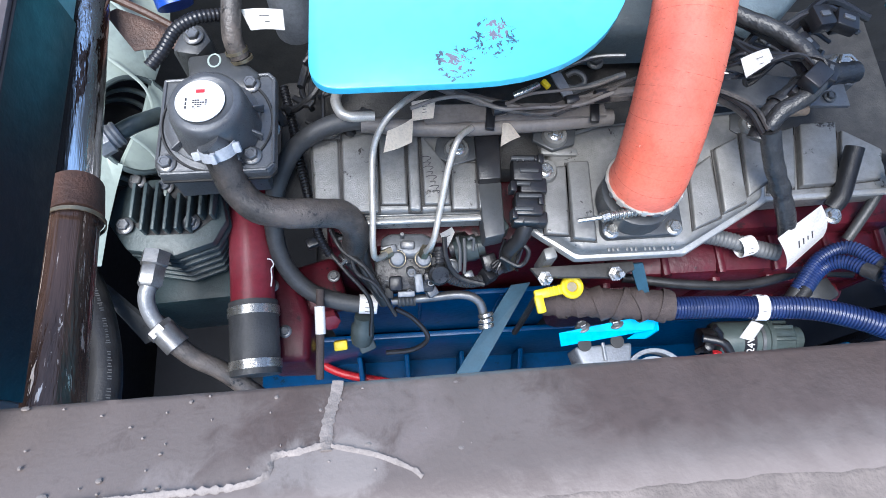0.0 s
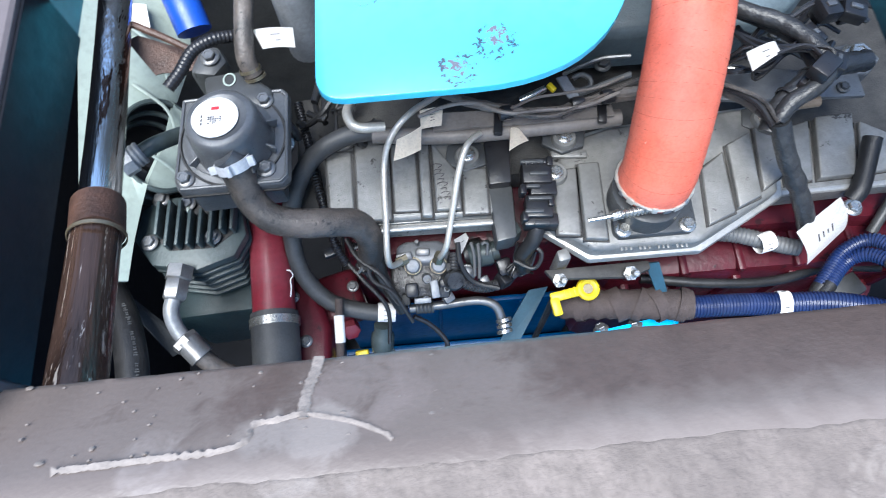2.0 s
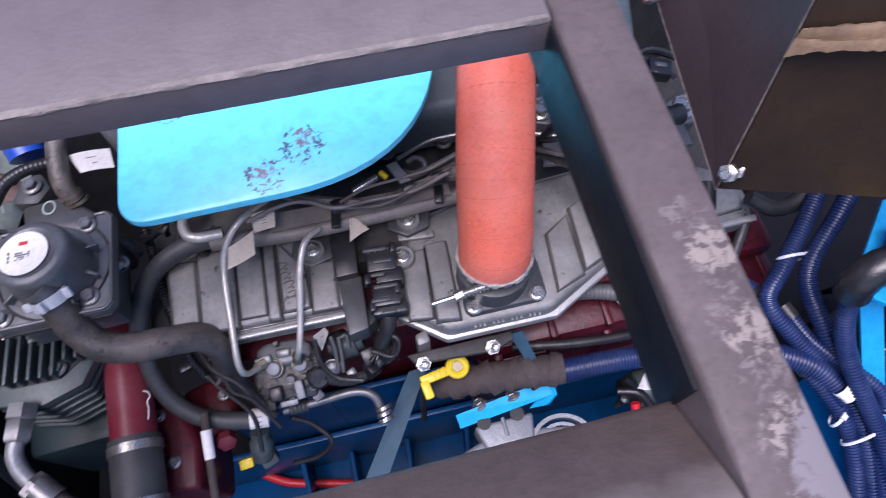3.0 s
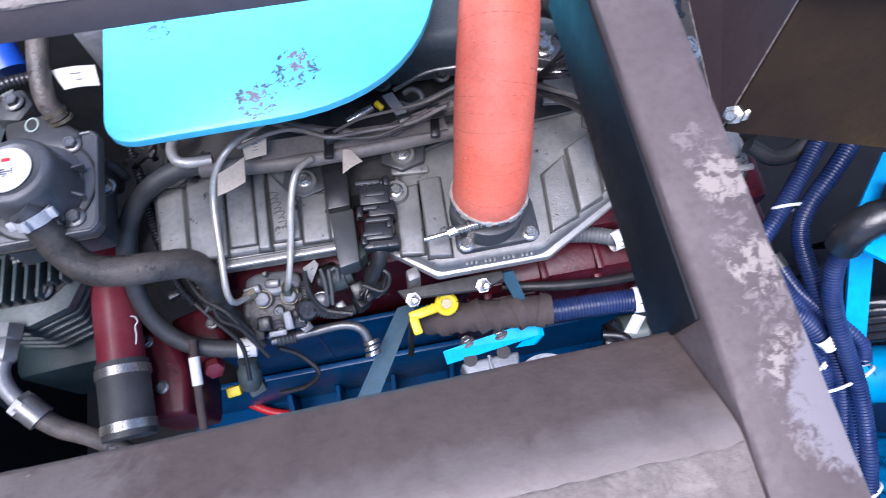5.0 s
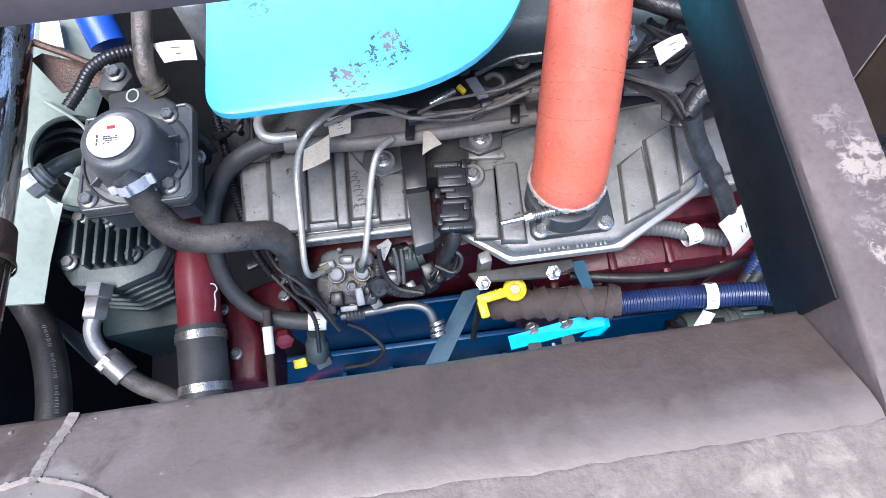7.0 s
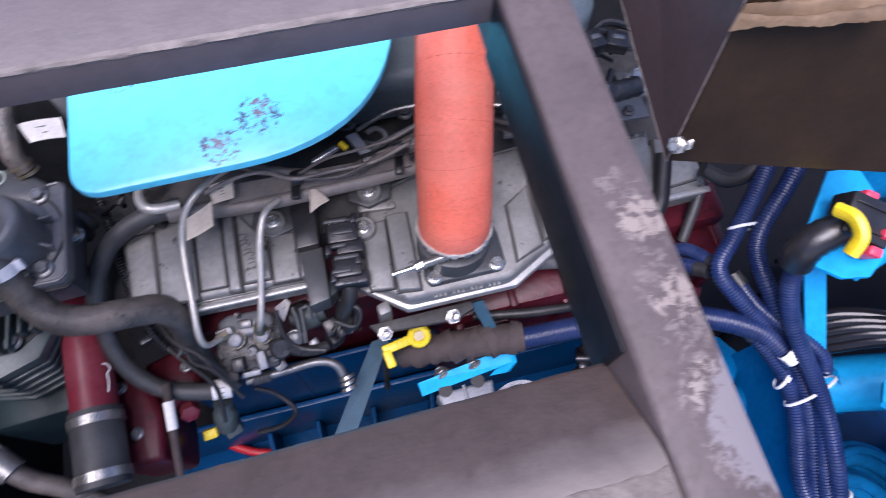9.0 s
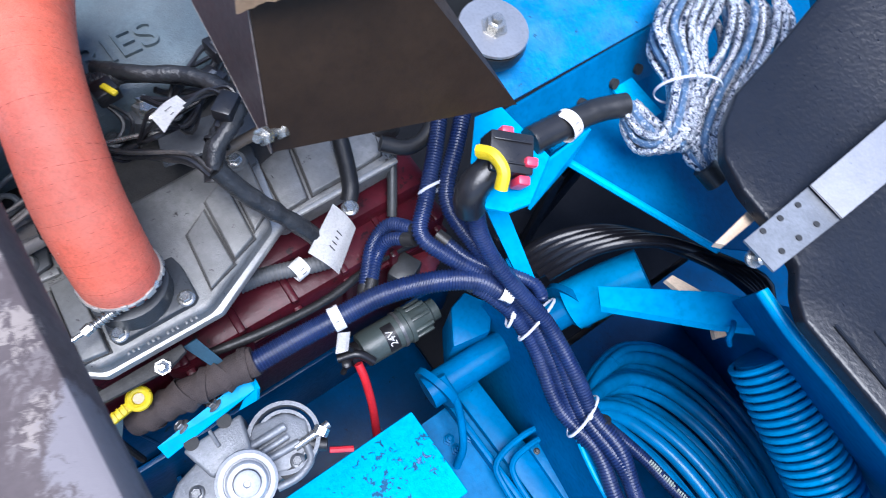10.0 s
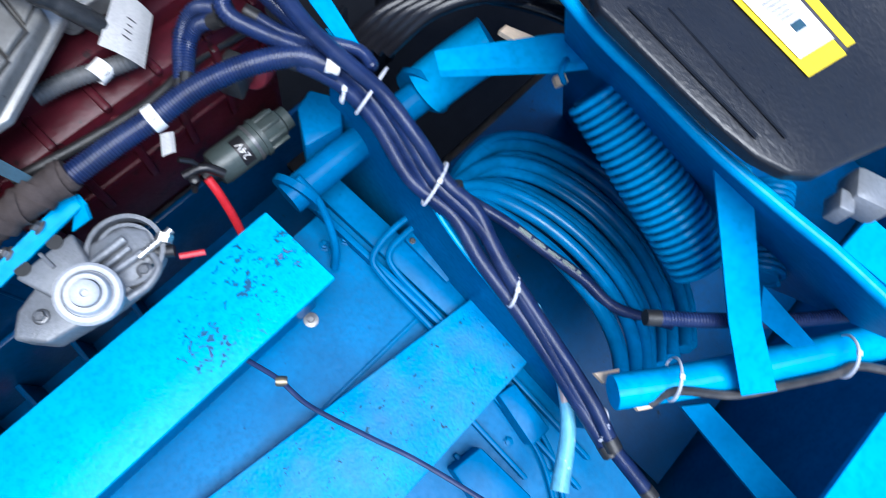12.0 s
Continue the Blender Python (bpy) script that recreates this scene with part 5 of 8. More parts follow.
box(bm, ca + rot @ V(0.022, 0.006, 0), (0.010, 0.005, 0.012), rot, 0.001)
box(bm, ca + rot @ V(-0.022, 0.006, 0), (0.012, 0.004, 0.010), rot, 0.001)
part("spring_clip", bm, M_KNOB, bh, "pale spring hose clip")

comp = thing("air_compressor", "grey-green finned air compressor with a steel elbow union", "compressor", (-0.28, 0.3, 0.7))
ct = V((-0.290, 0.350, 0.960))
bm = bmesh.new()
hx = [(-0.376, 0.343, 0.945), (-0.368, 0.387, 0.945), (-0.346, 0.404, 0.945), (-0.257, 0.407, 0.945), (-0.229, 0.386, 0.945), (-0.219, 0.339, 0.945), (-0.235, 0.308, 0.945), (-0.286, 0.291, 0.945), (-0.348, 0.303, 0.945)]
slab(bm, hx, 0.93, 0.945, 0.003)
part("cylinder_head", bm, M_GREENGREY, comp)
for k in range(8):
    x = -0.337 + 0.0148 * k
    top = 0.3905 if k not in (3, 4) else 0.374
    low = 0.322 if k in (1, 2, 3, 4, 5) else 0.340
    bm = bmesh.new()
    box(bm, (x, (top + low) / 2, 0.956), (0.0052, top - low, 0.022), turn(0, 0, -2), 0.0018)
    part("cooling_fin", bm, M_GREENGREY, comp)
# black sheet that stands for the shade in the fin gaps
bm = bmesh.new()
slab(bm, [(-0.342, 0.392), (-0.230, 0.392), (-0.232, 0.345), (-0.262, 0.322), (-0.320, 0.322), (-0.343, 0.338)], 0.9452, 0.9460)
part("fin_pocket", bm, M_GASKETGAP, comp, "black floor that paints the shade between the fins")
mid = sum((V(p) for p in hx), V(0, 0, 0)) / len(hx)
for k in range(5):
    bm = bmesh.new()
    s = 1.02 - 0.035 * k
    slab(bm, [(mid.x + (p[0] - mid.x) * s, mid.y + (p[1] - mid.y) * s - 0.004 * k) for p in hx], 0.917 - 0.017 * k, 0.923 - 0.017 * k, 0.002)
    part("cooling_fin", bm, M_GREENGREY, comp)
bm = bmesh.new()
slab(bm, [(mid.x + (p[0] - mid.x) * 0.82, mid.y + (p[1] - mid.y) * 0.82) for p in hx], 0.72, 0.93, 0.002)
part("cylinder", bm, M_GREENGREY, comp)
bm = bmesh.new()
box(bm, mid + V(0.0, -0.01, -0.20), (0.15, 0.17, 0.18), turn(0, 0, 3), 0.012)
part("crankcase", bm, M_CRANK, comp, "dark teal crankcase below the fins")
bm = bmesh.new()
box(bm, (-0.326, 0.276, 0.800), (0.06, 0.016, 0.003), turn(35, 0, 4), 0.001)
part("nameplate", bm, M_DARKGREY, comp)
bm = bmesh.new()
for k in range(9):
    box(bm, V((-0.347, 0.276, 0.803)).lerp(V((-0.298, 0.274, 0.803)), k / 8), (0.0035 if k % 3 else 0.0015, 0.004, 0.001), turn(35, 0, 4))
part("plate_print", bm, M_KNOB, comp, "small worn pale lettering")
for q in ((-0.351, 0.335, 0.950), (-0.264, 0.336, 0.950), (-0.340, 0.400, 0.950), (-0.302, 0.390, 0.950)):
    bolt(q, comp, me=BOLT_GREY, size=1.15)
bm = bmesh.new()
e0 = V((-0.306, 0.296, 0.950))
e1 = V((-0.311, 0.259, 0.950))
lathe(bm, [(0.0185, 0), (0.0185, 0.018), (0.016, 0.02)], e0, e1 - e0, 6)
lathe(bm, [(0.0155, 0.02), (0.0165, 0.022), (0.0165, 0.044), (0.013, 0.048)], e0, e1 - e0, 6)
part("union_nut", bm, M_NUT, comp, "steel hex union")
bm = bmesh.new()
tube(bm, [e1, (-0.317, 0.236, 0.945), (-0.313, 0.215, 0.935), (-0.300, 0.195, 0.925)], 0.0105, 16, 0.004)
part("elbow", bm, M_PUMP, comp, "dull grey steel elbow pipe")
bm = bmesh.new()
tube(bm, [(-0.302, 0.198, 0.925), (-0.283, 0.176, 0.915)], 0.0175, 14, 0.006)
lathe(bm, [(0.014, -0.004), (0.019, -0.002), (0.019, 0.008), (0.015, 0.010)], (-0.305, 0.199, 0.925), (0.6, -0.6, -0.2), 6)
part("hose_ferrule", bm, M_NUT, comp)
bm = bmesh.new()
tube(bm, [(-0.285, 0.178, 0.915), (-0.266, 0.162, 0.900), (-0.233, 0.145, 0.880), (-0.191, 0.112, 0.850)], 0.013, 12, 0.01)
part("delivery_hose", bm, M_DUSTYRUB, comp)

# red coolant pipe with sleeve
rp = thing("coolant_pipe", "red enamelled coolant pipe joined to a black rubber sleeve", "pipe", (-0.198, 0.232, 0.880))
pa, pb2 = V((-0.199, 0.361, 0.900)), V((-0.192, 0.222, 0.890))
bm = bmesh.new()
tube(bm, [V((-0.204, 0.434, 0.900)), pa, pb2], 0.030, 24, 0.02)
part("pipe", bm, M_REDPIPE, rp)
bm = bmesh.new()
tube(bm, [(-0.169, 0.290, 0.918), (-0.164, 0.289, 0.916), (-0.161, 0.282, 0.914), (-0.164, 0.276, 0.916), (-0.163, 0.264, 0.915), (-0.164, 0.251, 0.915)], 0.001, 5, 0.003, flat=0.4)
part("chalk_mark", bm, M_WHITE, rp, "white chalk scribble")
bm = bmesh.new()
tube(bm, [pb2 - (pb2 - pa) * 0.1, pb2 + (pb2 - pa) * 0.28, pb2 + (pb2 - pa) * 0.62], 0.0335, 24, 0.01)
part("rubber_sleeve", bm, M_HOSE, rp)
for s in (0.0, 0.52):
    bm = bmesh.new()
    q = pb2 + (pb2 - pa) * s
    band(bm, q, pb2 - pa, 0.034, 0.012, 0.0014, 32)
    rot = frame_to(pb2 - pa)
    for k in range(8):
        ang = -2.3 + k * 0.13
        box(bm, q + rot @ V(0.0357 * math.cos(ang), 0.0357 * math.sin(ang), 0), (0.001, 0.002, 0.009), rot @ turn(0, 0, math.degrees(ang)))
    box(bm, q + rot @ V(0.0, -0.039, 0.0), (0.016, 0.008, 0.012), rot, 0.002)
    part("worm_clamp", bm, M_STEEL, rp, "stainless worm drive clamp")
rc = thing("water_housing", "red cast water housing behind the coolant pipe", "housing", (-0.161, 0.241, 0.820))
bm = bmesh.new()
slab(bm, [(-0.193, 0.344, 0.850), (-0.147, 0.301, 0.850), (-0.119, 0.221, 0.850), (-0.121, 0.157, 0.850), (-0.199, 0.159, 0.850)], 0.70, 0.85, 0.012, 3)
part("housing", bm, M_RED, rc)
for q in ((-0.175, 0.270, 0.851), (-0.156, 0.201, 0.851), (-0.088, 0.286, 0.830)):
    bolt(q, rc, me=BOLT_GREY, size=0.9)
bm = bmesh.new()
box(bm, (-0.111, 0.275, 0.800), (0.07, 0.08, 0.05), turn(0, 0, 15), 0.012, 3)
part("boss", bm, M_RED, rc)
bm = bmesh.new()
lathe(bm, [(0.014, 0), (0.014, 0.02), (0.010, 0.022)], (-0.099, 0.233, 0.800), (0.2, -0.6, 0.5), 6)
part("plug", bm, M_REDPIPE, rc)

# looped fuel hose with a metal pipe tail
lh = thing("fuel_hose", "black rubber fuel hose looping down to a grey metal pipe", "hose", (-0.140, 0.263, 0.860))
bm = bmesh.new()
lp = [(-0.013, 0.438, 1.030), (-0.065, 0.431, 1.030), (-0.114, 0.412, 1.010), (-0.145, 0.372, 0.980), (-0.159, 0.337, 0.930), (-0.151, 0.290, 0.890), (-0.117, 0.255, 0.860), (-0.063, 0.239, 0.845), (-0.027, 0.237, 0.840)]
tube(bm, lp, 0.0128, 14, 0.008)
part("hose", bm, M_HOSE, lh)
bm = bmesh.new()
tube(bm, [(-0.002, 0.240, 0.840), (0.052, 0.242, 0.840), (0.104, 0.244, 0.840), (0.129, 0.233, 0.835), (0.137, 0.211, 0.820)], 0.0068, 12, 0.006)
part("metal_pipe", bm, M_NUT, lh)
bm = bmesh.new()
tube(bm, [(0.007, 0.241, 0.840), (0.034, 0.241, 0.840)], 0.0105, 12, 0.002, lambda i, n: 1 if i % 3 else 0.9)
part("crimp_sleeve", bm, M_DARKGREY, lh)
bm = bmesh.new()
for k in range(3):
    band(bm, V(0.138, 0.215, 0.822) + V(0.001, -0.008 * k, -0.003 * k), (0.2, -1, -0.3), 0.011, 0.005, 0.001)
part("hose_clip", bm, M_STEEL, lh)
wrap_label("hose_label", (-0.037, 0.237, 0.842), V(lp[8]) - V(lp[7]), 0.0135, 0.026, "white paper sleeve label on the fuel hose")

# fuel pump
pump = thing("fuel_pump", "small dusty metal fuel pump with round outlet unions below the manifold", "fuel pump", (0.016, 0.289, 0.850))
bm = bmesh.new()
box(bm, (0.019, 0.269, 0.885), (0.085, 0.05, 0.05), turn(20, 0, -4), 0.006)
lathe(bm, [(0.016, 0), (0.016, 0.03), (0.012, 0.034)], (0.061, 0.268, 0.900), (0.2, -0.5, 0.8), 18)
lathe(bm, [(0.02, 0), (0.02, 0.026), (0.014, 0.03)], (0.086, 0.298, 0.900), (1, 0.1, 0.2), 18)
part("body", bm, M_BRONZE, pump)
bm = bmesh.new()
slab(bm, [(-0.012, 0.309), (0.002, 0.316), (0.048, 0.314), (0.062, 0.305), (0.064, 0.288), (0.052, 0.280), (0.004, 0.281), (-0.012, 0.290)], 0.905, 0.928, 0.006, 3)
part("top_flange", bm, M_PUMP, pump, "grey cast top flange")
for q in ((0.010, 0.279, 0.922), (0.046, 0.277, 0.922)):
    bm = bmesh.new()
    lathe(bm, [(0.0135, -0.02), (0.0135, 0.002), (0.0115, 0.005), (0.0105, 0.012), (0.0085, 0.015), (0.005, 0.016)], q, (0, -0.3, 0.95), 18)
    part("outlet_boss", bm, M_PUMP, pump)
    bm = bmesh.new()
    lathe(bm, [(0.0118, 0.004), (0.0124, 0.0055), (0.0118, 0.007)], q, (0, -0.3, 0.95), 18)
    part("sealing_ring", bm, M_BRASS, pump, "copper sealing ring")
bm = bmesh.new()
lathe(bm, [(0.0035, 0), (0.0035, 0.014), (0.0028, 0.016)], (0.018, 0.309, 0.927), (0, -0.1, 1), 10)
part("stud", bm, M_NUT, pump)
bm = bmesh.new()
lathe(bm, [(0.017, -0.02), (0.018, -0.018), (0.018, 0.012), (0.014, 0.013), (0.014, 0.022)], (0.111, 0.292, 0.915), (1, 0.15, 0.15), 20)
part("metering_valve", bm, M_GREENGREY, pump, "dark cylindrical metering valve")
bm = bmesh.new()
lathe(bm, [(0.013, -0.006), (0.013, 0.004), (0.008, 0.006)], (0.085, 0.268, 0.905), (0, -0.5, 0.85), 18)
part("blank_plug", bm, M_NUT, pump, "pale round blanking plug")
for q, s, r in (((0.033, 0.257, 0.890), (0.02, 0.014, 0.02), 10), ((0.055, 0.242, 0.885), (0.016, 0.02, 0.018), 30), ((0.050, 0.276, 0.910), (0.024, 0.012, 0.016), -8), ((0.110, 0.253, 0.900), (0.014, 0.02, 0.016), 20), ((0.025, 0.296, 0.930), (0.02, 0.012, 0.012), -5)):
    bm = bmesh.new()
    box(bm, q, s, turn(18, 0, r), 0.003)
    part("fitting", bm, M_NUT, pump)
for q, r in (((0.028, 0.262, 0.915), 0.007), ((0.010, 0.249, 0.900), 0.0055), ((0.040, 0.250, 0.900), 0.006), ((-0.006, 0.255, 0.895), 0.005), ((0.056, 0.250, 0.900), 0.0055), ((0.024, 0.240, 0.895), 0.0045)):
    bm = bmesh.new()
    lathe(bm, [(r, -0.010), (r, 0.008), (r * 0.8, 0.010), (r * 0.55, 0.010), (r * 0.5, 0.004)], q, (0.1 * math.sin(q[0] * 90), -0.45, 0.9), 14)
    part("nozzle", bm, M_NUT, pump)


def fitting_box(q, s, r, material, name):
    bm = bmesh.new()
    box(bm, q, s, turn(18, 0, r), min(s) * 0.2)
    part(name, bm, material, pump)


for q, s, r, m in (((-0.001, 0.289, 0.935), (0.022, 0.012, 0.010), 10, M_NUT), ((0.006, 0.247, 0.912), (0.018, 0.020, 0.018), 0, M_PLASTIC), ((0.038, 0.246, 0.912), (0.012, 0.026, 0.014), 5, M_PUMP),
                   ((0.053, 0.253, 0.915), (0.016, 0.012, 0.014), 0, M_PLASTIC), ((0.063, 0.267, 0.925), (0.014, 0.022, 0.012), 0, M_GASKETGAP), ((0.020, 0.234, 0.900), (0.024, 0.008, 0.010), 0, M_PUMP),
                   ((-0.004, 0.237, 0.900), (0.012, 0.016, 0.012), 0, M_GASKETGAP), ((0.138, 0.268, 0.920), (0.020, 0.024, 0.018), 15, M_PLASTIC), ((0.150, 0.257, 0.920), (0.014, 0.014, 0.014), 35, M_PLASTIC)):
    fitting_box(q, s, r, m, "fitting")
for pts, m in (([(0.103, 0.298, 0.940), (0.103, 0.275, 0.935), (0.101, 0.252, 0.925)], M_GREYHOSE), ([(0.093, 0.299, 0.945), (0.096, 0.282, 0.940), (0.095, 0.255, 0.928)], M_GREYHOSE), ([(0.107, 0.293, 0.950), (0.115, 0.295, 0.950), (0.114, 0.280, 0.940)], M_GREYHOSE),
               ([(0.156, 0.287, 0.960), (0.150, 0.267, 0.945), (0.160, 0.256, 0.940), (0.174, 0.268, 0.950), (0.171, 0.284, 0.960)], M_PLASTIC), ([(0.163, 0.285, 0.962), (0.157, 0.262, 0.950), (0.170, 0.256, 0.945), (0.179, 0.274, 0.955)], M_PLASTIC),
               ([(-0.053, 0.311, 0.950), (-0.042, 0.278, 0.935), (-0.025, 0.251, 0.910), (-0.012, 0.236, 0.890)], M_HOSE), ([(-0.072, 0.301, 0.950), (-0.055, 0.301, 0.955), (-0.058, 0.279, 0.940), (-0.066, 0.273, 0.930)], M_GREYHOSE)):
    bm = bmesh.new()
    tube(bm, pts, 0.0024 if m is not M_HOSE else 0.006, 8, 0.005)
    part("lead", bm, m, pump)
bm = bmesh.new()
lathe(bm, [(0.0115, -0.004), (0.0115, 0.003), (0.009, 0.005)], (0.085, 0.263, 0.915), (0, -0.4, 0.9), 16)
part("end_plug", bm, M_NUT, pump)
pw = thing("pump_wiring", "black corrugated sensor lead with white tag at the fuel pump", "wiring", (0.092, 0.254, 0.900))
bm = bmesh.new()
ribbed(bm, [(0.069, 0.290, 0.930), (0.067, 0.266, 0.925), (0.081, 0.250, 0.915), (0.107, 0.245, 0.905), (0.127, 0.248, 0.900)], 0.0085, 0.004, 10)
part("lead", bm, M_GREYCOND, pw)
bm = bmesh.new()
box(bm, (0.138, 0.256, 0.900), (0.022, 0.022, 0.022), turn(0, 20, 30), 0.004)
box(bm, (0.112, 0.291, 0.910), (0.026, 0.03, 0.022), turn(0, 10, 5), 0.004)
part("connector", bm, M_PLASTIC, pw)
tag("lead_tag", [(0.070, 0.305, 0.945), (0.087, 0.314, 0.945), (0.091, 0.308, 0.940), (0.078, 0.285, 0.935)], "small white tag on the sensor lead", 1, 0.002)
bm = bmesh.new()
for k in range(7):
    o = V(0.003 * (k % 3), 0.002 * k, 0.004 * math.sin(k * 2.1))
    tube(bm, [V((0.166, 0.273, 0.940)) + o, V((0.145, 0.263, 0.930)) - o, V((0.160, 0.255, 0.910)) + o, V((0.177, 0.266, 0.920)) - o], 0.0018, 6, 0.006)
single("sensor_wires", bm, M_PLASTIC, "tangle of thin black sensor wires by the manifold foot", "wiring")

# leads left of the pump
bm = bmesh.new()
ribbed(bm, [(-0.137, 0.519, 0.985), (-0.125, 0.460, 0.975), (-0.116, 0.407, 0.970), (-0.106, 0.360, 0.965), (-0.096, 0.315, 0.940), (-0.083, 0.290, 0.920)], 0.0066, 0.0046, 10, 0.18)
single("wiring_conduit", bm, M_PLASTIC, "dark grey corrugated conduit running down past the manifold", "wiring")
bm = bmesh.new()
tube(bm, [(-0.074, 0.313, 0.940), (-0.057, 0.306, 0.930), (-0.062, 0.286, 0.920)], 0.004, 8, 0.006)
tube(bm, [(-0.068, 0.290, 0.920), (-0.043, 0.265, 0.900), (-0.017, 0.240, 0.870)], 0.0055, 8, 0.006)
box(bm, (-0.104, 0.306, 0.930), (0.02, 0.014, 0.014), turn(0, 0, 20), 0.003)
box(bm, (-0.059, 0.284, 0.925), (0.018, 0.018, 0.014), turn(0, 0, 40), 0.003)
single("temperature_sensor_lead", bm, M_PLASTIC, "black sensor lead with small connectors over the red housing", "wiring")
bm = bmesh.new()
tube(bm, [(-0.033, 0.313, 0.970), (-0.036, 0.279, 0.930), (-0.025, 0.253, 0.890), (-0.011, 0.233, 0.860)], 0.009, 10, 0.008)
single("drain_hose", bm, M_RUBBER, "thin black rubber hose beside the fuel pump", "hose")
ps = thing("pressure_sensor", "dark grey pressure sensor with a yellow lock and cable", "sensor", (-0.057, 0.214, 0.800))
bm = bmesh.new()
lathe(bm, [(0.016, -0.03), (0.018, -0.02), (0.018, 0.0), (0.014, 0.006), (0.014, 0.02)], (-0.048, 0.213, 0.800), (0.1, 0.5, 0.6), 16)
box(bm, (-0.046, 0.193, 0.770), (0.026, 0.022, 0.03), turn(30, 0, 20), 0.004)
part("body", bm, M_GREENGREY, ps)
bm = bmesh.new()
box(bm, (-0.088, 0.197, 0.740), (0.022, 0.016, 0.014), turn(20, 0, 5), 0.003)
part("lock_clip", bm, M_YELLOW, ps, "yellow-green lock clip")
bm = bmesh.new()
tube(bm, [(0.003, 0.233, 0.820), (0.029, 0.221, 0.800), (0.051, 0.194, 0.780), (0.028, 0.180, 0.760), (-0.015, 0.179, 0.750)], 0.004, 8, 0.006)
part("cable", bm, M_PLASTIC, ps)
dr = thing("drain_valve", "thin rod with a white printed sleeve by the housing", "rod", (-0.106, 0.194, 0.850))
bm = bmesh.new()
tube(bm, [(-0.102, 0.253, 0.880), (-0.105, 0.192, 0.860), (-0.110, 0.134, 0.830)], 0.006, 10, 0.02)
part("rod", bm, M_TAPE, dr)
bm = bmesh.new()
tube(bm, [(-0.104, 0.230, 0.872), (-0.104, 0.192, 0.862)], 0.0075, 12, 0.01)
part("sleeve", bm, M_WHITE, dr)

# diagonal strap
bm = bmesh.new()
plane_sheet(bm, [(0.186, 0.266, 0.800), (0.217, 0.269, 0.800), (0.123, 0.130, 0.740), (0.087, 0.132, 0.740)], 0.003)
single("flat_hose", bm, M_TEAL, "dark teal flat rubber strap running down behind the harness", "strap")

# ---- cyan lid ----
lid = thing("air_filter_lid", "bright cyan painted steel lid with rounded corners and scuffs", "lid", (0.1, 0.5, 1.19))
def rounded(cs, rs, n=8):
    out = []
    m = len(cs)
    for i, c in enumerate(cs):
        c = V(c)
        a = (V(cs[i - 1]) - c).normalized()
        b = (V(cs[(i + 1) % m]) - c).normalized()
        r = rs[i]
        p0, p1 = c + a * r, c + b * r
        for k in range(n + 1):
            t = k / n
            out.append(p0 * (1 - t) ** 2 + c * 2 * t * (1 - t) + p1 * t * t)
    return out


out = rounded([(-0.071, 0.373, 1.200), (0.268, 0.378, 1.200), (0.347, 0.840, 1.200), (-0.067, 0.851, 1.200)], [0.035, 0.17, 0.03, 0.03], 12)
bm = bmesh.new()
slab(bm, out, 1.190, 1.2, 0.0018, 2)
part("panel", bm, M_CYANLID, lid)
bm = bmesh.new()
lathe(bm, [(0.06, 0.0), (0.06, 0.10), (0.05, 0.104)], (0.12, 0.62, 1.085), (0, 0, 1), 24)
part("stand", bm, M_RUBBER, lid, "black stand under the lid")

# thin leads round the injection pump and down the end of the manifold
for line, r in (([(-0.078, 0.315, 0.955), (-0.063, 0.287, 0.950), (-0.033, 0.261, 0.945), (-0.012, 0.228, 0.920)], 0.0036),
                ([(-0.080, 0.289, 0.925), (-0.060, 0.264, 0.920), (-0.031, 0.228, 0.900), (-0.033, 0.186, 0.860)], 0.0032),
                ([(-0.052, 0.279, 0.950), (-0.045, 0.256, 0.940), (-0.020, 0.239, 0.935), (0.004, 0.204, 0.900)], 0.0028),
                ([(0.160, 0.281, 0.985), (0.182, 0.263, 0.980), (0.172, 0.247, 0.965), (0.147, 0.260, 0.965)], 0.0030),
                ([(0.074, 0.293, 0.965), (0.076, 0.265, 0.955), (0.092, 0.243, 0.940), (0.126, 0.232, 0.935)], 0.0034)):
    bm = bmesh.new()
    tube(bm, line, r, 8, 0.005)
    single("wiring_lead", bm, M_RUBBER, "thin black wiring lead beside the injection pump", "cable", "engine leads")

# pale dusty wires weaving along the fuel rail
for k, line in enumerate(([(0.035, 0.409, 1.100), (0.072, 0.423, 1.097), (0.106, 0.422, 1.099), (0.142, 0.400, 1.107), (0.186, 0.405, 1.099), (0.238, 0.408, 1.096), (0.287, 0.426, 1.092)],
                          [(0.090, 0.435, 1.092), (0.125, 0.413, 1.100), (0.155, 0.398, 1.104), (0.202, 0.396, 1.100), (0.254, 0.418, 1.094), (0.292, 0.434, 1.090)],
                          [(0.149, 0.408, 1.104), (0.182, 0.429, 1.090), (0.222, 0.436, 1.085), (0.266, 0.441, 1.085), (0.299, 0.453, 1.085)])):
    bm = bmesh.new()
    tube(bm, line, 0.0026 - 0.0003 * k, 8, 0.004)
    single("rail_wire", bm, M_DUSTYRUB if k == 1 else M_RAIL, "thin dusty wire woven along the fuel rail", "cable", "rail wires")

# ---- blue chassis ----
deck = thing("chassis_deck", "blue painted steel chassis deck with welded seams", "chassis", (0.3, -0.2, 0.55), kind="structure")
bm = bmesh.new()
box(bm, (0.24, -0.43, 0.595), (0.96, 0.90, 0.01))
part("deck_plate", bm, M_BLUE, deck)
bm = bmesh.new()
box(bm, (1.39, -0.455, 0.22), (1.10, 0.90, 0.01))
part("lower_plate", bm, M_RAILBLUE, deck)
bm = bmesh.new()
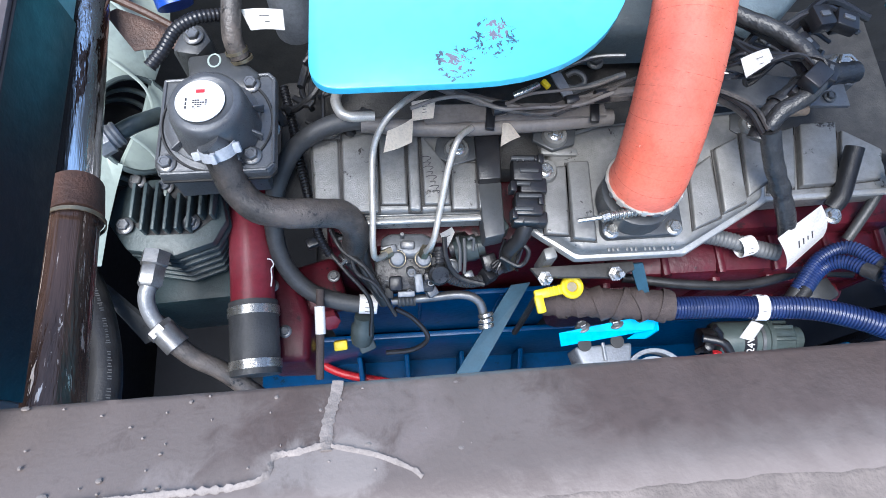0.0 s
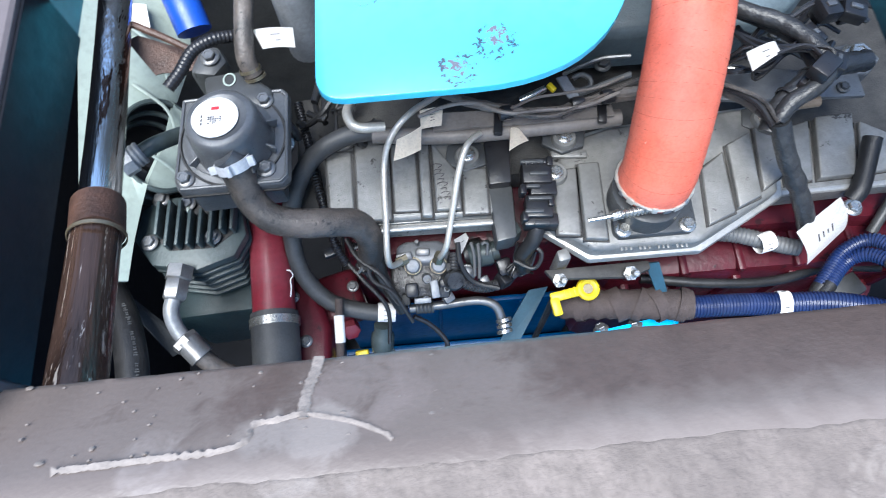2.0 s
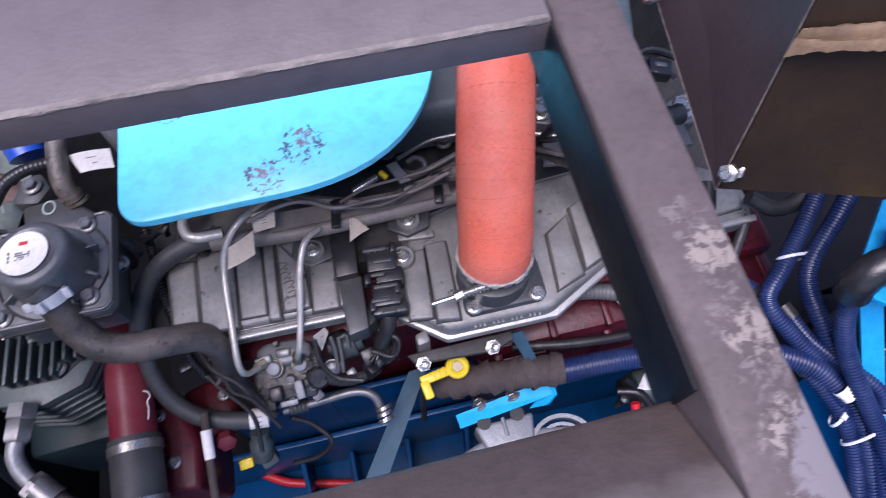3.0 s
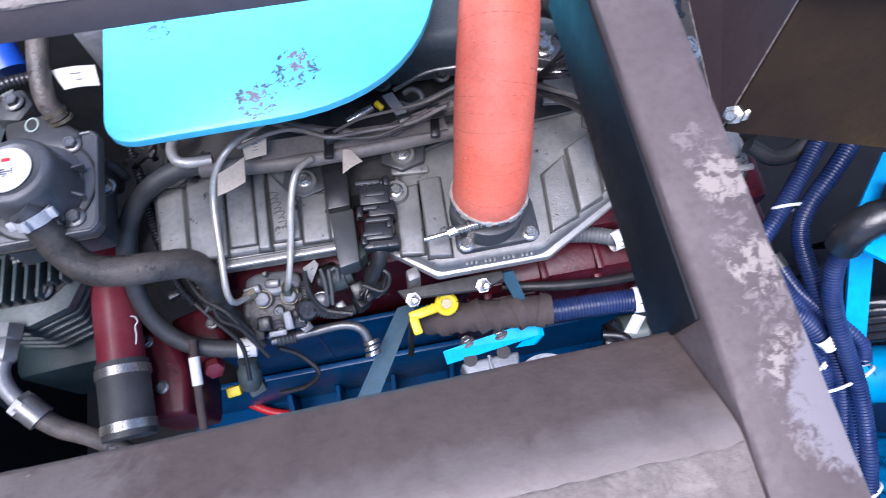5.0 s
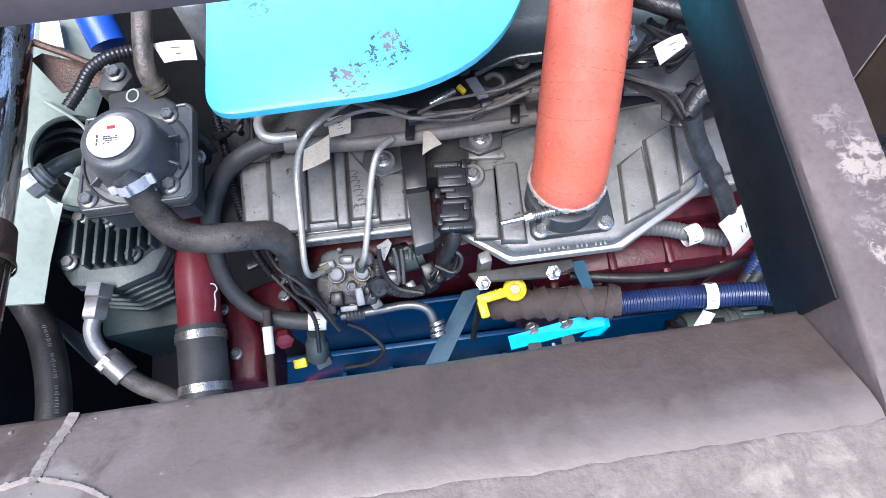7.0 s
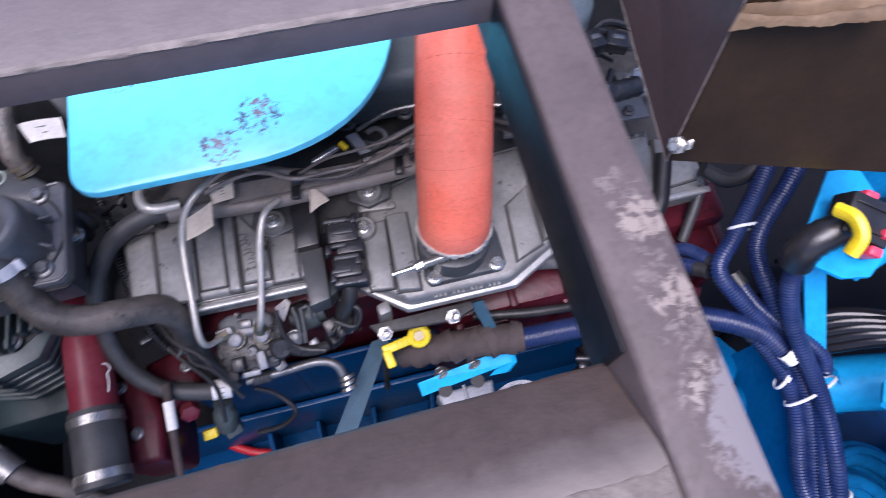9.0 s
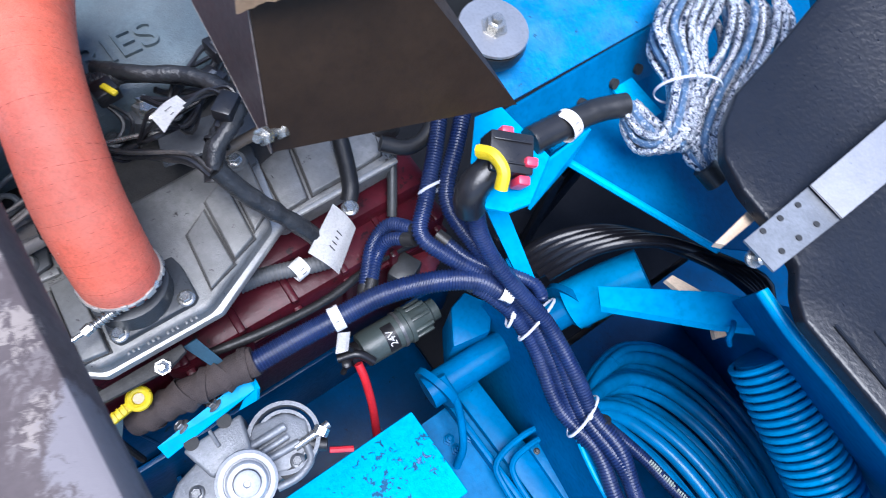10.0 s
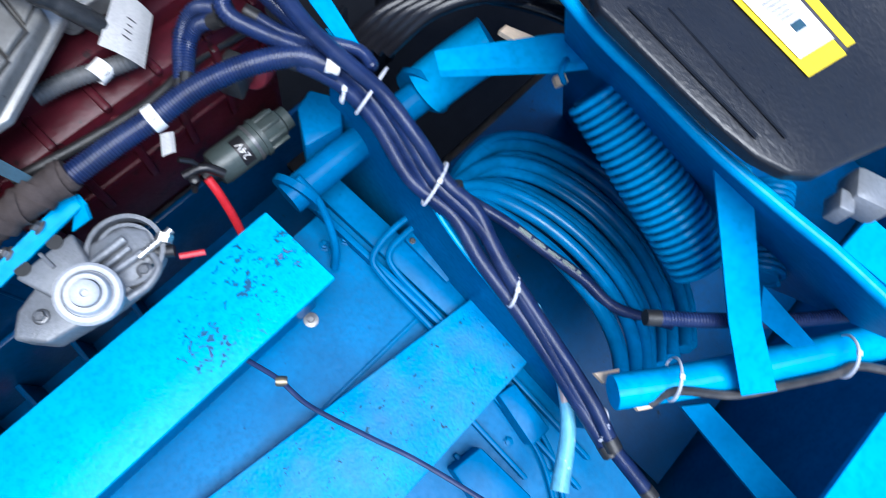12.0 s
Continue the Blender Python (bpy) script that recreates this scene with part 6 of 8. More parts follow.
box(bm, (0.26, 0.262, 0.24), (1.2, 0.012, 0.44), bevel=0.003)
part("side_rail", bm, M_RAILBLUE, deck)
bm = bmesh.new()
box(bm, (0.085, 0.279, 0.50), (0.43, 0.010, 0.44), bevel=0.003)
part("upper_rail_plate", bm, M_RAILBLUE, deck, "stained blue upper rail plate with the deep bay's shade painted in")
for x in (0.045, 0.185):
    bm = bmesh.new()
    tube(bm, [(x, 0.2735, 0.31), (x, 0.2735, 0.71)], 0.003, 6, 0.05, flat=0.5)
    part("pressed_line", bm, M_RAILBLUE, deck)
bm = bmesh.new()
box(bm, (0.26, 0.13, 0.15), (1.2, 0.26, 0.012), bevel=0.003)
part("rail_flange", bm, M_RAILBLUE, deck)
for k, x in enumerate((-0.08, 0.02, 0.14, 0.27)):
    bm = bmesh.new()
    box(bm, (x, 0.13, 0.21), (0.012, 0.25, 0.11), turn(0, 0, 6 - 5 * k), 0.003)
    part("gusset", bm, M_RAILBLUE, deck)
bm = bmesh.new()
tube(bm, [(-0.1, -0.235, 0.603), (0.36, -0.235, 0.603), (0.68, -0.24, 0.603)], 0.004, 6, 0.02, flat=0.5)
part("weld_seam", bm, M_BLUE, deck)
bm = bmesh.new()
tube(bm, [(-0.1, -0.33, 0.603), (0.36, -0.34, 0.603), (0.62, -0.34, 0.603)], 0.003, 6, 0.02, flat=0.5)
part("weld_seam", bm, M_BLUE, deck)
bm = bmesh.new()
box(bm, (0.70, -0.16, 0.61), (0.05, 0.42, 0.02), turn(0, 0, 2), 0.004)
part("doubler", bm, M_BLUE, deck)
bm = bmesh.new()
box(bm, (0.655, -0.15, 0.612), (0.012, 0.40, 0.03), turn(0, 0, 2), 0.003)
part("doubler", bm, M_BLUE, deck)

def step_plate(name, cs, z, thick, material, label):
    t = thing(name, label, "step", (cs[0][0], cs[0][1], 0.6))
    bm = bmesh.new()
    slab(bm, cs, z - thick, z, 0.003)
    part("tread", bm, material, t)
    c = sum((V(p[0], p[1], 0) for p in cs), V(0, 0, 0)) / len(cs)
    bm = bmesh.new()
    slab(bm, [(c.x + (p[0] - c.x) * 0.9, c.y + (p[1] - c.y) * 0.8) for p in cs], 0.6, z - thick)
    part("support_web", bm, M_BLUE, t)


step_plate("cyan_step", [(0.559, 0.032), (0.563, -0.114), (-0.12, -0.112), (-0.12, 0.034)], 0.775, 0.012, M_PEEL, "cyan painted steel step with peeling paint flakes")
step_plate("cyan_step", [(0.749, -0.286, 0.645), (0.739, -0.428, 0.645), (0.166, -0.426, 0.645), (0.179, -0.203, 0.645)], 0.645, 0.012, M_PEEL2, "cyan painted steel step with blistered, rough paint")

# cross tube
ctb = thing("cross_tube", "blue painted steel cross tube with welded end flanges", "tube", (0.7, 0.05, 0.6))
bm = bmesh.new()
tube(bm, [(0.612, 0.050, 0.690), (0.771, 0.043, 0.700), (0.925, 0.028, 0.720)], 0.029, 24, 0.03)
part("tube", bm, M_BLUE, ctb)
for q, r in (((0.631, 0.049, 0.690), 0.045), ((0.912, 0.032, 0.720), 0.052)):
    bm = bmesh.new()
    lathe(bm, [(r, -0.006), (r, 0.006)], q, (0.95, 0.25, 0.05), 24)
    part("flange", bm, M_BLUE, ctb)
bm = bmesh.new()
tube(bm, [(0.914, 0.031, 0.720), (0.968, 0.016, 0.760), (1.026, -0.004, 0.800)], 0.046, 24, 0.02)
part("elbow", bm, M_BAR, ctb)
bm = bmesh.new()
slab(bm, [(0.720, 0.143, 0.740), (0.759, 0.155, 0.740), (0.788, 0.109, 0.740), (0.754, 0.070, 0.740), (0.682, 0.083, 0.740)], 0.62, 0.74, 0.006)
part("mount_plate", bm, M_BLUE, ctb)
bm = bmesh.new()
tube(bm, [(0.640, 0.057, 0.730), (0.642, 0.005, 0.700), (0.620, -0.052, 0.660), (0.597, -0.075, 0.620)], 0.007, 10, 0.01)
part("bracket_rod", bm, M_BLUE, ctb)

# edge plate that carries the conduits
ep = thing("side_plate", "tall blue painted chassis plate with a bright top edge", "chassis plate", (0.78, -0.1, 0.6))
edge = [(0.768, 0.115, 0.950), (0.770, 0.063, 0.920), (0.761, -0.001, 0.885), (0.741, -0.109, 0.840), (0.725, -0.231, 0.800), (0.704, -0.576, 0.740)]
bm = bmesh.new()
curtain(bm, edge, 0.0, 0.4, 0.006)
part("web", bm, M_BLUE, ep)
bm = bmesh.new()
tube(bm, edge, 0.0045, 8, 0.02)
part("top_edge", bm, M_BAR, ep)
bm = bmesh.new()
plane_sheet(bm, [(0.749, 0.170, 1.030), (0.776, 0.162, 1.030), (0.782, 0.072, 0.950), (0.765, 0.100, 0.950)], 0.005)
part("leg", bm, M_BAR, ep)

# connector bracket
cb = thing("connector_bracket", "cyan bracket holding a black plug with yellow latch and pink locks", "bracket", (0.78, 0.19, 1.08))
bm = bmesh.new()
plane_sheet(bm, [(0.784, 0.262, 1.100), (0.825, 0.258, 1.100), (0.832, 0.164, 1.100), (0.766, 0.123, 1.100), (0.741, 0.131, 1.090), (0.726, 0.153, 1.080), (0.718, 0.182, 1.080)], 0.005)
part("plate", bm, M_BAR, cb)
bm = bmesh.new()
plane_sheet(bm, [(0.833, 0.164, 1.100), (0.911, 0.172, 1.100), (0.879, 0.159, 1.060), (0.790, 0.135, 1.050)], 0.004)
part("side_flange", bm, M_BAR, cb)
bm = bmesh.new()
cq = V((0.771, 0.185, 1.125))
rt = frame_to((0.0, -0.35, 1), (0.75, -0.55, 0))
box(bm, cq, (0.058, 0.052, 0.04), rt, 0.004)
for k in (-1, 1):
    box(bm, cq + rt @ V(0, 0.014 * k, 0.021), (0.05, 0.003, 0.004), rt, 0.001)
plug = part("plug", bm, M_PLASTIC, cb)
bm = bmesh.new()
tube(bm, [(0.749, 0.183, 1.120), (0.725, 0.180, 1.110), (0.713, 0.175, 1.095), (0.713, 0.168, 1.070)], 0.020, 14, 0.006, lambda i, n: 1 + 0.06 * (i % 2))
part("back_shell", bm, M_PLASTIC, cb)
bm = bmesh.new()
tube(bm, [(0.732, 0.198, 1.150), (0.738, 0.180, 1.160), (0.738, 0.159, 1.155), (0.728, 0.146, 1.140)], 0.0075, 8, 0.004, flat=1.3)
part("latch", bm, M_YELLOW, cb, "bright yellow latch lever")
for q in ((0.783, 0.209, 1.135), (0.784, 0.160, 1.130), (0.765, 0.148, 1.120)):
    bm = bmesh.new()
    box(bm, q, (0.016, 0.012, 0.03), rt, 0.003)
    part("lock", bm, M_PINK, cb, "pink plastic lock")
bm = bmesh.new()
tube(bm, [(0.820, 0.192, 1.110), (0.858, 0.191, 1.110), (0.886, 0.189, 1.110)], 0.019, 14, 0.006, lambda i, n: 1 + 0.05 * (i % 2))
part("rear_shell", bm, M_PLASTIC, cb)
bm = bmesh.new()
tube(bm, [(0.881, 0.189, 1.110), (0.929, 0.185, 1.110), (0.974, 0.171, 1.110)], 0.0165, 14, 0.006, lambda i, n: 1 + 0.05 * noise.noise(V(i * 0.5, 1, 1)))
part("heat_shrink", bm, M_RUBBER, cb, "black heat-shrink sleeve")
wrap_label("cable_label", (0.877, 0.186, 1.112), (0.9, 0.2, 0), 0.0195, 0.018, "white paper sleeve label behind the black plug", lines=2)

# navy conduits
def conduit(pts, r=0.0125, label="navy blue corrugated wiring conduit tied into the loom"):
    bm = bmesh.new()
    ribbed(bm, pts, r, 0.0045, 12, 0.14)
    t = thing("wiring_conduit", label, "conduit", pts[0], "navy conduits")
    part("corrugated_tube", bm, M_BLUECOND, t)
    for p, q in ((V(pts[0]), V(pts[1])), (V(pts[-1]), V(pts[-2]))):
        bm = bmesh.new()
        tube(bm, [p - (q - p).normalized() * 0.006, p + (q - p).normalized() * 0.014], r * 1.04, 12, 0.006)
        part("end_tape", bm, M_RUBBER, t, "black tape at the end")


conduit([(0.811, 0.357, 1.020), (0.760, 0.298, 1.000), (0.707, 0.243, 0.985), (0.676, 0.208, 0.970), (0.692, 0.168, 0.955), (0.728, 0.115, 0.935), (0.755, 0.059, 0.915), (0.759, -0.010, 0.885), (0.750, -0.096, 0.845), (0.741, -0.151, 0.825), (0.762, -0.168, 0.830), (0.771, -0.148, 0.850)])
conduit([(0.829, 0.326, 1.040), (0.782, 0.280, 1.020), (0.742, 0.243, 1.000), (0.727, 0.208, 0.985), (0.734, 0.151, 0.965), (0.751, 0.094, 0.940), (0.769, 0.034, 0.915), (0.766, -0.037, 0.885), (0.755, -0.121, 0.850), (0.758, -0.217, 0.840), (0.739, -0.299, 0.820), (0.720, -0.394, 0.800), (0.689, -0.537, 0.765), (0.674, -0.686, 0.740)])
conduit([(0.727, 0.175, 1.060), (0.727, 0.150, 1.020), (0.734, 0.119, 0.985), (0.747, 0.074, 0.955), (0.769, 0.008, 0.915), (0.769, -0.069, 0.885), (0.764, -0.134, 0.855), (0.767, -0.194, 0.850), (0.748, -0.264, 0.830), (0.729, -0.370, 0.810), (0.705, -0.507, 0.785), (0.680, -0.587, 0.770)])
conduit([(0.682, 0.216, 0.960), (0.660, 0.259, 0.930), (0.627, 0.254, 0.910), (0.597, 0.223, 0.900), (0.576, 0.197, 0.895)], 0.0105)
conduit([(0.667, 0.215, 0.950), (0.647, 0.240, 0.925), (0.624, 0.236, 0.905), (0.586, 0.198, 0.900)], 0.0105)
conduit([(0.702, 0.194, 0.955), (0.718, 0.148, 0.950), (0.745, 0.108, 0.950), (0.777, 0.068, 0.945), (0.783, 0.045, 0.930), (0.787, 0.063, 0.920)], 0.010)
conduit([(0.704, 0.124, 0.930), (0.726, 0.083, 0.920), (0.740, 0.048, 0.905), (0.746, -0.009, 0.875), (0.734, -0.094, 0.840), (0.744, -0.176, 0.830), (0.728, -0.252, 0.815), (0.715, -0.366, 0.795), (0.691, -0.503, 0.770), (0.673, -0.591, 0.755)])
for at, r, sx, axis in (((0.731, 0.251, 0.990), 0.014, 2.1, (0.1, 1, 0.1)), ((0.765, 0.025, 0.905), 0.022, 1.9, (0.25, -0.9, -0.25)), ((0.752, -0.124, 0.850), 0.022, 1.7, (0.3, -0.9, -0.25)),
                        ((0.730, -0.316, 0.815), 0.018, 1.4, (0.5, -0.8, -0.15)), ((0.692, -0.554, 0.765), 0.018, 1.4, (0.5, -0.8, -0.15)), ((0.733, 0.049, 0.905), 0.013, 1.2, (0.6, -0.7, -0.15))):
    zip_tie(at, axis, r, sx)
wrap_label("cable_label", (0.740, 0.076, 0.938), (0.6, -0.75, -0.2), 0.0135, 0.018, "white paper sleeve label on the conduit bundle", lines=2)
conduit([(0.798, -0.465, 0.930), (0.870, -0.542, 0.930), (0.956, -0.625, 0.930), (1.084, -0.729, 0.930)], 0.011, "navy conduit strapped to the blue cross bar")

# taped loom falling to the big tag
lm = thing("engine_loom", "black taped engine wiring loom draped over the manifold", "wiring", (0.494, 0.348, 1.050))
bm = bmesh.new()
tube(bm, [(0.414, 0.568, 1.100), (0.454, 0.521, 1.115), (0.498, 0.490, 1.120), (0.523, 0.453, 1.125), (0.532, 0.417, 1.125), (0.512, 0.395, 1.120), (0.485, 0.383, 1.110), (0.469, 0.367, 1.095)], 0.0105, 12, 0.006, lambda i, n: 1 + 0.14 * noise.noise(V(i * 0.4, 4, 1)))
part("main_loom", bm, M_TAPEBLACK, lm)
bm = bmesh.new()
tube(bm, [(0.472, 0.365, 1.095), (0.490, 0.339, 1.060), (0.517, 0.313, 1.020), (0.542, 0.293, 0.980), (0.557, 0.277, 0.950)], 0.0125, 12, 0.006, lambda i, n: 1 + 0.15 * noise.noise(V(i * 0.35, 8, 1)))
part("taped_branch", bm, M_TAPEBLACK, lm)
bm = bmesh.new()
tube(bm, [(0.470, 0.365, 1.090), (0.454, 0.401, 1.080), (0.419, 0.439, 1.070), (0.383, 0.470, 1.060), (0.369, 0.491, 1.060)], 0.007, 10, 0.006, lambda i, n: 1 + 0.15 * noise.noise(V(i * 0.4, 2, 5)))
part("branch", bm, M_DUSTYRUB, lm)
bm = bmesh.new()
for k in range(5):
    o = V(0.006 * math.sin(k * 2.3), 0.006 * math.cos(k * 1.7), 0.005 * k)
    tube(bm, [V((0.516, 0.465, 1.100)) + o, V((0.475, 0.449, 1.090)) - o, V((0.441, 0.445, 1.085)) + o * 2, V((0.396, 0.461, 1.075)) - o, V((0.360, 0.472, 1.060)) + o], 0.0026, 6, 0.008)
part("loose_wire", bm, M_PLASTIC, lm)
bm = bmesh.new()
box(bm, (0.517, 0.410, 1.135), (0.034, 0.024, 0.02), turn(0, 0, 40), 0.003)
part("connector", bm, M_PLASTIC, lm)
bm = bmesh.new()
box(bm, (0.410, 0.528, 1.100), (0.03, 0.026, 0.022), turn(0, 0, 10), 0.003)
part("connector", bm, M_PLASTIC, lm)
bm = bmesh.new()
box(bm, (0.415, 0.517, 1.113), (0.008, 0.022, 0.006), turn(0, 0, 25), 0.002)
part("clip", bm, M_YELLOW, lm)
bm = bmesh.new()
tube(bm, [(0.380, 0.474, 1.080), (0.414, 0.462, 1.085), (0.447, 0.445, 1.090)], 0.0032, 8, 0.01)
part("steel_pipe", bm, M_STEEL, lm)


def wires(spec, parent, material, name="loose_wire"):
    for k, (pts, n, gap, r) in enumerate(spec):
        for q in range(n):
            rng = random.Random(70 + k * 9 + q)
            bm = bmesh.new()
            w = [math.sin(math.pi * i / (len(pts) - 1)) + 0.2 for i in range(len(pts))]
            tube(bm, [V(p) + V(rng.uniform(-1, 1), rng.uniform(-1, 1), rng.uniform(-0.5, 0.8)) * gap * s for p, s in zip(pts, w)], r, 6, 0.006)
            part(name, bm, material, parent)


wires((([(0.473, 0.443, 1.120), (0.501, 0.442, 1.125), (0.527, 0.433, 1.135), (0.535, 0.411, 1.130)], 2, 0.007, 0.0026),
       ([(0.376, 0.467, 1.070), (0.415, 0.434, 1.085), (0.451, 0.399, 1.090), (0.462, 0.360, 1.095)], 2, 0.006, 0.0032),
       ([(0.403, 0.524, 1.090), (0.418, 0.488, 1.080), (0.393, 0.473, 1.070), (0.361, 0.505, 1.060)], 2, 0.010, 0.0026),
       ([(0.444, 0.497, 1.100), (0.473, 0.458, 1.110), (0.516, 0.454, 1.120), (0.543, 0.424, 1.120)], 2, 0.008, 0.0038),
       ([(0.509, 0.495, 1.120), (0.531, 0.507, 1.130), (0.572, 0.501, 1.130), (0.601, 0.483, 1.120)], 2, 0.009, 0.0034)), lm, M_PLASTIC)
wires((([(0.368, 0.475, 1.075), (0.403, 0.435, 1.090), (0.451, 0.398, 1.097), (0.466, 0.361, 1.102)], 1, 0.005, 0.0028),
       ([(0.217, 0.411, 1.070), (0.276, 0.438, 1.075), (0.332, 0.460, 1.070)], 2, 0.004, 0.0034),
       ([(0.164, 0.423, 1.075), (0.193, 0.408, 1.080), (0.244, 0.420, 1.080), (0.313, 0.433, 1.070)], 2, 0.004, 0.0045)), lm, M_DUSTYRUB, "dusty_wire")
# thick black loom arching from under the lid to the taped branch
bm = bmesh.new()
ribbed(bm, [(0.395, 0.551, 1.10), (0.415, 0.546, 1.10), (0.432, 0.541, 1.10)], 0.0115, 0.0045, 12)
part("corrugated_sleeve", bm, M_GREYCOND, lm, "dark corrugated sleeve")
bm = bmesh.new()
tube(bm, [(0.428, 0.542, 1.10), (0.445, 0.537, 1.10), (0.483, 0.514, 1.10), (0.523, 0.479, 1.10), (0.535, 0.440, 1.10)], 0.0095, 12, 0.006, lambda i, n: 1 + 0.1 * noise.noise(V(i * 0.6, 5, 5)))
part("loom_arch", bm, M_TAPEBLACK, lm)
bm = bmesh.new()
tube(bm, [(0.600, 0.440, 1.10), (0.560, 0.433, 1.105), (0.533, 0.425, 1.105), (0.505, 0.408, 1.10), (0.480, 0.388, 1.09), (0.466, 0.362, 1.075)], 0.0135, 12, 0.005, lambda i, n: 1 + 0.16 * noise.noise(V(i * 0.7, 8, 5)))
part("taped_junction", bm, M_TAPEBLACK, lm)
for q, d in (((0.520, 0.417, 1.103), (1, 0.7, 0)), ((0.490, 0.397, 1.096), (1, 0.8, 0.3)), ((0.474, 0.378, 1.087), (0.5, 1, 0.4))):
    bm = bmesh.new()
    band(bm, q, d, 0.0152, 0.004)
    part("band", bm, M_RUBBER, lm)
bm = bmesh.new()
tube(bm, [(0.490, 0.407, 1.06), (0.552, 0.411, 1.06)], 0.0075, 12, 0.01)
part("spacer_tube", bm, M_TAN, lm, "tan spacer tube")
pl = thing("wiring_bracket", "flat grey steel bracket plate under the engine loom", "bracket", (0.46, 0.47, 1.03))
bm = bmesh.new()
slab(bm, [(0.441, 0.501), (0.501, 0.490), (0.640, 0.470), (0.640, 0.432), (0.478, 0.439), (0.426, 0.446)], 1.024, 1.03, 0.0015)
part("plate", bm, M_SLATE, pl)
bolt((0.612, 0.446, 1.032), pl, me=BOLT_DARK, size=0.9)
rk = thing("rocker_pedestal", "diamond shaped dark casting with a steel bolt behind the loom", "casting", (0.447, 0.532, 1.0))
bm = bmesh.new()
slab(bm, [(0.424, 0.571), (0.455, 0.565), (0.480, 0.536), (0.456, 0.508), (0.424, 0.522), (0.409, 0.548)], 1.0, 1.03, 0.004)
part("pad", bm, M_SLATE, rk)
bolt((0.447, 0.532, 1.032), rk, size=1.5)
bm = bmesh.new()
slab(bm, [(0.615, 0.515), (0.665, 0.520), (0.680, 0.490), (0.655, 0.465), (0.620, 0.470)], 1.0, 1.03, 0.004)
rk = thing("rocker_pedestal", "small dark casting with a large steel nut at the rear", "casting", (0.643, 0.492, 1.0))
part("pad", bm, M_SLATE, rk)
bolt((0.643, 0.492, 1.032), rk, size=2.0)
for q, s, r in (((0.550, 0.498, 1.130), (0.026, 0.03, 0.02), 10), ((0.580, 0.492, 1.130), (0.03, 0.026, 0.018), -20), ((0.526, 0.466, 1.120), (0.022, 0.03, 0.018), 30), ((0.539, 0.421, 1.125), (0.03, 0.022, 0.02), 60), ((0.509, 0.405, 1.110), (0.026, 0.02, 0.02), 45)):
    bm = bmesh.new()
    box(bm, q, s, turn(0, 6, r), 0.003)
    cn = part("connector", bm, M_PLASTIC, lm)
    bm = bmesh.new()
    box(bm, V(q) + V(0, 0, s[2] * 0.5), (s[0] * 0.5, s[1] * 0.25, 0.005), turn(0, 6, r), 0.001)
    part("latch", bm, M_NUT, cn)
bm = bmesh.new()
tube(bm, [(0.722, 0.350, 0.950), (0.703, 0.318, 0.930), (0.680, 0.281, 0.900)], 0.008, 10, 0.01)
single("drain_pipe", bm, M_DARKGREY, "dark grey upright pipe at the manifold end", "pipe")
bm = bmesh.new()
tube(bm, [(0.698, 0.348, 1.000), (0.733, 0.327, 0.990), (0.772, 0.332, 0.990), (0.803, 0.355, 1.000)], 0.012, 10, 0.01)
single("vent_hose", bm, M_RUBBER, "black rubber hose running behind the gusset", "hose")
tag("loom_tag", [(0.438, 0.447, 1.125), (0.477, 0.461, 1.125), (0.483, 0.447, 1.120), (0.442, 0.423, 1.120)], "white paper tag clipped in the engine loom", 2, 0.006)
tag("loom_tag", [(0.593, 0.306, 0.985), (0.609, 0.272, 0.95), (0.555, 0.231, 0.93), (0.529, 0.266, 0.97)], "large white printed paper tag hanging from the loom", 4, 0.008)
bm = bmesh.new()
tube(bm, [(0.653, 0.384, 1.000), (0.643, 0.351, 0.985), (0.631, 0.321, 0.975), (0.620, 0.308, 0.965)], 0.0125, 12, 0.006)
single("vent_hose", bm, M_RUBBER, "short black vent hose crossing the manifold end", "hose")
bm = bmesh.new()
ribbed(bm, [(0.433, 0.298, 0.910), (0.478, 0.291, 0.910), (0.531, 0.272, 0.910), (0.563, 0.263, 0.910)], 0.0125, 0.006, 12, 0.08)
single("grey_conduit", bm, M_GREYHOSE, "grey ribbed cable sleeve along the red block", "conduit")
wrap_label("cable_label", (0.515, 0.275, 0.912), (0.97, 0.2, 0), 0.0135, 0.022, "small white label on the grey cable sleeve", lines=2)
bm = bmesh.new()
tube(bm, [(0.341, 0.249, 0.870), (0.439, 0.233, 0.870), (0.540, 0.231, 0.860), (0.633, 0.248, 0.850), (0.718, 0.244, 0.840)], 0.0075, 10, 0.02)
single("battery_cable", bm, M_RUBBER, "black printed cable behind the navy conduit", "cable")
bm = bmesh.new()
lathe(bm, [(0.03, 0), (0.03, 0.05), (0.026, 0.055)], (0.737, 0.248, 0.735), (-0.5, -0.3, 0.4), 24)
single("round_plug", bm, M_REDPIPE, "small red round cap beside the engine block", "plug")
bm = bmesh.new()
box(bm, (0.670, 0.221, 0.800), (0.05, 0.04, 0.06), turn(0, 0, 25), 0.006)
single("sensor_block", bm, M_DARKGREY, "grey cast sensor block behind the conduits", "sensor")

# holed rail, big washer
rl = thing("holed_rail", "weathered cyan steel rail with a row of slotted holes", "rail", (1.0, 0.3, 1.0))
bm = bmesh.new()
plane_sheet(bm, [(0.824, 0.259, 1.100), (0.829, 0.364, 1.130), (1.022, 0.448, 1.130), (1.222, 0.268, 1.100)], 0.006)
part("top_flange", bm, M_FROST, rl)
ra, rb = V((0.829, 0.250, 1.100)), V((1.205, 0.264, 1.100))
bm = bmesh.new()
